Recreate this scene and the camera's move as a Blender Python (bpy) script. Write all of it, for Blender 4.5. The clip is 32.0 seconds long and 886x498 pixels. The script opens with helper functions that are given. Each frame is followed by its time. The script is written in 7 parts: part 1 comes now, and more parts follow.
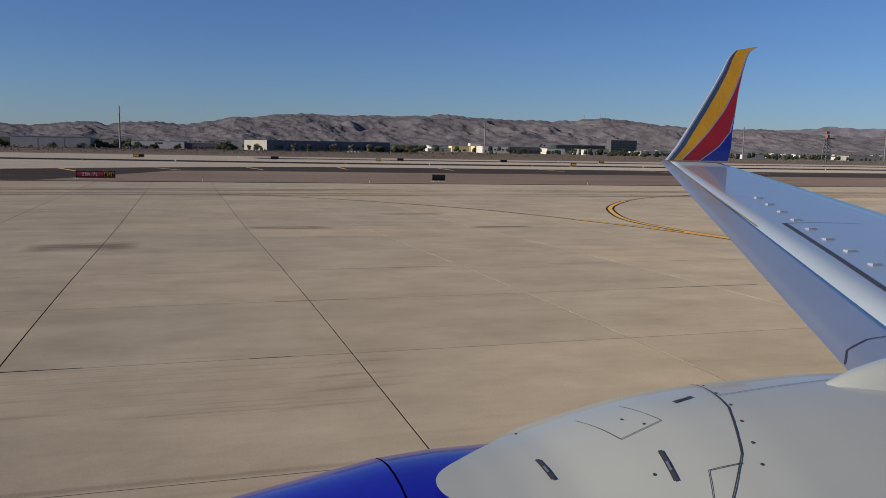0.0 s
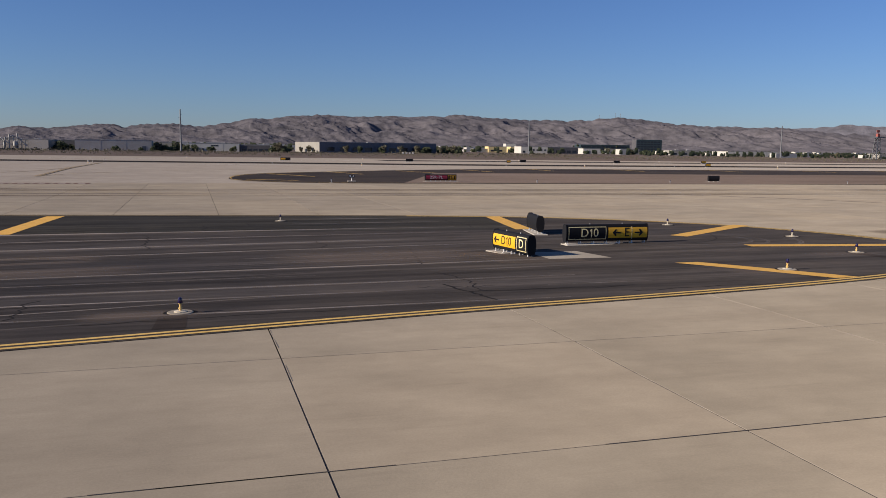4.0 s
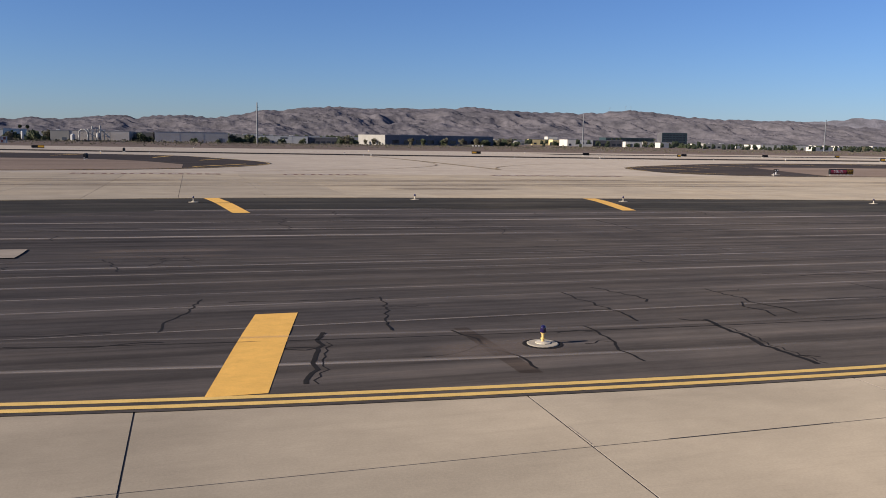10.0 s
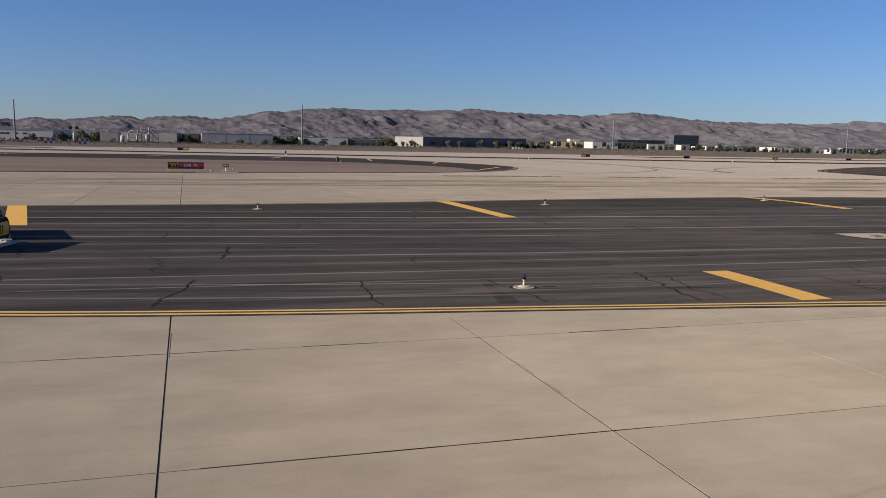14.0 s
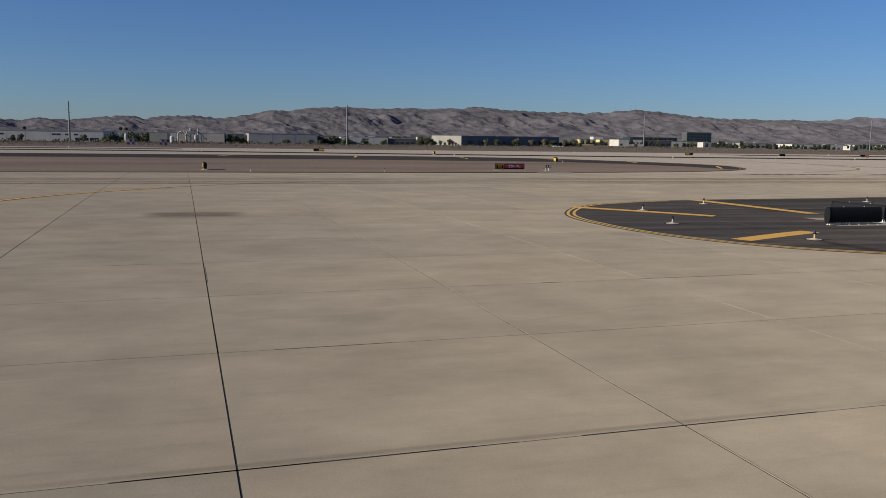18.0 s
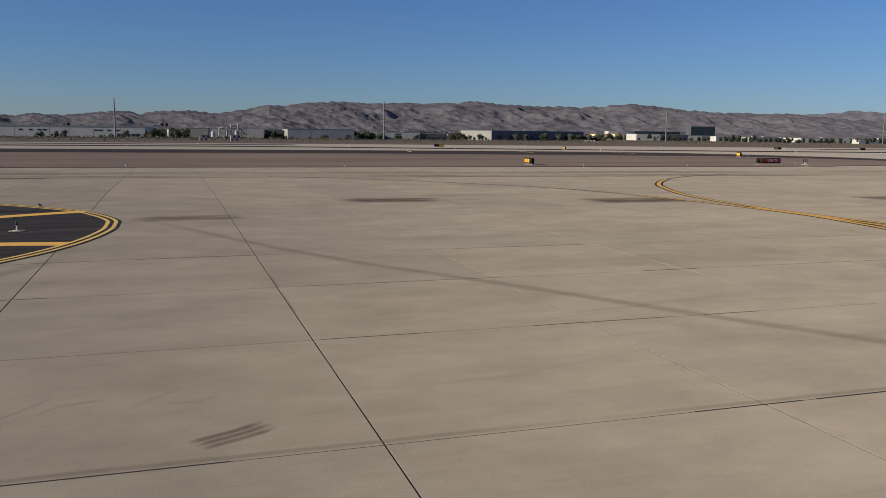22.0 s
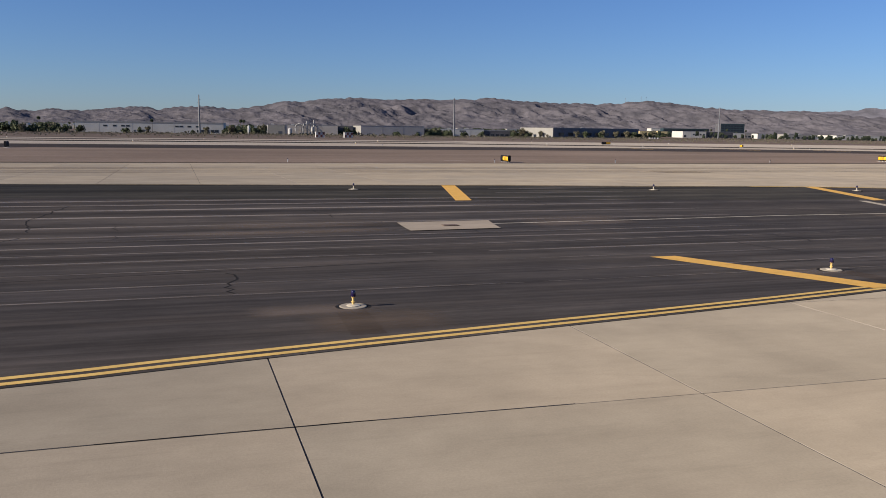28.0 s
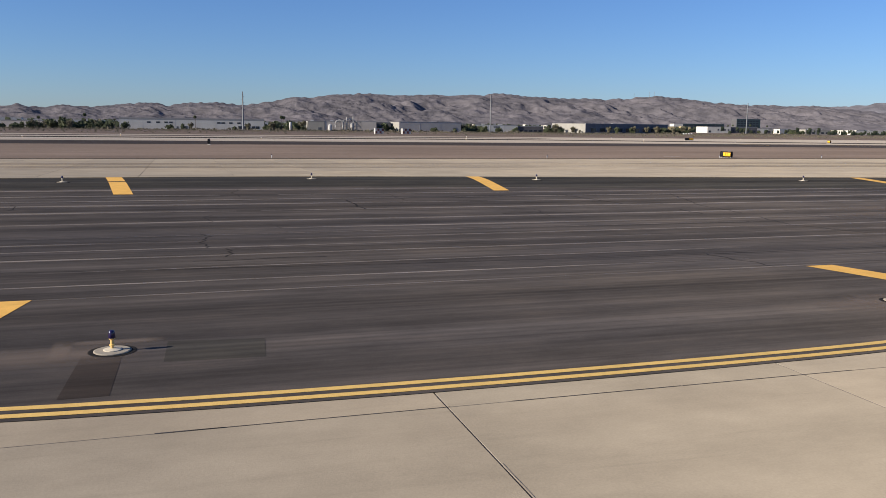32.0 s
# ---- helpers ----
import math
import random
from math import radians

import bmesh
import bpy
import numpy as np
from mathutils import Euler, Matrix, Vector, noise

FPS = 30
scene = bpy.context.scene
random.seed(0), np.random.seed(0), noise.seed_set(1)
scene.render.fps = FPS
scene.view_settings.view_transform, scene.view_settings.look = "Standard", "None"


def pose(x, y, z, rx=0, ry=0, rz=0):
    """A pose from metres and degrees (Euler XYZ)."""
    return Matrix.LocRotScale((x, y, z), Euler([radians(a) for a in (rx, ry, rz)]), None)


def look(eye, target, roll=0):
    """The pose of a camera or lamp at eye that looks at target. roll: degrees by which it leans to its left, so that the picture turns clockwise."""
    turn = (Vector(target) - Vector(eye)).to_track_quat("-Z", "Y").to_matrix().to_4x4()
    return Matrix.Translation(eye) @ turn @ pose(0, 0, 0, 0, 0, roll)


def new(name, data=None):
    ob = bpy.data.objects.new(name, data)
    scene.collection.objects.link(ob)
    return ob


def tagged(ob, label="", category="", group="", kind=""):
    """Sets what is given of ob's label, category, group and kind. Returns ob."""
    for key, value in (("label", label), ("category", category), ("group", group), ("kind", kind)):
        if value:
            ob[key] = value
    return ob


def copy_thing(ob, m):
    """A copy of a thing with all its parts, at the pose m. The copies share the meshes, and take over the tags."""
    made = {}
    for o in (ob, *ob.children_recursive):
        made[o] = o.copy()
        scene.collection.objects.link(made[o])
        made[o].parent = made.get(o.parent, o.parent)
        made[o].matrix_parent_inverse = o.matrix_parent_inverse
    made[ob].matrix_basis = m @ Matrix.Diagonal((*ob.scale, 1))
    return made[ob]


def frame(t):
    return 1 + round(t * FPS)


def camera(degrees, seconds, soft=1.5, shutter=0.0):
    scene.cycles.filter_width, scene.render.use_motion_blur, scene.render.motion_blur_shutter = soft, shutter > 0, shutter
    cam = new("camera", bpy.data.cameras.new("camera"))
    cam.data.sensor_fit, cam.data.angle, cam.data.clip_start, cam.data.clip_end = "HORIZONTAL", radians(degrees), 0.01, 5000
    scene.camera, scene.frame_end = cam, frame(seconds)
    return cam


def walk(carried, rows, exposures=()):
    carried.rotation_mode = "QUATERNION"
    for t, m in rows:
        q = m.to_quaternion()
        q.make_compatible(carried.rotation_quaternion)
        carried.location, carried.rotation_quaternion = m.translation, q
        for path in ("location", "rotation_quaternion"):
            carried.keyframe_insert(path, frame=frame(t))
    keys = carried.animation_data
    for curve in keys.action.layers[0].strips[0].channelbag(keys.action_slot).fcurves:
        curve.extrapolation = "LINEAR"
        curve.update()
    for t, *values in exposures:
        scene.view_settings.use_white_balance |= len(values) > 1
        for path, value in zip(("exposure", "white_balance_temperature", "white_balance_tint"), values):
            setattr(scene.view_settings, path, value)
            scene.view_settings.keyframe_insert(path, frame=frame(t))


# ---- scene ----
# ============ camera and its way: seated at an aircraft window, taxiing along a straight taxiway ============
cam = camera(55.84, 32.0, 0.9)
EYE_Z = 3.95
# seconds, x, y, degrees right of the +y axis, degrees up, degrees of lean
ROWS = [
    (0.0, 1.341, -0.037, 17.385, -7.018, 1.123), (1.0, -8.676, -0.05, 17.18, -6.877, 1.015),
    (2.0, -18.621, -0.032, 17.073, -6.835, 0.82), (3.0, -28.488, 0.0, 16.768, -7.02, 0.78),
    (6.0, -59.539, -0.127, 16.798, -6.979, 0.785), (7.0, -69.861, -0.017, 16.895, -7.162, 0.908),
    (8.0, -80.268, 0.095, 16.839, -7.332, 0.889), (9.0, -90.553, 0.268, 16.844, -7.363, 0.78),
    (10.0, -100.886, 0.263, 16.794, -7.549, 0.964), (11.0, -111.192, 0.192, 16.926, -7.512, 0.971),
    (12.0, -121.617, 0.023, 16.89, -7.452, 1.082), (13.0, -132.009, -0.134, 17.01, -7.482, 1.187),
    (14.0, -142.466, -0.252, 17.089, -7.453, 1.116), (17.0, -173.891, 0.009, 17.078, -7.634, 1.011),
    (18.0, -184.886, -0.073, 17.296, -7.573, 0.813), (19.0, -196.095, -0.141, 17.799, -7.664, 0.634),
    (20.0, -207.2, -0.188, 17.873, -7.796, 0.625), (21.0, -218.334, -0.215, 17.864, -7.908, 0.8),
    (22.0, -229.193, -0.207, 18.101, -7.94, 0.667), (23.0, -240.141, -0.063, 18.26, -7.949, 0.691),
    (24.0, -250.592, 0.088, 18.197, -7.965, 0.685), (25.0, -260.719, 0.209, 18.186, -8.041, 0.726),
    (28.0, -289.169, -0.017, 17.707, -8.201, 0.828), (29.0, -297.841, 0.022, 17.531, -8.256, 0.9),
    (30.0, -306.154, 0.063, 17.566, -8.316, 0.747), (31.0, -314.094, 0.086, 17.49, -8.316, 0.731),
    (32.0, -321.741, 0.113, 17.483, -8.503, 0.729)]


def aimed(x, y, yaw, pitch, lean):
    a, p = radians(yaw), radians(pitch)
    ahead = Vector((math.sin(a) * math.cos(p), math.cos(a) * math.cos(p), math.sin(p)))
    eye = Vector((x, y, EYE_Z))
    return look(eye, eye + ahead * 10, lean)


walk(cam, [(r[0], aimed(*r[1:])) for r in ROWS], exposures=[(0.0, 0.3, 6500, 10), (3.0, 0.4, 6600, 13), (6.0, 0.6, 6600, 13), (8.0, 0.66, 6550, 12), (11.0, 0.74, 6550, 12), (14.0, 0.56, 6550, 12), (17.0, 0.27, 6450, 8), (19.0, 0.26, 6400, 6), (21.0, 0.26, 6400, 6), (23.0, 0.27, 6500, 11), (25.0, 0.45, 6600, 15), (28.0, 0.62, 6500, 11), (30.0, 0.72, 6480, 9), (32.0, 0.86, 6480, 9)])

# ============ daylight: low morning sun from the -x side ============
SUN_UP = radians(21.0)
SUN_DIR = Vector((-math.cos(SUN_UP), -0.05, math.sin(SUN_UP))).normalized()
world = bpy.data.worlds.new("world")
scene.world = world
world.use_nodes = True
wn = world.node_tree
sky = wn.nodes.new("ShaderNodeTexSky")
sky.sky_type = "NISHITA"
sky.sun_disc = False
sky.sun_elevation = SUN_UP
sky.sun_rotation = math.atan2(SUN_DIR.x, SUN_DIR.y)
sky.altitude = 340.0
sky.air_density, sky.dust_density, sky.ozone_density = 1.0, 0.2, 5.0
tint = wn.nodes.new("ShaderNodeMix")
tint.data_type, tint.blend_type = "RGBA", "MULTIPLY"
tint.inputs[0].default_value, tint.inputs[7].default_value = 1.0, (0.79, 0.92, 1.24, 1)
wn.links.new(sky.outputs[0], tint.inputs[6])
wn.links.new(tint.outputs[2], wn.nodes["Background"].inputs[0])
wn.nodes["Background"].inputs[1].default_value = 0.055
sun = new("sun", bpy.data.lights.new("sun", "SUN"))
sun.data.energy, sun.data.angle, sun.data.color = 5.0, radians(0.53), (1.0, 0.90, 0.77)
sun.matrix_world = look(SUN_DIR * 50, (0, 0, 0))

# ============ materials ============


def material(name):
    m = bpy.data.materials.new(name)
    m.use_nodes = True
    return m, m.node_tree, m.node_tree.nodes["Principled BSDF"]


def node(nt, kind, **values):
    n = nt.nodes.new(kind)
    for k, v in values.items():
        n.inputs[k].default_value = v
    return n


def place(nt, scale=(1, 1, 1), obj=False):
    """World place (or the object's own) stretched by scale."""
    mp = node(nt, "ShaderNodeMapping", Scale=scale)
    if obj:
        src = nt.nodes.new("ShaderNodeTexCoord").outputs["Object"]
    else:
        src = nt.nodes.new("ShaderNodeNewGeometry").outputs["Position"]
    nt.links.new(src, mp.inputs["Vector"])
    return mp.outputs[0]


def noise_tex(nt, vec, scale, detail=4.0, rough=0.55):
    n = node(nt, "ShaderNodeTexNoise", Scale=scale, Detail=detail, Roughness=rough)
    nt.links.new(vec, n.inputs["Vector"])
    return n.outputs["Fac"]


def ramp(nt, fac, stops):
    r = nt.nodes.new("ShaderNodeValToRGB")
    e = r.color_ramp.elements
    while len(e) < len(stops):
        e.new(0.5)
    for el, (p, c) in zip(e, stops):
        el.position = p
        el.color = (*c, 1) if len(c) == 3 else c
    nt.links.new(fac, r.inputs[0])
    return r.outputs[0]


def mix(nt, fac, a, b, how="MIX"):
    m = nt.nodes.new("ShaderNodeMix")
    m.data_type, m.blend_type = "RGBA", how
    for sock, v in ((m.inputs[0], fac), (m.inputs[6], a), (m.inputs[7], b)):
        if hasattr(v, "is_linked"):
            nt.links.new(v, sock)
        elif isinstance(v, (int, float)):
            sock.default_value = v
        else:
            sock.default_value = (*v, 1)
    return m.outputs[2]


def bump(nt, p, height, strength=0.3, distance=0.02):
    b = node(nt, "ShaderNodeBump", Strength=strength, Distance=distance)
    nt.links.new(height, b.inputs["Height"])
    nt.links.new(b.outputs[0], p.inputs["Normal"])


def grey(v):
    return (v, v, v)


def painted(name, colour, rough=0.5, metal=0.0, wear=0.12, scale=3.0, coat=0.0, obj=True):
    m, nt, p = material(name)
    v = place(nt, obj=obj)
    a = noise_tex(nt, v, scale, 6)
    b = noise_tex(nt, v, scale * 14, 3)
    lo = tuple(c * (1 - wear) for c in colour)
    hi = tuple(min(1, c * (1 + wear * 0.6)) for c in colour)
    c1 = ramp(nt, a, [(0.3, lo), (0.7, hi)])
    c2 = mix(nt, 0.15, c1, ramp(nt, b, [(0.35, grey(0.25)), (0.65, grey(1.0))]), "MULTIPLY")
    nt.links.new(c2, p.inputs["Base Color"])
    p.inputs["Roughness"].default_value = rough
    p.inputs["Metallic"].default_value = metal
    p.inputs["Coat Weight"].default_value = coat
    bump(nt, p, b, 0.08, 0.005)
    return m


def sleek(name, colour, rough, metal=0.0, coat=0.5):
    """Smooth aircraft paint or bare metal, with faint broad dirt."""
    m, nt, p = material(name)
    a = noise_tex(nt, place(nt, (0.5, 1.2, 1.2), True), 1.0, 5)
    nt.links.new(ramp(nt, a, [(0.3, tuple(c * 0.94 for c in colour)), (0.7, colour)]), p.inputs["Base Color"])
    p.inputs["Roughness"].default_value = rough
    p.inputs["Metallic"].default_value = metal
    p.inputs["Coat Weight"].default_value = coat
    return m


def concrete_mat(name, base, piece=True):
    m, nt, p = material(name)
    w = place(nt)
    streak = noise_tex(nt, place(nt, (0.06, 0.42, 1)), 1.0, 6, 0.62)
    blot = noise_tex(nt, place(nt, (0.35, 0.5, 1)), 1.0, 7, 0.68)
    scuff = noise_tex(nt, place(nt, (0.35, 3.2, 1)), 1.0, 5, 0.65)
    grain = noise_tex(nt, w, 26.0, 4, 0.7)
    lo = tuple(c * 0.80 for c in base)
    hi = tuple(c * 1.12 for c in base)
    c = ramp(nt, blot, [(0.3, lo), (0.72, hi)])
    big = noise_tex(nt, place(nt, (0.05, 0.11, 1)), 1.0, 4, 0.6)
    c = mix(nt, 0.6, c, ramp(nt, big, [(0.30, (0.87, 0.865, 0.86)), (0.62, (1, 1, 1))]), "MULTIPLY")
    c = mix(nt, 0.32, c, ramp(nt, streak, [(0.30, (0.74, 0.72, 0.71)), (0.52, (1, 1, 1))]), "MULTIPLY")
    c = mix(nt, 0.28, c, ramp(nt, scuff, [(0.30, grey(0.72)), (0.45, grey(1.0))]), "MULTIPLY")
    c = mix(nt, 0.5, c, ramp(nt, grain, [(0.3, grey(0.8)), (0.7, grey(1.08))]), "MULTIPLY")
    if piece:
        info = nt.nodes.new("ShaderNodeObjectInfo")
        c = mix(nt, 1.0, c, ramp(nt, info.outputs["Random"], [(0.0, (0.93, 0.935, 0.93)), (0.5, (1, 1, 1)), (1.0, (1.045, 1.03, 1.01))]), "MULTIPLY")
    else:
        g = nt.nodes.new("ShaderNodeNewGeometry")
        c = mix(nt, 1.0, c, ramp(nt, g.outputs["Random Per Island"], [(0.0, (0.92, 0.92, 0.93)), (0.5, (1, 1, 1)), (1.0, (1.05, 1.03, 1.0))]), "MULTIPLY")
    nt.links.new(c, p.inputs["Base Color"])
    p.inputs["Roughness"].default_value = 0.9
    p.inputs["Specular IOR Level"].default_value = 0.06
    p.inputs["Diffuse Roughness"].default_value = 0.28
    bump(nt, p, grain, 0.25, 0.01)
    return m


def asphalt_mat(name, base, sealed=False):
    m, nt, p = material(name)
    w = place(nt)
    streak = noise_tex(nt, place(nt, (0.012, 0.9, 1)), 1.0, 7, 0.62)
    fine = noise_tex(nt, place(nt, (0.05, 4.0, 1)), 1.0, 5, 0.6)
    blot = noise_tex(nt, place(nt, (0.07, 0.12, 1)), 1.0, 5, 0.6)
    grain = noise_tex(nt, w, 60.0, 3, 0.7)
    c = ramp(nt, streak, [(0.28, tuple(v * 0.62 for v in base)), (0.50, base), (0.66, tuple(v * 1.35 for v in base)), (0.8, (base[0] * 2.1, base[1] * 1.9, base[2] * 1.7))])
    c = mix(nt, 0.7, c, ramp(nt, fine, [(0.3, grey(0.66)), (0.7, grey(1.25))]), "MULTIPLY")
    scar = noise_tex(nt, place(nt, (0.25, 0.7, 1)), 1.0, 8, 0.75)
    c = mix(nt, 0.7, c, ramp(nt, scar, [(0.33, grey(0.62)), (0.5, grey(1.0)), (0.68, (1.45, 1.38, 1.3))]), "MULTIPLY")
    c = mix(nt, 0.7, c, ramp(nt, blot, [(0.3, (0.80, 0.80, 0.86)), (0.65, (1.15, 1.08, 1.0))]), "MULTIPLY")
    c = mix(nt, 0.6, c, ramp(nt, grain, [(0.3, grey(0.7)), (0.7, grey(1.2))]), "MULTIPLY")
    if sealed:
        # fresher seal coat on the rounded ends of the islands
        xyz = nt.nodes.new("ShaderNodeSeparateXYZ")
        nt.links.new(w, xyz.inputs[0])
        along = node(nt, "ShaderNodeMapRange", **{"From Min": -400.0, "From Max": 0.0})
        nt.links.new(xyz.outputs["X"], along.inputs["Value"])
        c = mix(nt, 1.0, c, ramp(nt, along.outputs[0], [(0.27, grey(1.0)), (0.33, (0.72, 0.74, 0.78)), (0.44, (0.72, 0.74, 0.78)), (0.5, grey(1.0)), (0.87, grey(1.0)), (0.94, grey(0.87))]), "MULTIPLY")
    nt.links.new(c, p.inputs["Base Color"])
    p.inputs["Roughness"].default_value = 0.9
    p.inputs["Specular IOR Level"].default_value = 0.03
    p.inputs["Diffuse Roughness"].default_value = 0.3
    bump(nt, p, grain, 0.4, 0.01)
    return m


def soil_mat(name, lo, mid, hi):
    m, nt, p = material(name)
    w = place(nt)
    a = noise_tex(nt, place(nt, (0.02, 0.06, 0.05)), 1.0, 8, 0.65)
    b = noise_tex(nt, w, 1.3, 6, 0.7)
    c = ramp(nt, a, [(0.3, lo), (0.5, mid), (0.72, hi)])
    c = mix(nt, 0.6, c, ramp(nt, b, [(0.3, grey(0.68)), (0.7, grey(1.15))]), "MULTIPLY")
    nt.links.new(c, p.inputs["Base Color"])
    p.inputs["Roughness"].default_value = 0.95
    p.inputs["Specular IOR Level"].default_value = 0.1
    p.inputs["Diffuse Roughness"].default_value = 0.2
    bump(nt, p, b, 0.5, 0.06)
    return m


def worn_paint(name, colour, under):
    m, nt, p = material(name)
    w = place(nt)
    a = noise_tex(nt, w, 2.2, 6, 0.7)
    b = noise_tex(nt, place(nt, (0.5, 3.5, 1)), 1.0, 6, 0.7)
    g = noise_tex(nt, w, 45.0, 3)
    c = ramp(nt, a, [(0.3, tuple(v * 0.85 for v in colour)), (0.7, tuple(min(1, v * 1.08) for v in colour))])
    c = mix(nt, ramp(nt, b, [(0.24, grey(0.55)), (0.36, grey(0.0))]), c, under)
    c = mix(nt, 0.4, c, ramp(nt, g, [(0.35, grey(0.7)), (0.6, grey(1.05))]), "MULTIPLY")
    nt.links.new(c, p.inputs["Base Color"])
    p.inputs["Roughness"].default_value = 0.8
    p.inputs["Specular IOR Level"].default_value = 0.1
    bump(nt, p, g, 0.2, 0.005)
    return m


def stain_mat(name, colour, most=0.6, stretch=(0.25, 1.5, 1)):
    """A thin film with ragged, partly clear edges."""
    m, nt, p = material(name)
    a = noise_tex(nt, place(nt, stretch), 1.0, 6, 0.65)
    p.inputs["Base Color"].default_value = (*colour, 1)
    p.inputs["Roughness"].default_value = 0.9
    p.inputs["Specular IOR Level"].default_value = 0.03
    uv = nt.nodes.new("ShaderNodeAttribute")
    uv.attribute_name = "fade"
    k = nt.nodes.new("ShaderNodeMath")
    k.operation = "MULTIPLY"
    nt.links.new(uv.outputs["Fac"], k.inputs[0])
    nt.links.new(ramp(nt, a, [(0.32, grey(0.15)), (0.62, grey(most))]), k.inputs[1])
    nt.links.new(k.outputs[0], p.inputs["Alpha"])
    return m


def leaf_mat(name, lo, hi):
    m, nt, p = material(name)
    g = nt.nodes.new("ShaderNodeNewGeometry")
    nt.links.new(ramp(nt, g.outputs["Random Per Island"], [(0.0, lo), (1.0, hi)]), p.inputs["Base Color"])
    p.inputs["Roughness"].default_value = 0.7
    p.inputs["Specular IOR Level"].default_value = 0.2
    return m


def rock_mat(name, lo, hi):
    m, nt, p = material(name)
    w = place(nt, (0.004, 0.004, 0.012))
    a = noise_tex(nt, w, 1.0, 10, 0.7)
    b = noise_tex(nt, w, 4.0, 7, 0.62)
    c = ramp(nt, a, [(0.3, lo), (0.7, hi)])
    c = mix(nt, 0.42, c, ramp(nt, b, [(0.36, grey(0.45)), (0.58, grey(1.15))]), "MULTIPLY")
    nt.links.new(c, p.inputs["Base Color"])
    p.inputs["Roughness"].default_value = 0.95
    p.inputs["Specular IOR Level"].default_value = 0.05
    g = noise_tex(nt, place(nt, (0.022, 0.012, 0.022)), 1.0, 6, 0.6)
    p.inputs["Diffuse Roughness"].default_value = 0.3
    bump(nt, p, g, 0.6, 14.0)
    return m


TAN = (0.390, 0.327, 0.240)
M_SLAB = concrete_mat("slab_concrete", TAN)
M_FARSLAB = concrete_mat("far_concrete", TAN, False)
M_RUNWAY = concrete_mat("runway_concrete", (0.42, 0.358, 0.285), False)
M_JOINT = painted("joint_sealant", (0.035, 0.03, 0.028), 0.8, obj=False)
M_JOINTSIDE = painted("joint_side", (0.29, 0.25, 0.205), 0.9, wear=0.5, scale=0.7, obj=False)
M_ASPHALT = asphalt_mat("asphalt", (0.070, 0.0625, 0.0575), True)
M_MARGIN = asphalt_mat("margin_asphalt", (0.050, 0.047, 0.041))
M_DARKSTRIP = asphalt_mat("strip_asphalt", (0.024, 0.019, 0.016))
M_FARASPHALT = asphalt_mat("far_asphalt", (0.052, 0.044, 0.040))
M_SEAM = painted("asphalt_seam", (0.22, 0.185, 0.16), 0.95, wear=0.5, scale=0.5, obj=False)
M_TAR = painted("crack_tar", (0.020, 0.018, 0.017), 0.95, obj=False)
M_TAR.node_tree.nodes["Principled BSDF"].inputs["Specular IOR Level"].default_value = 0.08
M_DIRT = soil_mat("dirt", (0.145, 0.105, 0.078), (0.198, 0.146, 0.109), (0.25, 0.185, 0.14))
M_FARDIRT = soil_mat("far_dirt", (0.095, 0.072, 0.055), (0.135, 0.100, 0.077), (0.19, 0.143, 0.11))
M_YELLOW = worn_paint("marking_yellow", (0.77, 0.437, 0.105), (0.38, 0.27, 0.15))
M_EDGE = worn_paint("edge_line_yellow", (0.70, 0.46, 0.145), (0.25, 0.2, 0.13))
M_BLACKLINE = worn_paint("marking_black", (0.022, 0.022, 0.022), (0.08, 0.07, 0.06))
M_FADED = worn_paint("faded_yellow", (0.42, 0.31, 0.16), (0.33, 0.27, 0.2))
M_FADEDBLACK = worn_paint("faded_black", (0.16, 0.125, 0.10), (0.30, 0.25, 0.2))
M_GHOST = worn_paint("worn_away_line", (0.25, 0.20, 0.155), (0.33, 0.275, 0.215))
M_WHITELINE = worn_paint("marking_white", (0.75, 0.72, 0.66), (0.4, 0.35, 0.3))
M_FADEDWHITE = worn_paint("faded_white", (0.50, 0.45, 0.38), (0.33, 0.28, 0.22))
M_REDLINE = worn_paint("marking_red", (0.19, 0.118, 0.09), (0.30, 0.25, 0.2))
M_STAIN = stain_mat("rubber_stain", (0.165, 0.124, 0.094), 0.55, (0.5, 1.6, 1))
M_ARC = stain_mat("rubber_arc", (0.165, 0.124, 0.094), 0.21, (6.0, 6.0, 1))
M_SEAMFILM = stain_mat("seam_dust", (0.36, 0.31, 0.27), 1.0, (0.12, 0.6, 1))
M_DUST = stain_mat("dust_film", (0.22, 0.175, 0.145), 0.5, (0.2, 0.9, 1))
M_DRAIN = concrete_mat("drain_concrete", (0.34, 0.285, 0.222), False)
M_GRATE = painted("rusty_grate", (0.16, 0.11, 0.08), 0.85, 0.2, 0.4, 8)
M_SIGNBLACK = painted("sign_black", (0.012, 0.012, 0.014), 0.7)
M_SIGNBLACK.node_tree.nodes["Principled BSDF"].inputs["Specular IOR Level"].default_value = 0.15
M_SIGNYELLOW = painted("sign_yellow", (0.80, 0.42, 0.02), 0.4, wear=0.08)
M_SIGNRED = painted("sign_red", (0.34, 0.02, 0.05), 0.4, wear=0.15)
M_HUTRED = painted("hut_red", (0.15, 0.05, 0.042), 0.7, wear=0.2)
M_SIGNWHITE = painted("sign_white", (0.72, 0.70, 0.66), 0.45)
M_SIGNGREY = painted("sign_housing", (0.10, 0.11, 0.12), 0.45, 0.3)
M_PAD = concrete_mat("pad_concrete", (0.45, 0.41, 0.35), False)
M_COLLAR = concrete_mat("collar_concrete", (0.34, 0.30, 0.24), False)
M_STEM = painted("light_stem_yellow", (0.72, 0.48, 0.16), 0.5)
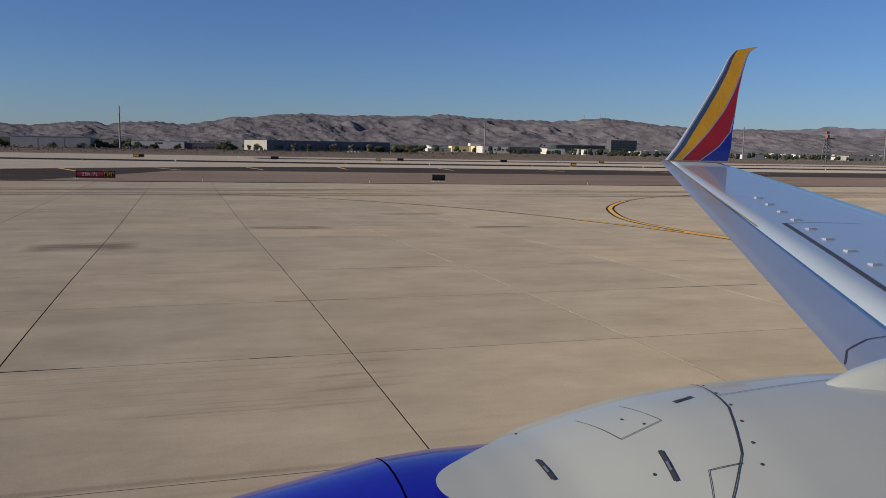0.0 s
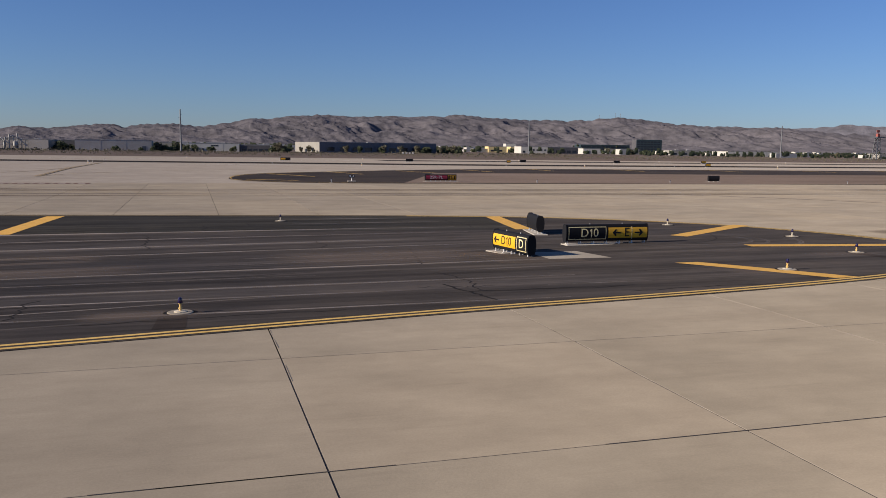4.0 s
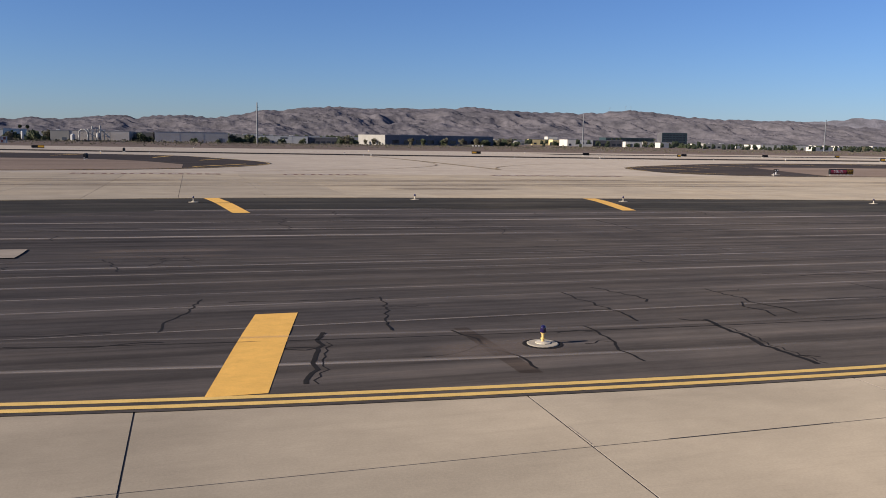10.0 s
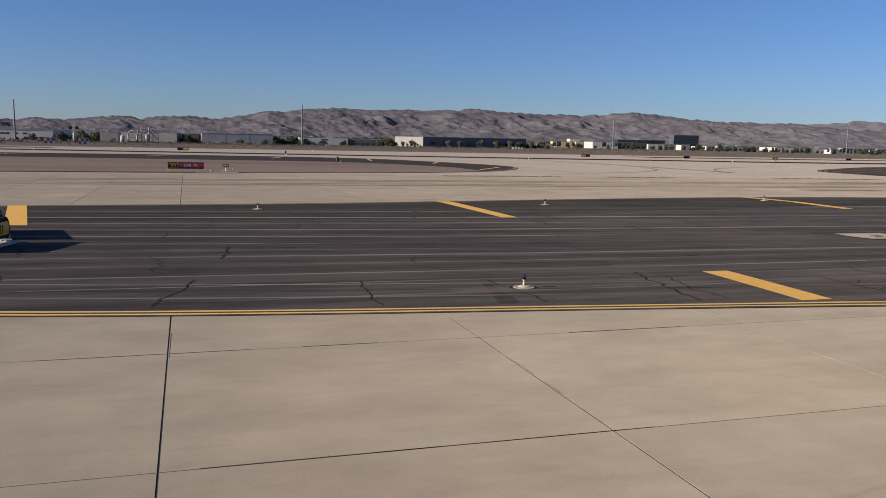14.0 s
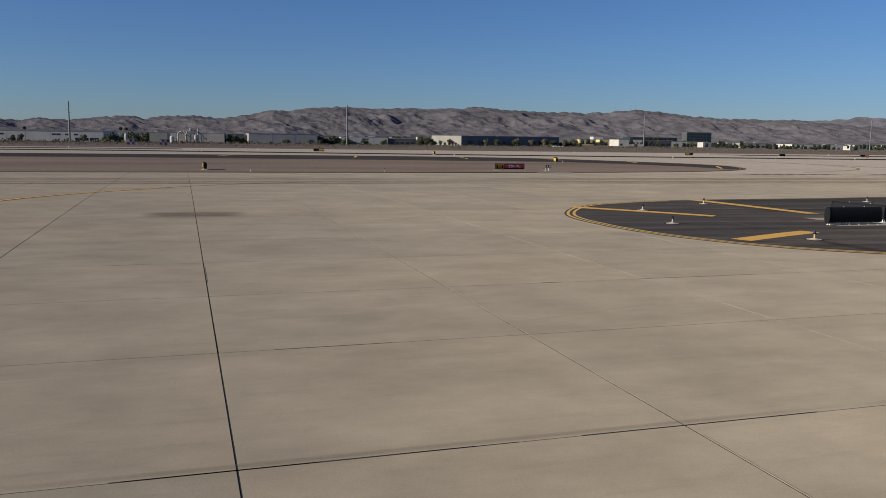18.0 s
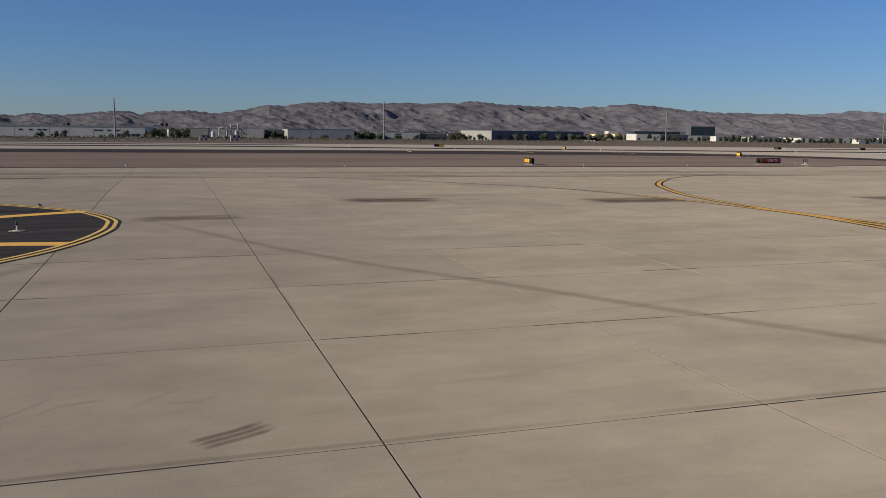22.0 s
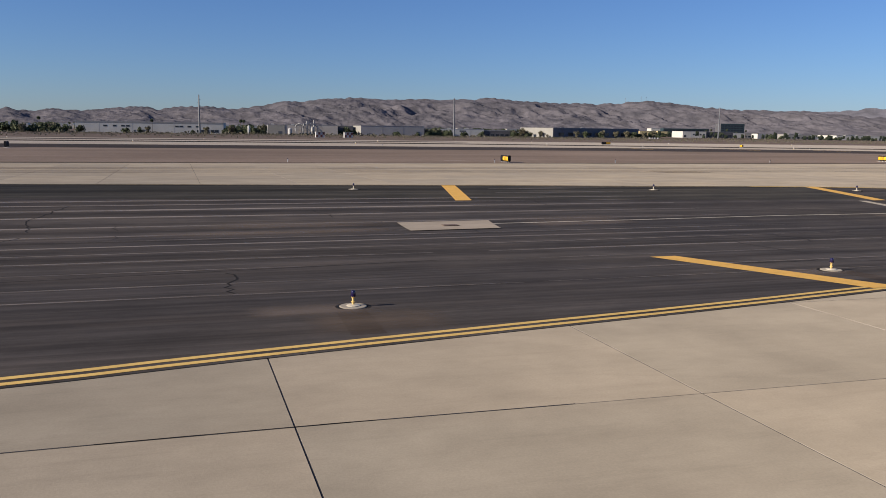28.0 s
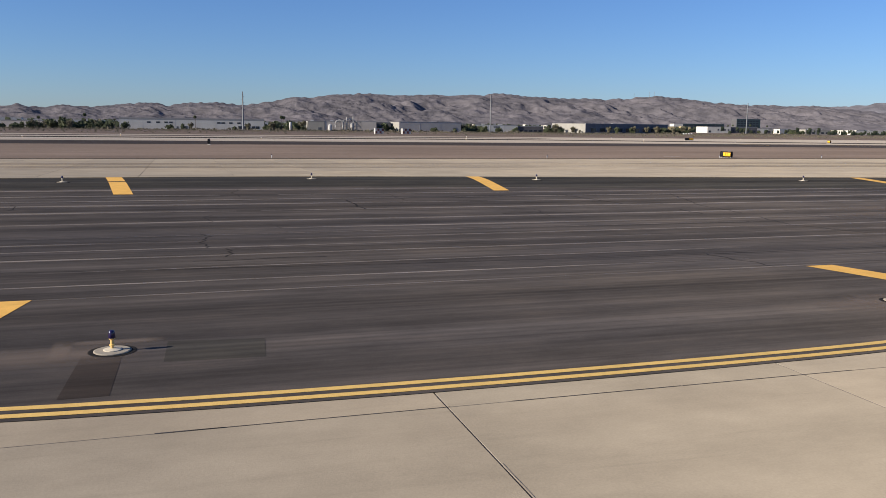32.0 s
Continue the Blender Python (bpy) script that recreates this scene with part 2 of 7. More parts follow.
M_PALESTEM = painted("pale_stem_paint", (0.62, 0.55, 0.42), 0.6, wear=0.3)
M_BLUE = painted("blue_lens", (0.014, 0.008, 0.05), 0.15, coat=0.5)
M_METAL = painted("dull_metal", (0.42, 0.42, 0.42), 0.5, 0.8)
M_DARKMETAL = painted("dark_metal", (0.06, 0.06, 0.065), 0.5, 0.3)
M_WALLWHITE = painted("wall_white", (0.52, 0.495, 0.44), 0.85, wear=0.1, scale=0.15)
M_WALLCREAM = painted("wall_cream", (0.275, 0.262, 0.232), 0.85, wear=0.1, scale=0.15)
M_WALLGREY = painted("wall_grey", (0.43, 0.39, 0.35), 0.85, wear=0.12, scale=0.12)
M_WALLPALE = painted("wall_pale", (0.44, 0.435, 0.415), 0.85, wear=0.1, scale=0.12)
M_WALLDARK = painted("wall_dark", (0.085, 0.082, 0.088), 0.8, wear=0.25, scale=0.1)
# wall colour darkened to carry the shade on the warehouse front
M_WALLSHADE = painted("wall_shaded", (0.15, 0.145, 0.155), 0.8, wear=0.2, scale=0.1)
M_WALLTEAL = painted("wall_dark_glass", (0.03, 0.05, 0.055), 0.3, wear=0.2, scale=0.1)
M_WALLYEL = painted("wall_yellow", (0.66, 0.52, 0.25), 0.85, wear=0.1, scale=0.2)
M_ROOF = painted("flat_roof", (0.34, 0.32, 0.30), 0.9, wear=0.2, scale=0.2)
M_ROOFEDGE = painted("roof_edge", (0.20, 0.20, 0.205), 0.8, wear=0.15, scale=0.2)
M_GLASS = painted("dark_glass", (0.03, 0.035, 0.045), 0.15, wear=0.3)
M_LEAF = leaf_mat("leaves", (0.045, 0.058, 0.03), (0.105, 0.118, 0.062))
M_DRYLEAF = leaf_mat("dry_leaves", (0.08, 0.078, 0.05), (0.18, 0.16, 0.105))
M_BUSH = leaf_mat("bush_leaves", (0.06, 0.058, 0.04), (0.15, 0.13, 0.09))
M_BARK = painted("bark", (0.10, 0.075, 0.055), 0.9)
M_DUCT = painted("duct_steel", (0.36, 0.35, 0.33), 0.55, 0.3, wear=0.3, scale=0.4)
M_POLE = painted("pole_steel", (0.17, 0.175, 0.185), 0.7, 0.2)
M_ORANGE = painted("tower_orange", (0.30, 0.075, 0.055), 0.7)
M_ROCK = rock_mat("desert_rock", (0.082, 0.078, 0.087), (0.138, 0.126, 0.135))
# distance haze is put into this paler, bluer rock colour
M_FARROCK = rock_mat("haze_tinted_rock", (0.125, 0.122, 0.14), (0.165, 0.158, 0.178))
M_WING = sleek("wing_grey_paint", (0.31, 0.36, 0.40), 0.35, 0.0, 0.7)
M_SLAT = sleek("polished_slat", (0.56, 0.59, 0.61), 0.34, 0.75, 0.0)
M_NACELLE = sleek("nacelle_white", (0.36, 0.375, 0.345), 0.3, 0.0, 0.4)
# flat tan for the yellowish reflection behind the slat
M_SLATGLINT = painted("tan_slat_glint", (0.30, 0.22, 0.14), 0.7, 0.0, 0.2, 2.0)
M_AIRBLUE = painted("airline_blue", (0.010, 0.014, 0.30), 0.25, 0.0, 0.1, 1.0, 0.5)
M_AIRRED = painted("airline_red", (0.46, 0.012, 0.018), 0.45, 0.0, 0.08, 1.0, 0.08)
M_AIRYELLOW = painted("airline_yellow", (0.88, 0.42, 0.012), 0.45, 0.0, 0.06, 1.0, 0.08)
M_AIRSILVER = painted("airline_silver", (0.55, 0.56, 0.60), 0.3, 0.6, 0.06, 1.0, 0.4)
M_AIRSLATE = painted("airline_slate", (0.08, 0.11, 0.16), 0.3, 0.2, 0.06, 1.0, 0.4)
M_PATCH = asphalt_mat("patch_asphalt", (0.080, 0.068, 0.059))
M_DARKPATCH = asphalt_mat("trench_asphalt", (0.048, 0.040, 0.035))
M_LETTER = painted("letter_cream", (0.80, 0.68, 0.36), 0.6, wear=0.08)
M_TYRE = painted("tyre_rubber", (0.02, 0.02, 0.02), 0.8)

# ============ mesh helpers ============


def mesh_of(name, verts, faces, mat, smooth=False):
    me = bpy.data.meshes.new(name)
    me.from_pydata(verts, [], faces)
    me.materials.append(mat)
    if smooth:
        me.polygons.foreach_set("use_smooth", [True] * len(me.polygons))
    me.update()
    return me


def part(name, data, parent=None, label="", kind="", m=None):
    """One mesh object, under its thing or at top level."""
    ob = new(name, data)
    if parent is not None:
        ob.parent = parent
    if m is not None:
        ob.matrix_basis = m
    return tagged(ob, label=label, kind=kind)


def thing(name, label, category, group="", kind="", at=None):
    ob = new(name)
    if at is not None:
        ob.matrix_basis = at
    return tagged(ob, label, category, group, kind)


class Build:
    """Collects simple solids into one vertex and face list."""

    def __init__(self):
        self.v, self.f = [], []

    def add(self, verts, faces):
        n = len(self.v)
        self.v += [tuple(p) for p in verts]
        self.f += [tuple(i + n for i in q) for q in faces]
        return self

    def box(self, x0, x1, y0, y1, z0, z1, b=0.0):
        if b <= 0:
            vs = [(x, y, z) for z in (z0, z1) for y in (y0, y1) for x in (x0, x1)]
            return self.add(vs, [(0, 2, 3, 1), (4, 5, 7, 6), (0, 1, 5, 4), (2, 6, 7, 3), (0, 4, 6, 2), (1, 3, 7, 5)])
        lo = [(x0, y0), (x1, y0), (x1, y1), (x0, y1)]
        hi = [(x0 + b, y0 + b), (x1 - b, y0 + b), (x1 - b, y1 - b), (x0 + b, y1 - b)]
        vs = [(x, y, z0) for x, y in lo] + [(x, y, z1 - b) for x, y in lo] + [(x, y, z1) for x, y in hi]
        fs = [(3, 2, 1, 0), (8, 9, 10, 11)]
        for r in (0, 4):
            fs += [(r + i, r + (i + 1) % 4, r + 4 + (i + 1) % 4, r + 4 + i) for i in range(4)]
        return self.add(vs, fs)

    def lathe(self, profile, n=16, at=(0, 0, 0), cap=True):
        """profile: (radius, z) from the bottom up."""
        vs, fs = [], []
        for r, z in profile:
            for k in range(n):
                a = 2 * math.pi * k / n
                vs.append((at[0] + r * math.cos(a), at[1] + r * math.sin(a), at[2] + z))
        for i in range(len(profile) - 1):
            for k in range(n):
                a, b = i * n + k, i * n + (k + 1) % n
                fs.append((a, b, b + n, a + n))
        if cap:
            fs.append(tuple(reversed(range(n))))
            fs.append(tuple(range((len(profile) - 1) * n, len(profile) * n)))
        return self.add(vs, fs)

    def rod(self, a, b, r0, r1=None, n=8):
        a, b = Vector(a), Vector(b)
        r1 = r0 if r1 is None else r1
        q = (b - a).to_track_quat("Z", "Y")
        vs = []
        for c, r in ((a, r0), (b, r1)):
            for k in range(n):
                t = 2 * math.pi * k / n
                vs.append(c + q @ Vector((r * math.cos(t), r * math.sin(t), 0)))
        fs = [(k, (k + 1) % n, n + (k + 1) % n, n + k) for k in range(n)]
        fs += [tuple(reversed(range(n))), tuple(range(n, 2 * n))]
        return self.add(vs, fs)

    def mesh(self, name, mat, smooth=False):
        return mesh_of(name, self.v, self.f, mat, smooth)


# ============ the lie of the land ============


def lerp(x, xs, ys):
    return float(np.interp(x, xs, ys))


DIP_X = [-420, -296, -281, -262, -252, -246, -240, -234, -228, -170, -160, -130, -110, -80, -53, -30, -18, -8, 0]
DIP_D = [0.50, 0.50, 0.47, 0.42, 0.42, 0.40, 0.24, 0.08, 0.0, 0.0, 0.05, 0.45, 0.56, 0.70, 0.72, 0.38, 0.20, 0.12, 0.0]


def gz(x, y):
    """Height of the graded surface: level taxiway, a shallow drained dip, gentle falls beyond."""
    z54 = -0.30 - 0.00245 * (min(max(x, -400), 60) + 45)
    z103 = lerp(x, [-400, -150, -10, 60, 150], [-0.30, -0.30, -0.58, -0.74, -0.8])
    if y <= 17:
        return 0.0
    if y < 54:
        k = (y - 17) / 37
        k = k * k * (3 - 2 * k)
        d = lerp(x, DIP_X, DIP_D)
        t = max(0.0, 1 - (math.sqrt((y - 34.5) ** 2 + 1.0) - 0.5) / 17.5)
        return z54 * k - d * (t ** 1.15)
    if y < 103:
        k = (y - 54) / 49
        return z54 + (z103 - z54) * k
    k = min(1.0, max(0.0, (y - 150) / 600))
    fall = 4.0 * min(1.0, max(0.0, (x - 500) / 300)) * min(1.0, max(0.0, (y - 620) / 480))
    return z103 + (-3.4 - z103) * k - fall


def chaikin(pts, n=2):
    pts = [Vector(p) for p in pts]
    for _ in range(n):
        out = [pts[0]]
        for a, b in zip(pts, pts[1:]):
            out += [a * 0.75 + b * 0.25, a * 0.25 + b * 0.75]
        out.append(pts[-1])
        pts = out
    return [(p.x, p.y) for p in pts]


def ribbon_geo(pts, width, dz, step=2.0, closed=False, fade=False):
    """A strip laid along points on the ground."""
    pts = [Vector(p) for p in pts]
    if closed:
        pts.append(pts[0])
    fine = [pts[0]]
    for a, b in zip(pts, pts[1:]):
        n = max(1, int((b - a).length / step))
        fine += [a.lerp(b, (i + 1) / n) for i in range(n)]
    vs, fs = [], []
    for i, p in enumerate(fine):
        a, b = fine[max(0, i - 1)], fine[min(len(fine) - 1, i + 1)]
        if closed and i in (0, len(fine) - 1):
            a, b = fine[-2], fine[1]
        d = (b - a).normalized()
        nrm = Vector((-d.y, d.x)) * width / 2
        for q in (p + nrm, p - nrm):
            vs.append((q.x, q.y, gz(q.x, q.y) + dz))
    for i in range(len(fine) - 1):
        fs.append((2 * i + 1, 2 * i + 3, 2 * i + 2, 2 * i))
    return vs, fs


def ribbon(name, pts, width, dz, mat, parent=None, label="", step=2.0, closed=False):
    vs, fs = ribbon_geo(pts, width, dz, step, closed)
    return part(name, mesh_of(name, vs, fs, mat), parent, label)


def soft_ribbon(name, pts, width, dz, mat, parent=None, label="", step=2.0, shape=(0, 1, 0.6, 0), most=1.0):
    """A strip whose film thins towards its edges and ends."""
    pts = [Vector(p) for p in pts]
    fine = [pts[0]]
    for a, b in zip(pts, pts[1:]):
        n = max(1, int((b - a).length / step))
        fine += [a.lerp(b, (i + 1) / n) for i in range(n)]
    vs, fs, fade = [], [], []
    m = len(shape)
    for i, p in enumerate(fine):
        a, b = fine[max(0, i - 1)], fine[min(len(fine) - 1, i + 1)]
        d = (b - a).normalized()
        nrm = Vector((-d.y, d.x))
        e = min(1.0, 6 * min(i, len(fine) - 1 - i) / len(fine))
        for k in range(m):
            q = p + nrm * width * (k / (m - 1) - 0.5)
            vs.append((q.x, q.y, gz(q.x, q.y) + dz))
            fade.append(shape[k] * e * most)
    for i in range(len(fine) - 1):
        for k in range(m - 1):
            a = i * m + k
            fs.append((a, a + m, a + m + 1, a + 1))
    me = mesh_of(name, vs, fs, mat)
    at = me.attributes.new("fade", "FLOAT", "POINT")
    at.data.foreach_set("value", fade)
    return part(name, me, parent, label)


def quad_patch(name, corners, dz, mat, parent=None, label="", n=4):
    """A four-cornered flat patch that follows the ground."""
    c = [Vector(p) for p in corners]
    vs, fs = [], []
    for j in range(n + 1):
        for i in range(n + 1):
            a = c[0].lerp(c[1], i / n)
            b = c[3].lerp(c[2], i / n)
            p = a.lerp(b, j / n)
            vs.append((p.x, p.y, gz(p.x, p.y) + dz))
    for j in range(n):
        for i in range(n):
            a = j * (n + 1) + i
            fs.append((a, a + 1, a + n + 2, a + n + 1))
    return part(name, mesh_of(name, vs, fs, mat), parent, label)


def band(name, xs, low, high, dz, mat, ny=6, parent=None):
    """A sheet between two edges given as functions of x."""
    vs, fs = [], []
    for x in xs:
        a, b = low(x), high(x)
        for j in range(ny + 1):
            y = a + (b - a) * j / ny
            vs.append((x, y, gz(x, y) + dz))
    n = ny + 1
    for i in range(len(xs) - 1):
        for j in range(ny):
            a = i * n + j
            fs.append((a, a + n, a + n + 1, a + 1))
    return part(name, mesh_of(name, vs, fs, mat), parent)


# the cross joints of the taxiway, by number
MARK_N = [-23, -2, -1, 0, 2, 3, 4, 8, 9, 12, 14, 15, 16, 18, 19, 21, 22, 23, 28, 29, 30, 32, 34, 35, 36, 37, 39, 41, 42, 43, 47, 48, 49, 50, 51, 52, 77]
MARK_X = [129.3, 4.38, -1.74, -7.55, -19.42, -24.99, -31.19, -55.05, -60.91, -78.40, -90.1, -95.95, -101.74, -113.4, -119.03, -130.93, -136.88, -142.86, -172.22, -178.25, -184.36, -196.53, -208.7, -214.72, -220.88, -226.7, -238.87, -250.97, -257.0, -263.12, -287.77, -293.88, -300.06, -306.23, -312.18, -318.25, -470.0]


def joint_x(n):
    return float(np.interp(n, MARK_N, MARK_X))


def drift(x, y):
    """The long joints edge away from the line of travel past the second cross taxiway."""
    return float(np.interp(x, [-324, -308, -288, -261, -241], [1.22, 1.15, 1.02, 0.16, 0.0])) * min(1.0, max(0.0, (60 - y) / 35))


# ============ ground ============
gx = [-4800, -3500, -2400, -1500, -900, -600] + [-450 + 12 * i for i in range(55)] + [260, 400, 700, 1100, 1700, 2500, 3500, 4800]
gy = [-400, -150, -40, 0, 12, 17] + [17 + 2 * i for i in range(1, 44)] + [110, 120, 135, 150, 180, 220, 300, 400, 550, 700, 800, 1000, 1500, 2300, 3300, 4600]
vs, fs = [], []
for y in gy:
    for x in gx:
        vs.append((x, y, gz(x, y) - 0.09))
w = len(gx)
for j in range(len(gy) - 1):
    for i in range(w - 1):
        a = j * w + i
        fs.append((a, a + 1, a + w + 1, a + w))
ground = part("ground", mesh_of("ground", vs, fs, M_FARDIRT))
tagged(ground, "brown desert soil and scrub ground reaching the mountains", "ground", kind="structure")

# islands of asphalt between the taxiways: outer edge, near side then far side
ISLE_NEAR = [(-6.3, 33.0), (-6.32, 31.6), (-6.8, 29.8), (-7.9, 27.5), (-9.6, 25.2), (-13.3, 22.4), (-18.4, 20.85), (-26.5, 19.6), (-32.4, 18.9), (-45, 16.6),
             (-55, 15.05), (-66.7, 13.2), (-78.4, 11.62), (-84, 11.38), (-90, 11.48), (-96, 11.88), (-102, 12.5), (-108, 13.5), (-119, 15.2), (-131, 17.1),
             (-143, 18.65), (-150, 20.2), (-156, 21.8), (-160, 23.3), (-163.6, 26.2), (-165.7, 30.6), (-166.18, 34.2), (-166.2, 36.0)]
ISLE_FAR = [(-6.3, 33.0), (-6.32, 34.6), (-6.9, 37.0), (-8.9, 41.7), (-13.5, 46.1), (-19, 48.9), (-26.6, 50.6), (-38.7, 51.8), (-46, 52.5), (-58, 53.9), (-70.7, 55.5), (-82, 56.6), (-91.5, 57.2),
            (-101, 57.1), (-111, 55.5), (-122, 53.4), (-133, 51.5), (-142, 50.6), (-150, 50.2), (-156, 49.1), (-160.5, 47.2), (-163.2, 44.6), (-165.6, 40.6), (-166.18, 37.8), (-166.2, 36.0)]
ISLE2_NEAR = [(-231.2, 36.5), (-231.22, 34.6), (-231.9, 31.2), (-233.2, 28.0), (-235.2, 25.0), (-238.8, 22.6), (-243.7, 21.1), (-257, 19.2), (-264, 18.2), (-274.25, 16.1), (-287.75, 14.2),
              (-292.35, 13.3), (-306.25, 11.9), (-310.05, 11.55), (-318.15, 11.5), (-324.15, 11.8), (-331.15, 12.7), (-342.25, 14.3), (-354.25, 16.0), (-371.25, 18.6), (-381.25, 22.0), (-387.25, 28), (-388.25, 36)]
ISLE2_FAR = [(-231.2, 36.5), (-231.22, 37.9), (-231.8, 39.8), (-232.9, 42.3), (-235.5, 45.3), (-238.6, 47.8), (-243, 49.5), (-249, 50.5), (-257.4, 50.9), (-266.25, 52.0), (-279.25, 53.2), (-286.25, 53.8),
             (-296.65, 55.2), (-311.1, 57.0), (-318.15, 57.4), (-332.15, 56.6), (-346.25, 55), (-361.25, 53), (-376.25, 50), (-385.25, 44), (-388.25, 36)]


def outline(near, far):
    return chaikin(near, 2) + list(reversed(chaikin(far, 2)))[1:-1]


def shrink(poly, d):
    """Moves a closed outline inwards."""
    c = []
    n = len(poly)
    area = sum(poly[i][0] * poly[(i + 1) % n][1] - poly[(i + 1) % n][0] * poly[i][1] for i in range(n))
    s = 1 if area > 0 else -1
    for i in range(n):
        a, b = Vector(poly[i - 1]), Vector(poly[(i + 1) % n])
        t = (b - a).normalized()
        c.append((poly[i][0] - t.y * d * s, poly[i][1] + t.x * d * s))
    return c


def edge_of(pts):
    q = sorted(chaikin(pts, 2))
    xs = [p[0] for p in q]
    ys = [p[1] for p in q]
    return lambda x: float(np.interp(x, xs, ys))


def island(name, near, far, label):
    lo, hi = edge_of(near), edge_of(far)
    x0, x1 = min(p[0] for p in near), max(p[0] for p in near)
    tip = [0.02, 0.1, 0.25, 0.5, 0.9, 1.4, 2, 3, 4, 5.5, 7]
    xs = [x0 + t for t in tip]
    n = int((x1 - x0 - 14) / 2.5)
    xs += [x0 + 7 + (x1 - x0 - 14) * i / n for i in range(1, n)]
    xs += [x1 - t for t in reversed(tip)]
    root = thing(name, label, "asphalt island", kind="structure")
    band("asphalt_surface", xs, lo, hi, 0.012, M_ASPHALT, 22, root)
    inner = [x for x in xs if x0 + 13 < x < x1 - 14]
    band("asphalt_margin", inner, lambda x: hi(x) - 8.6, lambda x: hi(x) - 0.62, 0.0136, M_MARGIN, 8, root)
    ring = outline(near, far)
    for d in (0.2, 0.52):
        line = shrink(ring, d)
        back = [p for p in line if p[1] > 45 and x0 + 12 < p[0] < x1 - 18]
        cut = line.index(back[0]), line.index(back[-1])
        ribbon("edge_line", line[cut[1]:] + line[:cut[0] + 1], 0.16, 0.018, M_EDGE, root, "yellow double edge line", 2.0)
        ribbon("edge_line", back, 0.08, 0.018, M_FADED, root, "faded yellow edge line", 2.0)
    return root, lo, hi


ISLE_A, LO_A, HI_A = island("asphalt_island", ISLE_NEAR, ISLE_FAR, "dark paved island ringed by a double yellow edge line")
ISLE_B, LO_B, HI_B = island("asphalt_island", ISLE2_NEAR, ISLE2_FAR, "dark paved island ringed by a double yellow edge line")


def bar(root, a, b, width=0.95):
    """A broad yellow shoulder bar from a to b, its ends parallel to the x axis."""
    h = width / 2
    quad_patch("shoulder_bar", [(a[0] - h, a[1]), (a[0] + h, a[1]), (b[0] + h, b[1]), (b[0] - h, b[1])], 0.019, M_YELLOW, root, "wide yellow shoulder bar", 6)


def slant(root, a, b, width=0.9, mat=None):
    a, b = Vector(a), Vector(b)
    d = (b - a).normalized()
    n = Vector((-d.y, d.x)) * width / 2
    quad_patch("shoulder_bar", [a - n, b - n, b + n, a + n], 0.019, mat or M_YELLOW, root, "wide yellow shoulder bar", 6)


for a, b in (((-21.3, 26.6), (-18.6, 21.6)), ((-46.8, 22.7), (-44.5, 17.2)), ((-74.25, 18.95), (-72.85, 12.85)), ((-99.1, 19.15), (-100.3, 12.95)),
             ((-126.0, 23.0), (-126.8, 17.4)), ((-153.0, 27.6), (-154.6, 22.2)),
             ((-46.1, 51.6), (-47.5, 43.8)), ((-73.2, 55.4), (-74.5, 47.2)), ((-99.7, 56.7), (-98.3, 47.2)), ((-126.4, 52.9), (-125.2, 43.2)),
             ((-20.75, 48.9), (-21.7, 41.35)), ((-151.3, 49.8), (-149.7, 40.1))):
    bar(ISLE_A, a, b)
for a, b in (((-244.85, 29.0), (-243.4, 22.2)), ((-273.95, 23.8), (-271.55, 16.9)), ((-303.75, 20.1), (-302.8, 12.55)), ((-325.47, 20.3), (-326.57, 13.0)),
             ((-245.5, 49.8), (-247.45, 41.3)), ((-272.25, 52.1), (-274.05, 43.7)), ((-302.15, 55.7), (-303.8, 45.8)), ((-325.75, 56.6), (-324.55, 45.7))):
    bar(ISLE_B, a, b)
slant(ISLE_A, (-15.4, 36.4), (-8.4, 41.0))
slant(ISLE_A, (-15.0, 31.5), (-7.3, 29.6))
slant(ISLE_A, (-162.9, 45.0), (-157.3, 38.9))
slant(ISLE_A, (-163.2, 28.7), (-157.6, 31.2))
slant(ISLE_B, (-240.3, 39.0), (-233.0, 42.0))
slant(ISLE_B, (-240.35, 32.8), (-232.6, 30.8))

# paver seams and tarred cracks
rng = random.Random(7)


def seams(root, lo, hi, x0, x1, rows):
    """Long paving seams that run along the island, with breaks."""
    for y, wide, run in rows:
        x = x0 + rng.uniform(0, 10)
        while x < x1 - 6:
            xe = min(x1 - 3, x + run * rng.uniform(0.6, 1.4))
            n = max(2, int((xe - x) / 4))
            pts = [(x + (xe - x) * i / n, y + 0.10 * math.sin((x + (xe - x) * i / n) / 17 + y) + rng.uniform(-0.03, 0.03)) for i in range(n + 1)]
            pts = [p for p in pts if lo(p[0]) + 1.0 < p[1] < hi(p[0]) - (8.2 if x1 - 14 > p[0] > x0 + 8 else 0.7)]
            if len(pts) > 2:
                soft_ribbon("paver_seam", pts, min(0.75, wide * 4.5) * rng.uniform(0.8, 1.25), 0.0148, M_SEAMFILM, root, "pale dusty paving seam", 4.0, (0, 0.25, 1, 0), rng.uniform(0.6, 1.0))
                if rng.random() < 0.7:
                    ribbon("paver_seam", pts, wide * 0.45, 0.0156, M_SEAM, root, "pale paving seam", 8.0)
            x = xe + rng.uniform(0.4, 4)


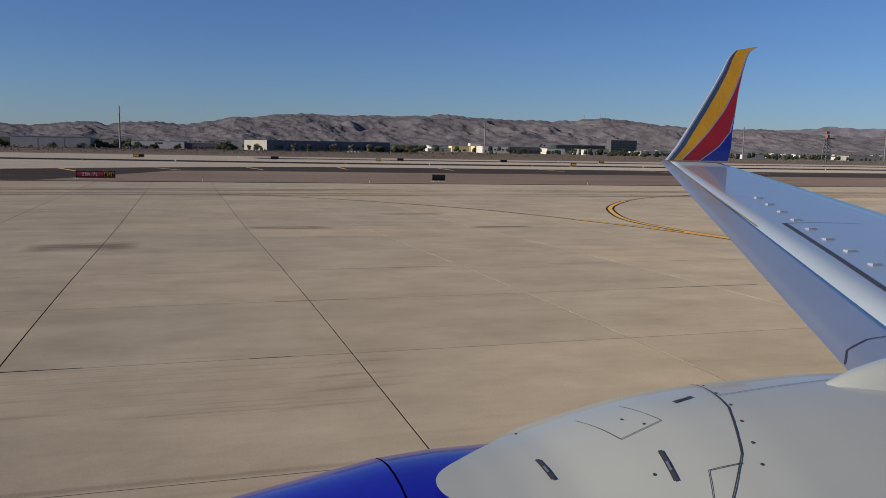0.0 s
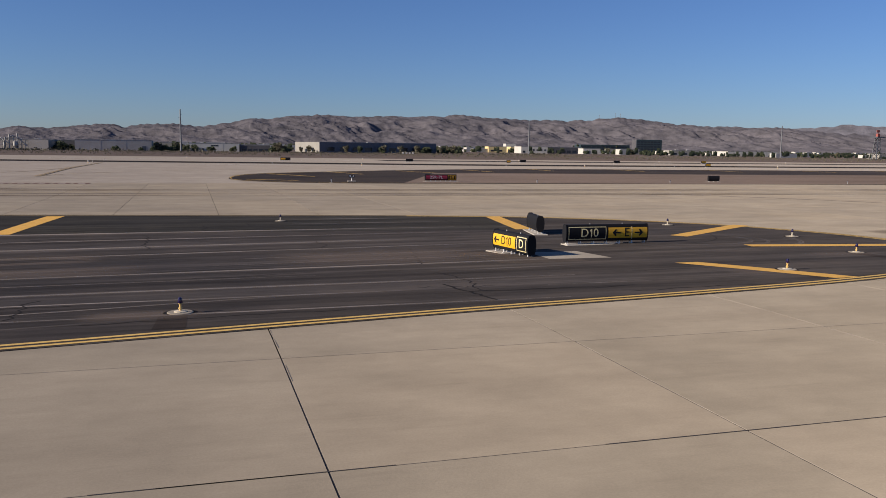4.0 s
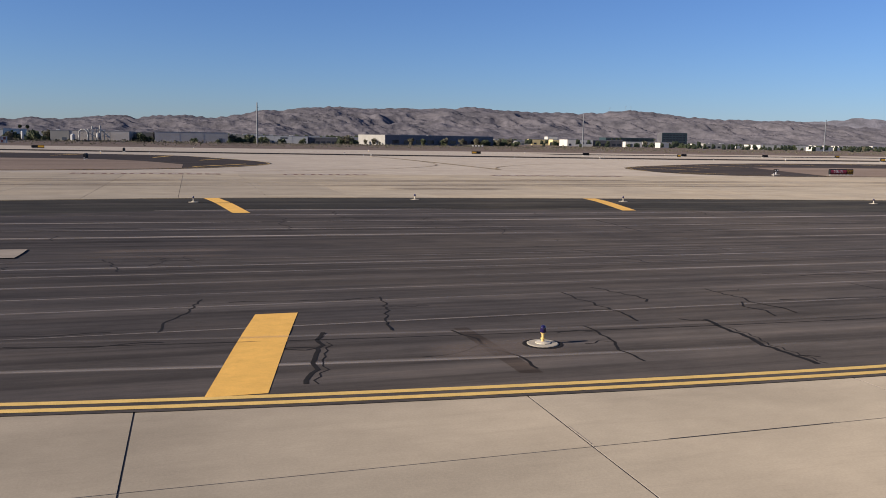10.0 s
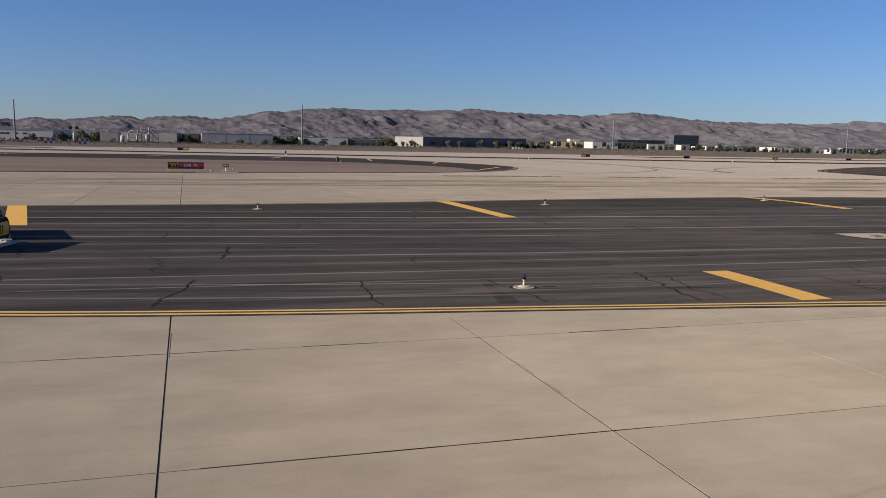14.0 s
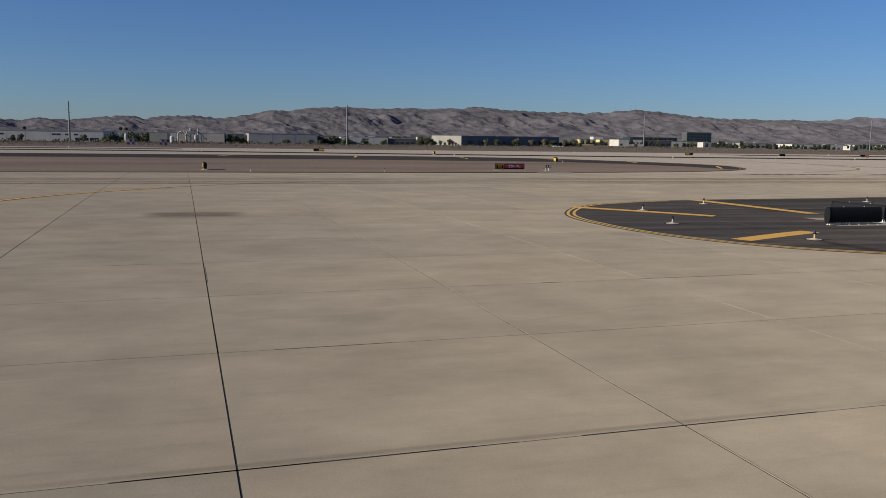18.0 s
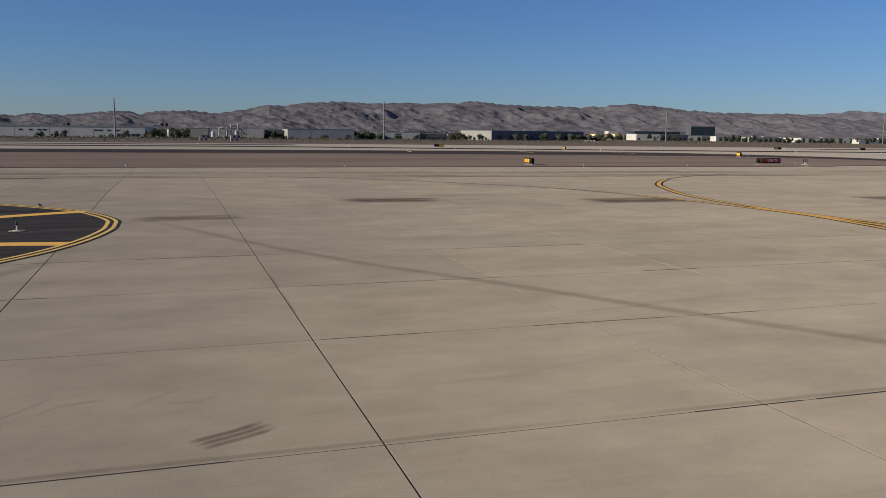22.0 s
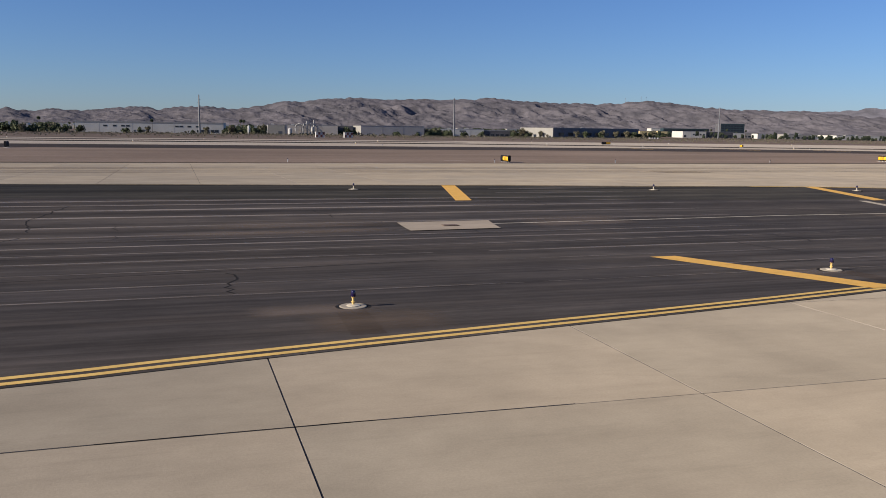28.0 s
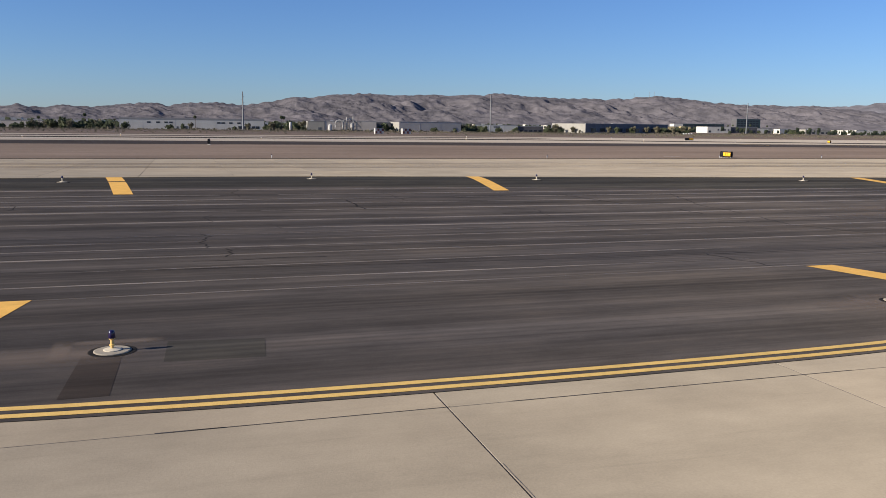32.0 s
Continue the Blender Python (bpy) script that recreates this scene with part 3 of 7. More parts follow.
def near_row(lo, x0, x1, off, root):
    x = x0
    while x < x1:
        xe = min(x1, x + rng.uniform(18, 45))
        pts = [(x + (xe - x) * i / 8, lo(x + (xe - x) * i / 8) + off + rng.uniform(-0.04, 0.04)) for i in range(9)]
        soft_ribbon("paver_seam", pts, rng.uniform(0.12, 0.3), 0.0152, M_SEAMFILM, root, "pale paving seam", 3.0, (0, 1, 0.6, 0), rng.uniform(0.3, 0.8))
        x = xe + rng.uniform(1, 9)


seams(ISLE_A, LO_A, HI_A, -162, -22, [(17.7, 0.06, 30), (20.4, 0.05, 20), (22.6, 0.05, 26), (24.7, 0.10, 55), (27.0, 0.05, 30), (29.2, 0.12, 70), (31.4, 0.06, 30), (33.6, 0.13, 70),
                                      (36.0, 0.07, 30), (38.4, 0.16, 70), (40.8, 0.09, 40), (43.4, 0.17, 70), (46.2, 0.12, 40), (48.6, 0.14, 50), (51.5, 0.12, 40)])
seams(ISLE_B, LO_B, HI_B, -388, -259, [(20.2, 0.04, 20), (22.0, 0.05, 30), (24.4, 0.04, 18), (26.7, 0.10, 80), (28.8, 0.05, 30), (30.6, 0.12, 70), (32.4, 0.06, 30), (34.0, 0.14, 70), (36.4, 0.12, 60),
                                       (39.2, 0.17, 80), (41.5, 0.15, 60), (43.2, 0.09, 40), (44.9, 0.17, 70), (47.4, 0.13, 40), (49.8, 0.12, 50)])
near_row(LO_A, -150, -35, 2.3, ISLE_A)
near_row(LO_A, -150, -35, 4.4, ISLE_A)


def crack(root, ends, width=0.06):
    """A jagged tarred crack, with a few side forks."""
    for k, (a, b) in enumerate(zip(ends, ends[1:])):
        a, b = Vector(a), Vector(b)
        n = max(6, int((b - a).length / 0.2))
        side = Vector((-(b - a).y, (b - a).x)).normalized()
        pts, sway = [], 0.0
        for i in range(n + 1):
            sway = 0.74 * sway + rng.uniform(-0.10, 0.10)
            e = min(1.0, 4 * min(i, n - i) / n)
            pts.append(a.lerp(b, i / n) + side * sway * e)
        ribbon("tar_crack", pts, width * rng.uniform(0.8, 1.2), 0.016, M_TAR, root, "tarred crack", 0.5)
        if width > 0.09:
            ribbon("tar_crack", [p + side * (0.16 + 0.06 * math.sin(3.1 * i)) for i, p in enumerate(pts)][n // 4:], width * 0.28, 0.0165, M_TAR, root, "tarred crack", 0.5)
        for _ in range(2 if width > 0.05 else 1):
            i = rng.randrange(1, n)
            q = [pts[i]]
            s_ = rng.choice((-1, 1))
            for _ in range(rng.randrange(3, 7)):
                q.append(q[-1] + Vector((s_ * rng.uniform(0.1, 0.35), rng.uniform(-0.22, 0.22))))
            ribbon("tar_crack", q, width * 0.4, 0.0162, M_TAR, root, "thin tarred crack", 0.5)


W = 0.095
for ends, wd in ((((-82.3, 20.1), (-82.2, 16.1)), 0.05), (((-83.2, 15.9), (-83.3, 14.9)), 0.08), (((-80.4, 16), (-79.6, 12.4)), 0.05), (((-91.4, 20.6), (-91.5, 16.4)), 0.05),
                 (((-89.9, 16.2), (-90.1, 12.4)), W), (((-87.2, 20.2), (-87.3, 16.4)), 0.05), (((-83.3, 16), (-83.1, 12.7)), 0.06), (((-92.9, 16.2), (-93.1, 13.3)), 0.06),
                 (((-98.4, 16.8), (-99.2, 13.3)), W), (((-96.3, 21), (-97, 16.7)), 0.05), (((-100.7, 21.6), (-101.6, 17.6)), 0.05), (((-95.8, 16.4), (-95.2, 13.3)), 0.05),
                 (((-117.8, 19.8), (-118.5, 16.2)), W), (((-123.6, 20.8), (-123.8, 17)), 0.06), (((-116.2, 24.2), (-117.5, 20.5)), 0.05), (((-112.5, 22.5), (-113.7, 17.9), (-114, 15.8)), 0.07),
                 (((-128.8, 23.3), (-129.9, 18)), 0.08), (((-142.3, 23.9), (-143.3, 19.9)), 0.06), (((-137.8, 22.9), (-138, 19.1)), 0.05), (((-134.1, 22.6), (-133.9, 18.6)), 0.05),
                 (((-141, 32.4), (-141.4, 28.8)), 0.08), (((-31.5, 23.7), (-31, 20.4)), 0.08), (((-29.6, 35), (-30.4, 30.6)), 0.07), (((-55.5, 17.1), (-55, 15.8)), 0.05),
                 (((-59.3, 19), (-59, 17.8)), 0.05), (((-65.6, 17.9), (-64.4, 14.6)), 0.05), (((-104, 32), (-103.2, 28)), 0.05), (((-86, 35), (-85, 30)), 0.05), (((-79, 43.5), (-78.6, 38.5)), 0.07),
                 (((-115.5, 41), (-115, 36)), 0.06), (((-128, 34.5), (-127, 30)), 0.05)):
    crack(ISLE_A, ends, wd)
for ends, wd in ((((-294.15, 43.2), (-295.25, 38.5), (-294.75, 34.7), (-295.95, 30.6), (-295.05, 27)), 0.06), (((-320.37, 28.4), (-320.47, 26.4)), 0.07), (((-313.65, 42.5), (-313.35, 39.2)), 0.08),
                 (((-300.95, 43.5), (-299.35, 39.5)), 0.08), (((-297.35, 37.2), (-296.65, 34.0)), 0.08), (((-258, 25.5), (-255.4, 22)), 0.05)):
    crack(ISLE_B, ends, wd)


def small_cracks(root, lo, hi, x0, x1, y0, y1, count):
    """Short thin cracks, some along and some across the paving."""
    for _ in range(count):
        x, y = rng.uniform(x0, x1), rng.uniform(y0, y1)
        if not lo(x) + 1.2 < y < hi(x) - 1.2:
            continue
        across = rng.random() < 0.6
        pts = [Vector((x, y))]
        for _ in range(rng.randrange(5, 16)):
            d = Vector((rng.uniform(-0.22, 0.22), 0.3)) if across else Vector((0.4, rng.uniform(-0.13, 0.13)))
            pts.append(pts[-1] + d)
        ribbon("tar_crack", pts, rng.uniform(0.03, 0.06), 0.0161, M_TAR, root, "thin tarred crack", 0.6)


small_cracks(ISLE_A, LO_A, HI_A, -148, -70, 16, 46, 95)
small_cracks(ISLE_A, LO_A, HI_A, -70, -12, 18, 46, 34)
small_cracks(ISLE_B, LO_B, HI_B, -345, -240, 20, 46, 45)


def long_crack(root, pts, width=0.05):
    ribbon("tar_crack", chaikin(pts, 2), width, 0.016, M_TAR, root, "long tarred crack", 1.0)


long_crack(ISLE_A, [(-150, 23.2), (-135, 20.9), (-120, 18.6), (-105, 16.8), (-92, 15.6), (-80, 15.3), (-66, 17.2), (-50, 19.4)], 0.035)
long_crack(ISLE_B, [(-268, 21.2), (-262, 20.0), (-258, 21.0), (-250, 24.0)], 0.05)
long_crack(ISLE_B, [(-235.6, 46.5), (-235.1, 44.0), (-235.7, 39.0), (-237.3, 34.4), (-239.5, 31.4), (-242.0, 29.5), (-245.4, 27.2)], 0.09)
long_crack(ISLE_B, [(-243.8, 41.0), (-242.6, 37.4), (-242.0, 35.4), (-242.6, 32.6), (-243.5, 29.8)], 0.12)
long_crack(ISLE_B, [(-250.2, 30.6), (-246.0, 31.0), (-242.8, 31.6), (-239.6, 33.4), (-237.4, 34.2)], 0.05)
long_crack(ISLE_A, [(-24, 36.5), (-18, 33.0), (-14.5, 34.0), (-12.8, 38.0)], 0.045)
long_crack(ISLE_B, [(-341.25, 26.5), (-321.25, 24.0), (-301.25, 22.8), (-281.25, 24.8)], 0.035)


def stain(name, x0, x1, y0, y1, mat, dz=0.022, nx=14, ny=6, turn=0.0, label="", root=None):
    """A faint film, clear at its rim."""
    vs, fs, fade = [], [], []
    cx, cy = (x0 + x1) / 2, (y0 + y1) / 2
    for j in range(ny + 1):
        for i in range(nx + 1):
            u, v = i / nx, j / ny
            x, y = x0 + (x1 - x0) * u - cx, y0 + (y1 - y0) * v - cy
            x, y = cx + x * math.cos(turn) - y * math.sin(turn), cy + x * math.sin(turn) + y * math.cos(turn)
            vs.append((x, y, gz(x, y) + dz))
            fade.append(min(1.0, 5 * min(u, 1 - u)) * min(1.0, 3 * min(v, 1 - v)))
    for j in range(ny):
        for i in range(nx):
            a = j * (nx + 1) + i
            fs.append((a, a + 1, a + nx + 2, a + nx + 1))
    me = mesh_of(name, vs, fs, mat)
    at = me.attributes.new("fade", "FLOAT", "POINT")
    at.data.foreach_set("value", fade)
    return part(name, me, root, label)


for x0, x1, y0, y1 in ((-47, -40, 29, 33), (-64, -58, 33, 37), (-48, -42, 33, 37), (-117, -111, 33, 37), (-105, -99, 32, 36), (-288.25, -280.25, 33.5, 37.5), (-274.25, -268.25, 33.5, 37.5), (-36, -27, 29, 36)):
    stain("dust_stain", x0, x1, y0, y1, M_DUST, 0.0165, root=ISLE_A if x0 > -200 else ISLE_B, label="pale dust film")
for x, y in ((-77.9, 13.2), (-58.3, 16.3), (-114, 16.6), (-305.25, 13.9), (-285.25, 16.6), (-326.25, 14.5)):
    stain("patch_stain", x - 1.6, x + 1.6, y - 1.3, y + 1.0, M_STAIN, 0.0165, root=ISLE_A if x > -200 else ISLE_B, label="dark sealed patch")

# ============ beyond the taxiway: infields, runways ============
pave = thing("runway_field", "pale concrete runways and taxiways with darker asphalt shoulders", "runway", kind="structure")
XL = [-470 + 15 * i for i in range(60)] + [450, 520]


def flat(y):
    return lambda x: y


STRIP_X, STRIP_Y = [-470, -210, -150, -85, -45, 30, 120, 520], [250, 250, 230, 218, 213, 206, 212, 212]


def strip_lo(x):
    return lerp(x, STRIP_X, STRIP_Y)


def strip_hi(x):
    return strip_lo(x) + 21


band("runway_base", XL, flat(97.4), strip_lo, -0.035, M_RUNWAY, 10, pave)
band("runway_shoulder", XL, strip_lo, strip_hi, -0.035, M_DARKSTRIP, 2, pave)
band("far_runway", XL, strip_hi, flat(345), -0.035, M_RUNWAY, 5, pave)
XA, XB = [x for x in XL if x <= -185], [x for x in XL if x >= 15]
band("far_shoulder", XA, flat(296), flat(318), -0.03, M_FARASPHALT, 2, pave)
band("far_shoulder", XB, flat(278), flat(304), -0.03, M_FARASPHALT, 2, pave)
INF_R_LO = edge_of([(-34.2, 110), (-33, 105), (-29.5, 100.8), (-23, 98.2), (-10, 97.6), (60, 97.5), (150, 97.5), (420, 97.5)])
INF_R_HI = edge_of([(-34.2, 110), (-33.6, 118), (-31.5, 127), (-27.6, 132), (-21.4, 138.4), (-13.8, 143.5), (0, 154), (14, 164), (30, 172), (60, 175), (420, 175)])
INF_L_LO = edge_of([(-88.6, 135), (-90.2, 128), (-94, 120), (-99, 113.6), (-106, 108.4), (-113, 105), (-125, 101.4), (-141, 98.8), (-160, 97.6), (-470, 97.5)])
INF_L_HI = edge_of([(-88.6, 135), (-89.2, 142), (-91.3, 150), (-94.7, 161), (-99.5, 177), (-105, 187), (-125, 196), (-160, 200), (-470, 204)])
XR = [-34.1, -33.8, -33.2, -32, -30, -27, -23, -18, -12, -6, 0, 8, 16, 30, 50, 80, 110, 150, 220, 300, 420]
XLF = [-470, -400, -340, -300, -260, -230, -200, -180, -160, -150, -140, -130, -124, -118, -113, -108, -103, -99, -95, -92, -90, -89.2, -88.7]
inf_r = thing("infield", "dirt infield with a dark asphalt rim", "infield", kind="structure")
inf_l = thing("infield", "dirt infield with a dark asphalt rim", "infield", kind="structure")
band("asphalt_rim", XR, INF_R_LO, INF_R_HI, 0.0, M_FARASPHALT, 8, inf_r)
band("asphalt_rim", XLF, INF_L_LO, INF_L_HI, 0.0, M_FARASPHALT, 8, inf_l)
DR = [-14, -11, -6, 0, 8, 16, 30, 50, 80, 110, 150, 220, 300, 420]
DL = [-470, -400, -340, -300, -260, -230, -200, -180, -160, -150, -140, -130, -124, -119, -116, -112, -108, -105, -102]
band("dirt_bed", DR, lambda x: INF_R_LO(x) + 0.6, lambda x: min(137.0, INF_R_LO(x) + 0.7 + (x + 14) * 2.6), 0.03, M_DIRT, 6, inf_r)
band("dirt_bed", DL, lambda x: INF_L_LO(x) + 0.6, lambda x: max(INF_L_LO(x) + 0.7, lerp(x, [-470, -196, -137, -117.5, -113, -108.4, -102], [163, 163, 151, 148, 145, 140, 126])), 0.03, M_DIRT, 6, inf_l)
for a, b in (((-32.0, 108.7), (-25.9, 105.3)), ((-27.3, 128.6), (-22, 118.7)), ((-16.8, 140.9), (-13, 129)), ((-3, 148.6), (1.2, 137.5)), ((12.7, 159), (14.4, 144.7)),
             ((31.8, 171), (30.5, 154)), ((54, 173), (52, 156)), ((78, 174), (76, 156)), ((103, 174), (101, 156)), ((128, 174), (126, 156))):
    slant(inf_r, a, b, 0.5, M_EDGE)
for a, b in (((-107.5, 163), (-104.5, 181)), ((-99.5, 146.5), (-95.2, 158)), ((-100.6, 117.7), (-93, 130)), ((-126, 172), (-122, 190)), ((-150, 176), (-146, 194)), ((-178, 180), (-174, 198))):
    slant(inf_l, a, b, 0.5, M_EDGE)
for root, lo_f, hi_f, xs_ in ((inf_r, INF_R_LO, INF_R_HI, XR[1:10]), (inf_l, INF_L_LO, INF_L_HI, XLF[-13:-1])):
    for off in (0.5, 1.3):
        ring = [(x, lo_f(x) + off) for x in (reversed(xs_) if root is inf_r else xs_)] + [(x, hi_f(x) - off * 1.6) for x in (xs_ if root is inf_r else reversed(xs_))]
        ribbon("edge_line", ring, 0.1, 0.012, M_EDGE, root, "yellow edge line", 3.0)
for x0, x1, y in ((-40, 20, 196), (-470, -240, 238), (60, 300, 198)):
    ribbon("runway_line", [(x0, y), (x1, y)], 0.9, -0.025, M_WHITELINE, pave, "white runway edge line", 20)
for x in range(-440, 420, 60):
    ribbon("runway_dash", [(x, 279), (x + 36, 279)], 0.9, -0.025, M_WHITELINE, pave, "white runway centre dash", 20)
for x0, x1, n in ((-113, -97.5, 8), (-91, -81, 5), (-66, -48.6, 9)):
    for k in range(n):
        xa = x0 + (x1 - x0) * k / n
        quad_patch("holding_paint", [(xa, 94.4), (xa + 1.6, 94.4), (xa + 1.6, 96.8), (xa, 96.8)], 0.012, M_REDLINE, pave, "faded red painted holding panel", 2)
        quad_patch("holding_mark", [(xa + 0.4, 95.1), (xa + 1.1, 95.1), (xa + 1.1, 96.0), (xa + 0.4, 96.0)], 0.016, M_FADEDWHITE, pave, "faded white mark", 1)
lead = [(-57.4, 116), (-57.8, 135), (-58.2, 160), (-58.0, 204)]
ribbon("lead_in_border", chaikin(lead), 0.6, 0.013, M_GHOST, pave, "faded black border of a lead-in line", 6)
for off in (-0.24, 0.24):
    ribbon("lead_in_line", chaikin([(x + off, y) for x, y in lead]), 0.16, 0.019, M_FADED, pave, "faded yellow lead-in line", 6)
for pts in ([(-58.2, 172), (-58.8, 150), (-61.5, 133), (-69, 121), (-80, 112), (-96, 104)], [(-57.4, 116), (-55.6, 124), (-47, 137), (-31, 150), (-10, 162)]):
    ribbon("lead_in_border", chaikin(pts, 3), 0.26, 0.011, M_GHOST, pave, "faded border of a curved lead-in line", 3)
    ribbon("lead_in_line", chaikin(pts, 3), 0.1, 0.016, M_FADED, pave, "thin faded yellow curved lead-in line", 3)

# ============ painted guide lines where the cross taxiway meets ============
CROSS = [
    [(-198.6, 31.0), (-198.75, 35.0), (-198.95, 38.5), (-199.7, 44.0), (-202.2, 53.3), (-207.2, 61.6), (-214.2, 70.0), (-221, 74.0)],
    [(-198.6, 31.0), (-198.55, 35.0), (-198.35, 39.3), (-197.6, 45.3), (-196.0, 50.2), (-191.8, 59.2), (-182.6, 70.3), (-173, 75.2)],
    [(-198.7, 38.0), (-198.65, 33.4), (-199.9, 26.4), (-202.0, 20.5), (-204.75, 15.4), (-207.4, 11.6), (-211, 8.2), (-217, 4.0), (-226, 1.0), (-236, 0.0)],
    [(-198.7, 37.0), (-198.6, 31.0), (-198.75, 25.4), (-199.65, 19.2), (-200.85, 14.5), (-202.2, 10.8), (-204.8, 6.0), (-209, 2.0), (-214, 0.0)],
    [(-198.6, 37.0), (-198.3, 33.0), (-197.3, 27.0), (-196.3, 22.5), (-194.9, 16.8), (-193.3, 11.2), (-191, 6.5), (-187.5, 2.5), (-183, 0.0)],
    [(-198.5, 37.0), (-198.1, 31.0), (-197.0, 25.6), (-195.2, 20.6), (-192.8, 16.0), (-189.4, 11.5), (-184.5, 6.6), (-177, 2.5), (-166, 0.2)]]


def guide_lines(shift):
    root = thing("guide_lines", "curved yellow taxi guide lines with black borders on pale concrete", "pavement marking", "taxi guide lines", "structure")
    for k, pts in enumerate(CROSS):
        q = chaikin([(x + shift, y) for x, y in pts], 3)
        if k < 2:
            worn = 47 if k == 0 else 66
            ribbon("faded_border", [p for p in q if p[1] > worn - 1], 0.42, 0.0062 + 0.0006 * k, M_FADEDBLACK, root, "faded brown remains of a border line", 1.0)
            q = [p for p in q if p[1] < worn]
        ribbon("black_border", q, 0.62, 0.006 + 0.0006 * k, M_BLACKLINE, root, "black border line", 1.0)
    for k, pts in enumerate(CROSS):
        q = chaikin([(x + shift, y) for x, y in pts], 3)
        if k < 2:
            worn = 47 if k == 0 else 66
            ribbon("faded_line", [p for p in q if worn - 1 < p[1] < worn + 5], 0.14, 0.0112 + 0.0006 * k, M_FADED, root, "faded yellow line", 1.0)
            q = [p for p in q if p[1] < worn]
        ribbon("yellow_line", q, 0.33, 0.011 + 0.0006 * k, M_YELLOW, root, "yellow guide line", 1.0)


guide_lines(0.0)
guide_lines(225.2)
ribbon("centre_line", [(-470, 77.6), (140, 77.6)], 0.16, 0.006, M_FADED, pave, "yellow taxiway centre line", 10)
for y, wd in ((72.6, 1.2), (75.2, 0.9), (80.2, 1.0), (82.6, 1.1)):
    for x in range(-470, 150, 62):
        stain("tyre_track", x, x + 66, y - wd, y + wd, M_STAIN, 0.008, 20, 4, label="grey tyre track", root=pave)
# rubber patches, scrapes and old tyre arcs on the concrete
for x0, x1, y0, y1 in ((-187, -181.8, 41.0, 44.5), (-206.6, -198.8, 41.6, 46.0), (-205.6, -199.6, 42.0, 44.6), (-220.6, -213.8, 44.0, 48.0), (-220.0, -214.4, 44.4, 47.0), (-231, -226, 36.8, 39.4), (-4.6, -0.2, 33.3, 36.7), (4, 8.8, 41.8, 43.7),
                       (16, 19.8, 41.6, 42.8), (13.2, 17.8, 51.3, 52.7), (-245, -238, 70, 74), (-70, -52, 83, 86), (-86, -74, 66, 69)):
    stain("rubber_patch", x0, x1, y0, y1, M_STAIN, 0.007, label="dark rubber patch", root=pave)


def arc_mark(pts, width, label="faint tyre arc"):
    q = chaikin(pts, 3)
    soft_ribbon("tyre_arc", q, width * 1.3, 0.007, M_ARC, pave, label, 1.0, (0, 0.8, 1, 0.7, 0))


arc_mark([(-230.2, 37.6), (-224.9, 25.8), (-221, 20.2), (-217.8, 14.9), (-216, 12.2), (-214.8, 10.3)], 0.5)
arc_mark([(-202.5, 23.4), (-204.5, 19.9), (-207.6, 16), (-210.5, 13.2), (-213, 11.3), (-214.3, 10.4)], 0.15)
arc_mark([(-202.0, 23.0), (-204.0, 19.5), (-207.1, 15.6), (-210.0, 12.8), (-212.5, 10.9), (-213.8, 10.0)], 0.12)
arc_mark([(-200, 20.4), (-201, 18), (-202.3, 16), (-204.4, 13.5)], 0.2)
arc_mark([(-203, 22.8), (-206.2, 18.7), (-208.7, 15.4), (-209.9, 14.2)], 0.16)
arc_mark([(-252.2, 11.2), (-248.7, 12.1), (-244.7, 14.0), (-241.8, 16.0), (-238.2, 18.9), (-234.2, 23.6), (-232.2, 28)], 0.65)
arc_mark([(-252.6, 10.7), (-249.0, 11.5), (-245.0, 13.3), (-242.0, 15.4)], 0.35)
arc_mark([(-198.4, 29), (-197.8, 24), (-196.9, 19.5), (-195.75, 14.2), (-194.8, 10.2)], 0.8)
for k in range(3):
    soft_ribbon("scrape", [(-228.95 - 0.08 * k, 10.2 + 0.13 * k), (-228.4 - 0.08 * k, 10.45 + 0.13 * k), (-227.9 - 0.08 * k, 10.75 + 0.13 * k)], 0.16, 0.007, M_STAIN, pave, "dark scrape", 0.2, (0, 1, 1, 0))
for pts in ([(-231.6, 12.0), (-231.2, 12.5), (-230.9, 13.0)], [(-231.1, 12.1), (-230.8, 12.45), (-230.2, 12.6)], [(-229.9, 12.0), (-229.5, 12.5), (-229.1, 12.9)], [(-229.4, 12.2), (-228.9, 12.1), (-228.6, 12.4)]):
    soft_ribbon("scuff_mark", pts, 0.14, 0.0066, M_STAIN, pave, "faint dark scuff", 0.15, (0, 1, 0.7, 0), 0.3)
for xa, xb in ((-236, -168), (-270, -242), (-8, 30)):
    for x in range(xa, xb, 12):
        stain("dirt_line", x, x + 13, 9.74, 9.92, M_ARC, 0.006, 14, 4, label="dirt along a joint", root=pave)


srng = random.Random(31)
for _ in range(150):
    x, y = srng.uniform(-345, 24), srng.uniform(4.5, 34)
    inside = any(a < x < b and lo(x) - 0.5 < y < hi(x) + 0.5 for lo, hi, a, b in ((LO_A, HI_A, -166.2, -6.3), (LO_B, HI_B, -388.25, -231.2)))
    if inside:
        continue
    a, k, ln = srng.uniform(-0.35, 0.35), srng.uniform(-0.02, 0.02), srng.uniform(1.2, 6)
    pts = [(x + u * ln * math.cos(a + k * u * ln), y + u * ln * math.sin(a + k * u * ln)) for u in (0, 0.25, 0.5, 0.75, 1)]
    soft_ribbon("scuff_mark", pts, srng.uniform(0.06, 0.26), 0.0062, M_ARC, pave, "faint grey scuff", 0.7, (0, 1, 0.5, 0), srng.uniform(0.12, 0.4))
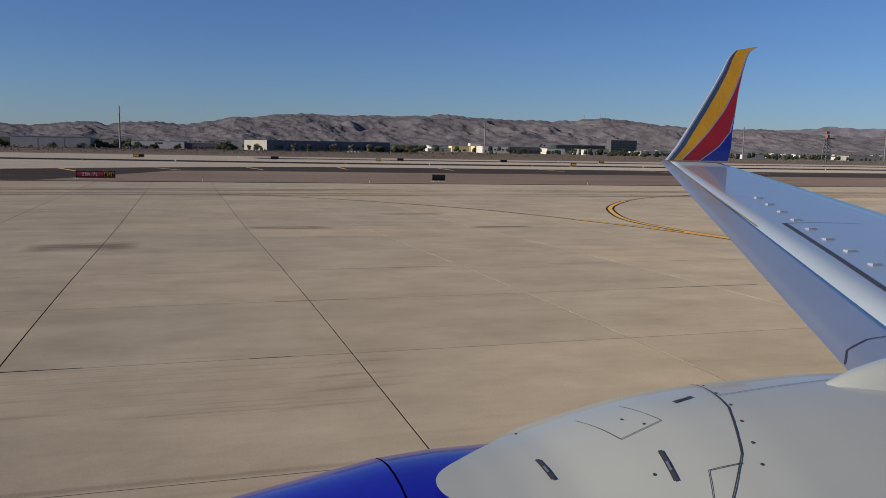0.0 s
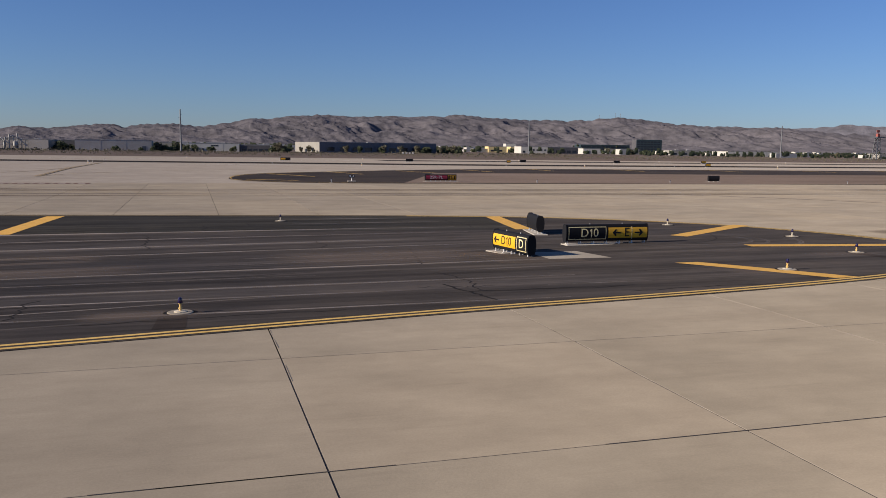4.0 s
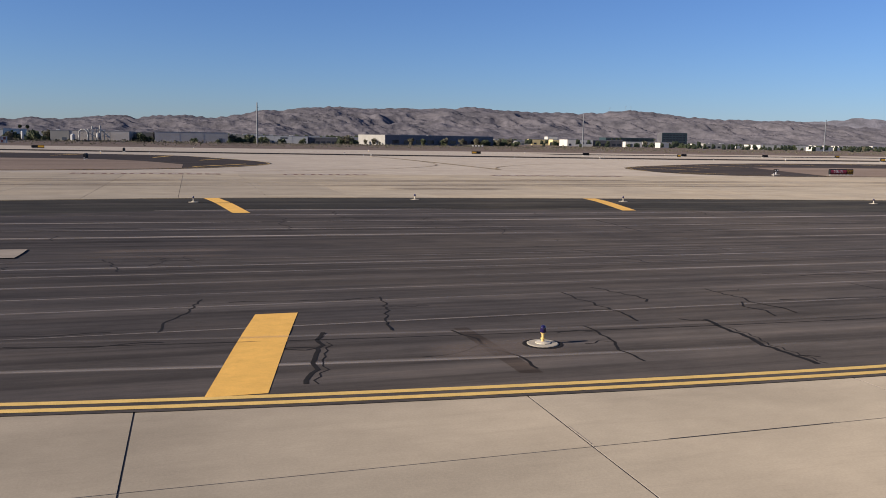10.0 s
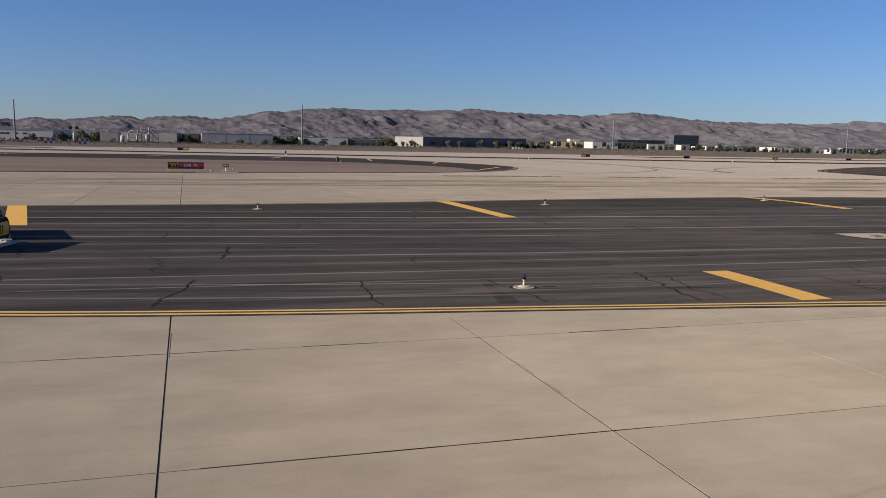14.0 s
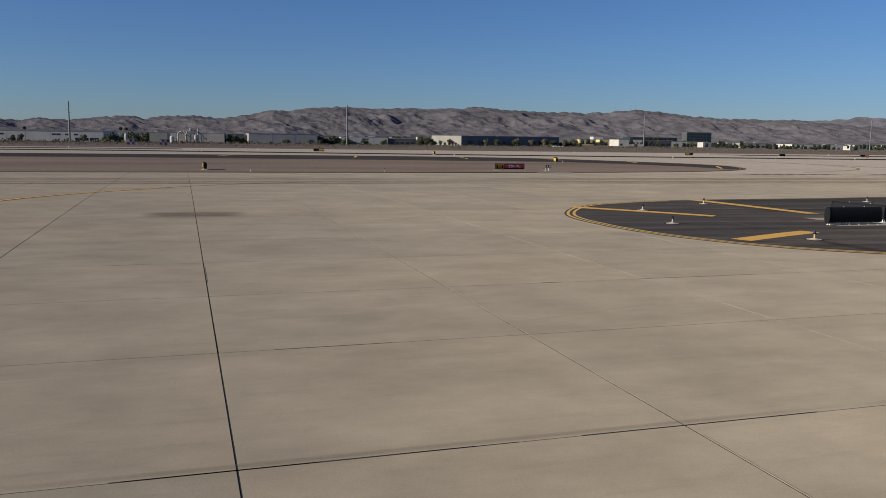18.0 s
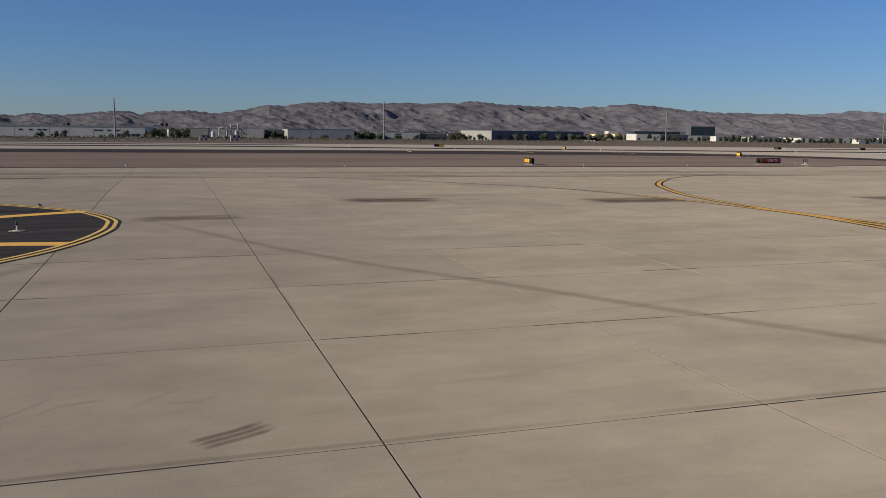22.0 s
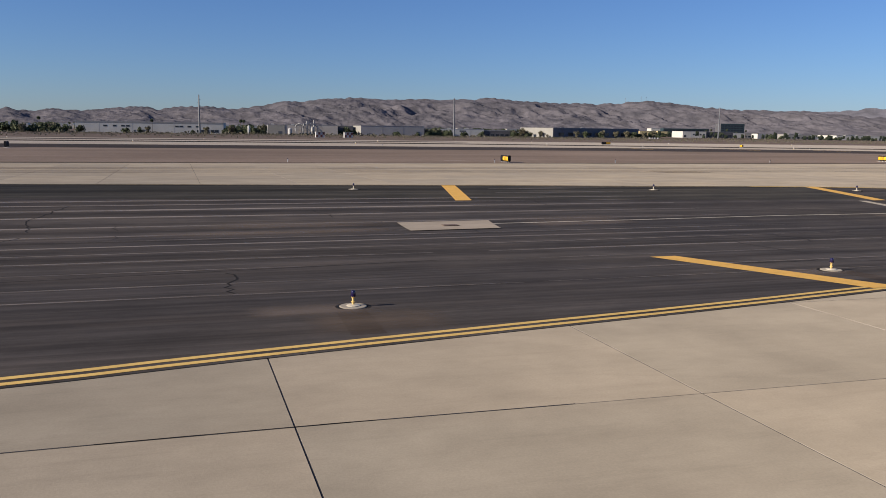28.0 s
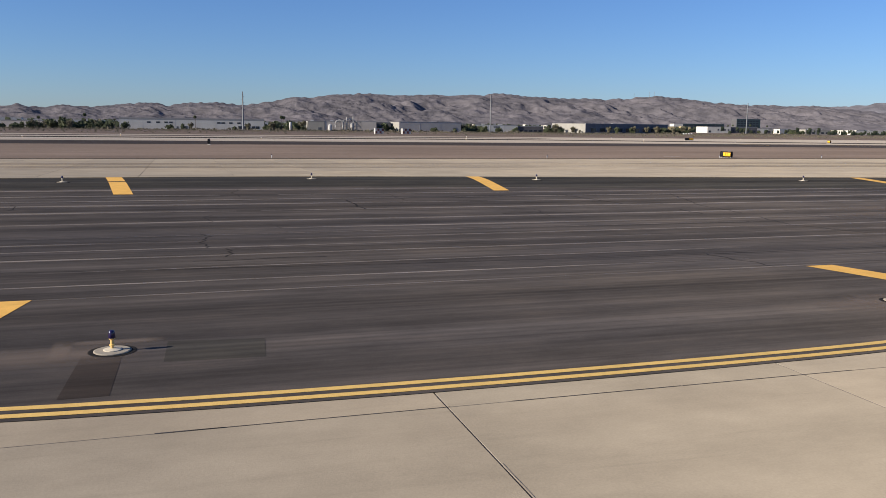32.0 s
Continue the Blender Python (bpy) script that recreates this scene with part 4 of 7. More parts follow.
for x, y, ln in ((2.4, 12.2, 2.0), (2.9, 13.0, 2.2), (3.2, 13.8, 1.8), (3.6, 14.6, 1.6), (-6.5, 14.2, 5.0), (-5.0, 13.4, 4.5), (-4.0, 12.6, 4.0)):
    soft_ribbon("scuff_mark", [(x, y), (x + ln / 2, y + 0.1), (x + ln, y + 0.12)], 0.2, 0.0062, M_ARC, pave, "faint grey scuff", 0.4, (0, 1, 0.5, 0), 0.8)
for k in range(34):
    x, y, ln = srng.uniform(-8, 1.0), 11.9 + 3.9 * k / 34 + srng.uniform(-0.05, 0.05), srng.uniform(2, 5)
    soft_ribbon("scuff_mark", [(x, y), (x + ln / 2, y + 0.02), (x + ln, y - 0.02)], srng.uniform(0.04, 0.09), 0.0062, M_ARC, pave, "fine grey groove", 0.6, (0, 1, 0.5, 0), srng.uniform(0.5, 1.0))
for k in range(46):
    x, y = srng.uniform(-216, -210.5), srng.uniform(10.4, 13.2)
    ln = srng.uniform(0.4, 1.5)
    soft_ribbon("scuff_mark", [(x, y), (x + ln / 2, y + srng.uniform(-0.05, 0.08)), (x + ln, y + 0.1)], srng.uniform(0.04, 0.1), 0.0064, M_ARC, pave, "faint grey scuff", 0.3, (0, 1, 0.5, 0), 0.8)
# dark sealant showing in stretches of the long joints
for _ in range(170):
    x, j = srng.uniform(-345, 24), srng.choice((0, 0, 1, 1, 2, 3))
    y = 9.7 + 5.62 * j
    if -275 < x < -243 and j == 1:
        continue
    if any(a < x < b and lo(x) - 0.5 < y < hi(x) + 0.5 for lo, hi, a, b in ((LO_A, HI_A, -166.2, -6.3), (LO_B, HI_B, -388.25, -231.2))):
        continue
    ln = srng.uniform(0.6, 4.5)
    ribbon("joint_seal", [(x, y + drift(x, y)), (x + ln, y + drift(x + ln, y))], srng.uniform(0.015, 0.035), 0.005, M_JOINT, pave, "dark joint sealant", 2.0)
# pale strips along the cross joints, painted in for their sunlit walls
for _ in range(90):
    n = srng.randrange(-2, 54)
    x = joint_x(n)
    y, ln = srng.uniform(5, 30), srng.uniform(0.5, 3.0)
    if any(a < x < b and lo(x) - ln < y < hi(x) + 0.5 for lo, hi, a, b in ((LO_A, HI_A, -166.2, -6.3), (LO_B, HI_B, -388.25, -231.2))):
        continue
    ribbon("sunlit_edge", [(x + 0.02, y), (x + 0.02, y + ln)], srng.uniform(0.012, 0.022), 0.005, M_DRAIN, pave, "pale strip painted as a sunlit joint edge", 1.0)
# turning marks on the asphalt
for root, pts, wd in ((ISLE_A, [(-18.5, 33), (-15.6, 32.2), (-13.4, 33.0), (-12.6, 35.2), (-13.6, 37.4)], 0.25), (ISLE_A, [(-19, 32.2), (-15.6, 31.4), (-12.8, 32.4), (-11.9, 35.2), (-13.0, 38.0)], 0.18),
                      (ISLE_A, [(-22, 30.5), (-16, 30.0), (-11.5, 31.6), (-10.3, 35)], 0.3), (ISLE_B, [(-246, 30.4), (-241, 30.2), (-238.2, 32.5), (-238.0, 36.5), (-240, 39.5)], 0.25),
                      (ISLE_B, [(-247, 31.6), (-242, 31.4), (-239.6, 33), (-239.4, 36.4), (-241, 38.8)], 0.2), (ISLE_A, [(-150.5, 33), (-155.5, 31.0), (-158.6, 33.2), (-158.8, 38)], 0.25)):
    soft_ribbon("turning_mark", chaikin(pts, 3), wd, 0.0168, M_SEAMFILM, root, "pale turning tyre mark", 0.6, (0, 1, 0, 0.7, 0), 0.45)


def text_mesh(text, size, mat, depth=0.004):
    if text == "1":
        a = size * 0.7
        pts = [(0.10 * a, 0), (0.24 * a, 0), (0.24 * a, a), (0.14 * a, a), (-0.04 * a, 0.84 * a), (-0.04 * a, 0.70 * a), (0.10 * a, 0.78 * a)]
        n = len(pts)
        vs = [(x, y - a / 2, z) for z in (depth, -depth) for x, y in pts]
        fs = [tuple(range(n)), tuple(reversed(range(n, 2 * n)))] + [(k, n + k, n + (k + 1) % n, (k + 1) % n) for k in range(n)]
        return mesh_of("writing", vs, fs, mat)
    cu = bpy.data.curves.new("writing", "FONT")
    cu.body, cu.size, cu.extrude = text, size, depth
    cu.align_x, cu.align_y = "CENTER", "CENTER"
    cu.resolution_u = 3
    tmp = bpy.data.objects.new("writing", cu)
    me = bpy.data.meshes.new_from_object(tmp)
    bpy.data.objects.remove(tmp)
    me.materials.clear()
    me.materials.append(mat)
    return me


def arrow_mesh(w, h, mat, left):
    s = -1 if left else 1
    pts = [(-w / 2, -h * 0.09), (w * 0.12, -h * 0.09), (w * 0.02, -h * 0.42), (w * 0.16, -h * 0.42), (w / 2, 0), (w * 0.16, h * 0.42), (w * 0.02, h * 0.42), (w * 0.12, h * 0.09), (-w / 2, h * 0.09)]
    vs = [(x * s, y, z) for z in (0.004, 0.0) for x, y in pts]
    n = len(pts)
    fs = [tuple(range(n)) if s > 0 else tuple(reversed(range(n)))]
    fs += [(i, (i + 1) % n, n + (i + 1) % n, n + i) for i in range(n)]
    return mesh_of("arrow", vs, fs, mat)


def bulge(z, z0, z1, depth):
    """How far a sign's housing swells at a height."""
    q = max(-1.0, min(1.0, (2 * z - z0 - z1) / (z1 - z0)))
    return depth * (0.35 + 0.65 * math.sqrt(1 - q * q))


def barrel(length, depth, z0, z1, n=14, x0=0.0, front=False):
    """A sign housing along x with bulged front and back; front gives its face alone, 12 mm thick."""
    prof = []
    for i in range(n + 1):
        z = (z0 + z1) / 2 - math.cos(math.pi * i / n) * (z1 - z0) / 2
        prof.append((-bulge(z, z0, z1, depth), z))
    ring = prof + ([(y + 0.012, z) for y, z in reversed(prof)] if front else [(-y, z) for y, z in reversed(prof)])
    vs = [(x, y, z) for x in (x0, x0 + length) for y, z in ring]
    m = len(ring)
    fs = [(i, i + m, (i + 1) % m + m, (i + 1) % m) for i in range(m)]
    fs += [tuple(reversed(range(m))), tuple(range(m, 2 * m))]
    return vs, fs


def wrapped(me, z0, z1, depth, zc):
    """Bends flat writing, drawn in x and y about zc, onto the swollen face."""
    bm = bmesh.new()
    bm.from_mesh(me)
    hz = (z1 - z0) / 2
    for k in range(-4, 5):
        bmesh.ops.bisect_plane(bm, geom=bm.verts[:] + bm.edges[:] + bm.faces[:], plane_co=(0, k * hz / 5, 0), plane_no=(0, 1, 0))
    for v in bm.verts:
        out = bulge(zc + v.co.y, z0, z1, depth) + 0.006 + (0.004 if v.co.z > 0.001 else 0.0)
        v.co = (v.co.x, -out, zc + v.co.y)
    bm.to_mesh(me)
    bm.free()
    return me


def airfield_sign(at, panels, label, height=0.90, group="airfield signs", apron=(0.25, 0.25, 0.36)):
    """panels: list of (length, material, writing, writing material, border). The face looks to -y, the back is black."""
    total = sum(p[0] for p in panels)
    sign = thing("airfield_sign", label, "airfield sign", group, at=at)
    pad = Build().box(-apron[0], total + apron[1], -apron[2], apron[2], -0.06, 0.05, 0.015)
    part("concrete_pad", pad.mesh("concrete_pad", M_PAD), sign, "pale concrete footing")
    z0, z1, dep = 0.17, 0.17 + height * 0.86, 0.20
    zc, hz = (z0 + z1) / 2, (z1 - z0) / 2
    x = 0.0
    for length, mat, words, wmat, border in panels:
        v, f = barrel(length - 0.012, dep, z0, z1, 14, x + 0.006)
        panel = part("panel", mesh_of("panel", v, f, M_SIGNBLACK), sign, "black panel housing")
        v, f = barrel(length - 0.05, dep + 0.005, z0 + 0.02, z1 - 0.02, 14, x + 0.025, True)
        part("face", mesh_of("face", v, f, mat), panel, "coloured sign face")
        for word in words:
            kind, off, size = word[0], word[1], word[2] * height / 0.86
            shift = Matrix.Translation((x + length / 2 + off, 0, 0))
            if kind in "<>":
                part("arrow", wrapped(arrow_mesh(size, size * 0.85, wmat, kind == "<"), z0, z1, dep, zc), panel, m=shift)
                continue
            glyphs = [text_mesh(c, size, wmat) for c in kind]
            spans = [(min(v.co.x for v in g.vertices), max(v.co.x for v in g.vertices)) for g in glyphs]
            space = size * 0.14
            run = -(sum(b - a for a, b in spans) + space * (len(spans) - 1)) / 2
            for g, (a, b) in zip(glyphs, spans):
                part("letter", wrapped(g, z0, z1, dep, zc), panel, m=shift @ Matrix.Translation((run - a, 0, 0)))
                run += b - a + space
        for cut in [w[1] for w in words if w[0] == ">"] if mat is M_SIGNYELLOW else ():
            v, f = barrel(0.028, dep + 0.008, z0 + 0.02, z1 - 0.02, 14, x + length / 2 + cut - 0.36, True)
            part("divider", mesh_of("divider", v, f, M_LETTER), panel, "pale strip between two sign faces")
        if border:
            w2, h2, e = length / 2 - 0.09, hz * 0.74, 0.028
            vs, fs = [], []
            for xa, xb, ya, yb in ((-w2, w2, -h2, -h2 + e), (-w2, w2, h2 - e, h2), (-w2, -w2 + e, -h2 + e, h2 - e), (w2 - e, w2, -h2 + e, h2 - e)):
                k = len(vs)
                vs += [(xa, ya, 0.004), (xb, ya, 0.004), (xb, yb, 0.004), (xa, yb, 0.004)]
                fs.append((k, k + 1, k + 2, k + 3))
            part("border", wrapped(mesh_of("border", vs, fs, wmat), z0, z1, dep, zc), panel, m=Matrix.Translation((x + length / 2, 0, 0)))
        x += length
    for xe in (-0.03, total):
        v, f = barrel(0.03, dep * 1.06, z0 - 0.02, z1 + 0.02, 14, xe)
        part("end_cap", mesh_of("end_cap", v, f, M_SIGNBLACK), sign, "black end cap")
    n = max(2, int(total / 0.6))
    for i in range(n + 1):
        xx = 0.1 + (total - 0.2) * i / n
        leg = Build().box(xx - 0.02, xx + 0.02, -0.10, -0.06, 0.05, z0 + 0.03).box(xx - 0.02, xx + 0.02, 0.06, 0.10, 0.05, z0 + 0.03).box(xx - 0.05, xx + 0.05, -0.13, 0.13, 0.05, 0.065)
        part("leg", leg.mesh("leg", M_SIGNWHITE), sign, "short pale metal leg")
    for xx in (total * 0.3, total * 0.7):
        part("lifting_lug", Build().rod((xx, 0, z1 - 0.01), (xx, 0, z1 + 0.05), 0.02).mesh("lifting_lug", M_METAL), sign)
    return sign


def on_ground(x, y, turn=0.0, dz=0.0):
    return pose(x, y, gz(x, y) + dz, 0, 0, turn)


def location_panel(text, size=0.42, length=1.05):
    return (length, M_SIGNBLACK, [(text, 0, size)], M_LETTER, True)


def arrows_panel(letter, length=1.95):
    return (length, M_SIGNYELLOW, [("<", -length * 0.28, 0.42), (letter, -0.04, 0.56), (">", length * 0.27, 0.42)], M_SIGNBLACK, False)


# the signs in the two islands
airfield_sign(on_ground(-22.62, 34.25, 0), [(2.05, M_SIGNBLACK, [("D10", 0.12, 0.52)], M_LETTER, True), arrows_panel("E", 2.03)],
              "black and yellow sign reading D10 and E with arrows", apron=(0.03, 0.45, 0.36))
airfield_sign(on_ground(-26.38, 32.9, -81), [(1.85, M_SIGNYELLOW, [("<", -0.6, 0.4), ("D10", 0.2, 0.48)], M_SIGNBLACK, False), location_panel("D", 0.48, 0.9)],
              "sunlit yellow and black sign reading D10 on a concrete footing", apron=(0.2, 0.35, 0.42))
airfield_sign(on_ground(-21.95, 38.6, 80), [(2.2, M_SIGNGREY, [], M_SIGNBLACK, False)], "grey taxiway sign turned edge-on behind a longer one")
airfield_sign(on_ground(-150.84, 34.15, 178), [arrows_panel("E", 1.75), (1.35, M_SIGNBLACK, [("D11", 0, 0.48)], M_LETTER, True)],
              "long taxiway sign seen from its plain black back", apron=(0.9, 0.45, 0.34))
airfield_sign(on_ground(-149.36, 35.15, 102.5), [location_panel("D", 0.5, 1.1), (2.0, M_SIGNYELLOW, [("<", -0.5, 0.36), ("D11", 0.2, 0.46)], M_SIGNBLACK, False)],
              "taxiway sign seen from behind beside a longer one", apron=(0.3, 0.3, 0.4))
airfield_sign(on_ground(-149.72, 31.0, 77.5), [location_panel("D", 0.5, 1.1), (2.1, M_SIGNYELLOW, [("<", -0.65, 0.36), ("D11", 0.2, 0.46)], M_SIGNBLACK, False)],
              "taxiway sign with a shaded yellow face casting a long shadow", apron=(0.35, 0.3, 0.42))
airfield_sign(on_ground(-247.46, 38.93, -1.8), [location_panel("D11", 0.46, 1.13), arrows_panel("E", 2.06)],
              "black and yellow sign reading D11 and E with arrows", apron=(0.95, 0.36, 0.3))
airfield_sign(on_ground(-251.65, 35.5, -81.7), [(1.95, M_SIGNYELLOW, [("<", -0.6, 0.38), ("D11", 0.2, 0.46)], M_SIGNBLACK, False), location_panel("D", 0.46, 1.1)],
              "sunlit yellow and black sign reading D11 on a concrete footing", apron=(0.1, 0.22, 0.3))
# pale pads beside the signs
for x0, x1, y0, y1 in ((-152.4, -150.6, 36.6, 37.8),):
    quad_patch("concrete_patch", [(x0, y0), (x1, y0), (x1, y1), (x0, y1)], 0.02, M_DRAIN, ISLE_A if x0 > -200 else ISLE_B, "pale concrete patch", 3)
quad_patch("concrete_patch", [(-25.6, 29.2), (-23.1, 28.9), (-23.3, 31.6), (-25.4, 31.9)], 0.02, M_COLLAR, ISLE_A, "grey concrete patch", 3)
quad_patch("concrete_patch", [(-249.5, 32.75), (-247.7, 32.9), (-247.7, 34.15), (-249.5, 34.0)], 0.02, M_COLLAR, ISLE_B, "grey concrete patch", 3)
quad_patch("concrete_patch", [(-249.85, 37.5), (-249.2, 37.65), (-248.7, 41.1), (-249.25, 41.2)], 0.02, M_COLLAR, ISLE_B, "grey concrete patch", 3)
quad_patch("concrete_patch", [(-246.6, 36.65), (-245.0, 36.8), (-245.0, 37.55), (-246.5, 37.95)], 0.02, M_COLLAR, ISLE_B, "grey concrete patch", 3)
quad_patch("frame_inside", [(-246.4, 36.85), (-245.18, 36.97), (-245.18, 37.4), (-246.34, 37.7)], 0.026, M_PATCH, ISLE_B, "dark asphalt inside a pale frame", 3)
quad_patch("sign_patch", [(-254.0, 35.4), (-253.4, 31.3), (-250.2, 31.2), (-250.4, 35.2)], 0.0146, M_PATCH, ISLE_B, "paler asphalt patch round a sign", 4)
quad_patch("sign_patch", [(-28.2, 33.0), (-27.8, 28.4), (-24.4, 28.2), (-24.8, 32.8)], 0.0146, M_PATCH, ISLE_A, "paler asphalt patch round a sign", 4)
ribbon("conduit_line", [(-247.05, 35.7), (-259, 35.75), (-268, 35.4), (-277, 35.2)], 0.13, 0.022, M_PAD, ISLE_B, "pale sealed trench line", 3)
# mandatory and direction signs along the far edge of the next taxiway
RW = (2.9, M_SIGNRED, [("25R-7L", 0, 0.52)], M_SIGNWHITE, False)
airfield_sign(on_ground(-10.1, 103.1, 0), [RW, (1.2, M_SIGNBLACK, [("E11", 0, 0.46)], M_SIGNYELLOW, True)], "dark red runway holding sign reading 25R-7L on dirt")
airfield_sign(on_ground(-144.6, 106.0, 0), [(1.2, M_SIGNBLACK, [("E11", 0, 0.46)], M_SIGNYELLOW, True), RW], "dark red runway holding sign reading 25R-7L with a black E11 panel")
airfield_sign(on_ground(32.4, 104.3, -8), [(1.6, M_SIGNBLACK, [], M_SIGNYELLOW, False)], "plain black back of an airfield sign on a concrete footing")
airfield_sign(on_ground(-182.4, 106.6, -88), [(1.5, M_SIGNYELLOW, [("E11", 0, 0.5)], M_SIGNBLACK, False), (0.7, M_SIGNBLACK, [], M_SIGNYELLOW, False)], "small yellow taxiway sign turned away on the dirt edge")
airfield_sign(on_ground(-248.95, 101.4, -85), [(0.6, M_SIGNBLACK, [], M_SIGNYELLOW, False), (1.5, M_SIGNYELLOW, [("E11", 0, 0.5)], M_SIGNBLACK, False)], "small yellow taxiway sign on the dirt edge")
airfield_sign(on_ground(-316.65, 158.0, 84), [(1.5, M_SIGNBLACK, [], M_SIGNYELLOW, False)], "far black sign back beside the runway shoulder", height=1.1)
for x, y, mats, ln, turn in ((-12.2, 263, (M_SIGNYELLOW, M_SIGNBLACK), 4.0, 0), (-145, 268, (M_SIGNBLACK, M_SIGNYELLOW), 4.4, 0), (-117, 147, (M_SIGNYELLOW,), 1.8, -98), (-117, 228, (M_SIGNYELLOW,), 1.8, -96),
                             (27.5, 262, (M_SIGNBLACK,), 3.0, 0), (58.6, 253, (M_SIGNYELLOW,), 1.6, 0), (68.5, 266, (M_SIGNBLACK,), 2.6, 0), (106, 270, (M_SIGNBLACK,), 3.0, 0), (150, 282, (M_SIGNYELLOW,), 2.6, 0),
                             (104, 211, (M_SIGNYELLOW,), 2.0, 0)):
    airfield_sign(on_ground(x, y, turn, -0.03), [(0.75 * ln / len(mats), mm, [], M_SIGNBLACK, False) for mm in mats],
                  "far small black airfield sign beside the runway" if mats == (M_SIGNBLACK,) else "far small yellow airfield sign beside the runway" if len(mats) == 1 else "far yellow and black airfield sign beside the runway", height=0.95)

# ============ taxiway edge lights ============


def edge_light(stem=None, tone="yellow"):
    t = thing("taxiway_light", f"dark blue-capped taxiway edge light on a {tone} stem and concrete collar", "taxiway light", "taxiway edge lights")
    part("concrete_collar", Build().lathe([(0.31, -0.06), (0.31, 0.02), (0.29, 0.028)], 20).mesh("concrete_collar", M_COLLAR), t, "pale round concrete collar")
    part("sealed_ring", Build().lathe([(0.40, -0.05), (0.40, 0.006), (0.38, 0.009)], 20).mesh("sealed_ring", M_TAR), t, "dark sealed ring")
    part("base_plate", Build().lathe([(0.15, 0.027), (0.15, 0.042), (0.05, 0.06)], 14).mesh("base_plate", M_PALESTEM), t, "round metal base plate")
    part("stem", Build().lathe([(0.028, 0.05), (0.028, 0.10), (0.045, 0.105), (0.045, 0.125), (0.028, 0.13), (0.028, 0.205), (0.05, 0.22), (0.05, 0.235)], 12).mesh("stem", stem or M_STEM), t, f"{tone} stem with a collar")
    part("lens", Build().lathe([(0.058, 0.235), (0.062, 0.25), (0.050, 0.33), (0.046, 0.36), (0.02, 0.375)], 14).mesh("lens", M_BLUE, True), t, "dark blue glass lens")
    return t


LIGHTS = [(-78.22, 14.6), (-58.64, 17.55), (-94.41, 14.9), (-114.3, 17.8), (-133.6, 20.9), (-12.55, 27.75), (-9.98, 34.75), (-12.62, 41.95), (-19.36, 45.6), (-19.13, 23.8), (-39.0, 20.6),
          (-33.9, 47.8), (-52.66, 50.2), (-72.1, 52.4), (-86.47, 54.8), (-100.8, 53.0), (-120.05, 50.1), (-138.7, 47.5), (-162.2, 35.3), (-159.66, 42.4), (-152.7, 46.6), (-159.9, 28.3), (-149.5, 23.4),
          (-237.67, 27.9), (-234.85, 35.2), (-237.37, 42.95), (-244.3, 46.5), (-244.75, 24.4), (-259.5, 22.0), (-285.5, 18.0), (-305.92, 15.1), (-322.95, 15.12), (-259.3, 48.2), (-279, 49.8), (-298.95, 51.8),
          (-313.75, 53.6), (-328.15, 52.0), (-270.75, 19.8)]
near_lights = [p for p in LIGHTS if p[1] < 30]
first = edge_light()
first.matrix_basis = on_ground(*near_lights[0], 0, 0.012)
for x, y in near_lights[1:]:
    copy_thing(first, on_ground(x, y, rng.uniform(0, 360), 0.012))
far_lights = [p for p in LIGHTS if p[1] >= 30]
first = edge_light(M_PALESTEM, "pale")
first.matrix_basis = on_ground(*far_lights[0], 0, 0.012)
for x, y in far_lights[1:]:
    copy_thing(first, on_ground(x, y, rng.uniform(0, 360), 0.012))


TRENCHES = {-94.41: [(-95.6, 13.1), (-95.2, 13.05), (-95.4, 16.6), (-95.7, 16.6)], -133.6: [(-135.16, 18.7), (-134.6, 18.7), (-134.2, 21.85), (-134.46, 21.9)]}
for x, y in LIGHTS:
    root, lo = (ISLE_A, LO_A) if x > -200 else (ISLE_B, LO_B)
    if y - lo(x) < 6:
        d = 0 if -280 < x < -200 else -0.42
        corners = [(x + d - 0.15, lo(x) + 0.85), (x + d + 0.55, lo(x) + 0.85), (x + d + 0.6, y - 0.2), (x + d - 0.05, y - 0.2)]
        quad_patch("trench_patch", TRENCHES.get(x, corners), 0.0147, M_DARKPATCH, root, "darker filled trench", 4)
        stain("dust_stain", x - 2.4, x + 0.6, y - 0.9, y + 0.6, M_DUST, 0.0166, root=root, label="pale dust film")
    if x < -300 and y < 30:
        quad_patch("smooth_patch", [(x + 0.85, y - 0.9), (x + 2.5, y - 1.0), (x + 2.6, y + 0.25), (x + 0.9, y + 0.45)], 0.0143, M_MARGIN, root, "smoother dark asphalt patch", 4)
        stain("dust_stain", x - 1.05, x - 0.65, y - 0.6, y + 0.95, M_DUST, 0.0169, root=root, label="pale dust film")
        stain("dust_stain", x - 0.9, x + 0.9, y + 0.45, y + 0.85, M_DUST, 0.0169, root=root, label="pale dust film")


for x0, x1, y0, y1 in ((-253.9, -250.3, 31.3, 35.2), (-253.4, -251.4, 31.6, 34.6), (-291.0, -280.2, 33.0, 36.2), (-288.0, -280.4, 33.6, 35.6)):
    stain("dust_stain", x0, x1, y0, y1, M_DUST, 0.0172, root=ISLE_B, label="pale dust film")


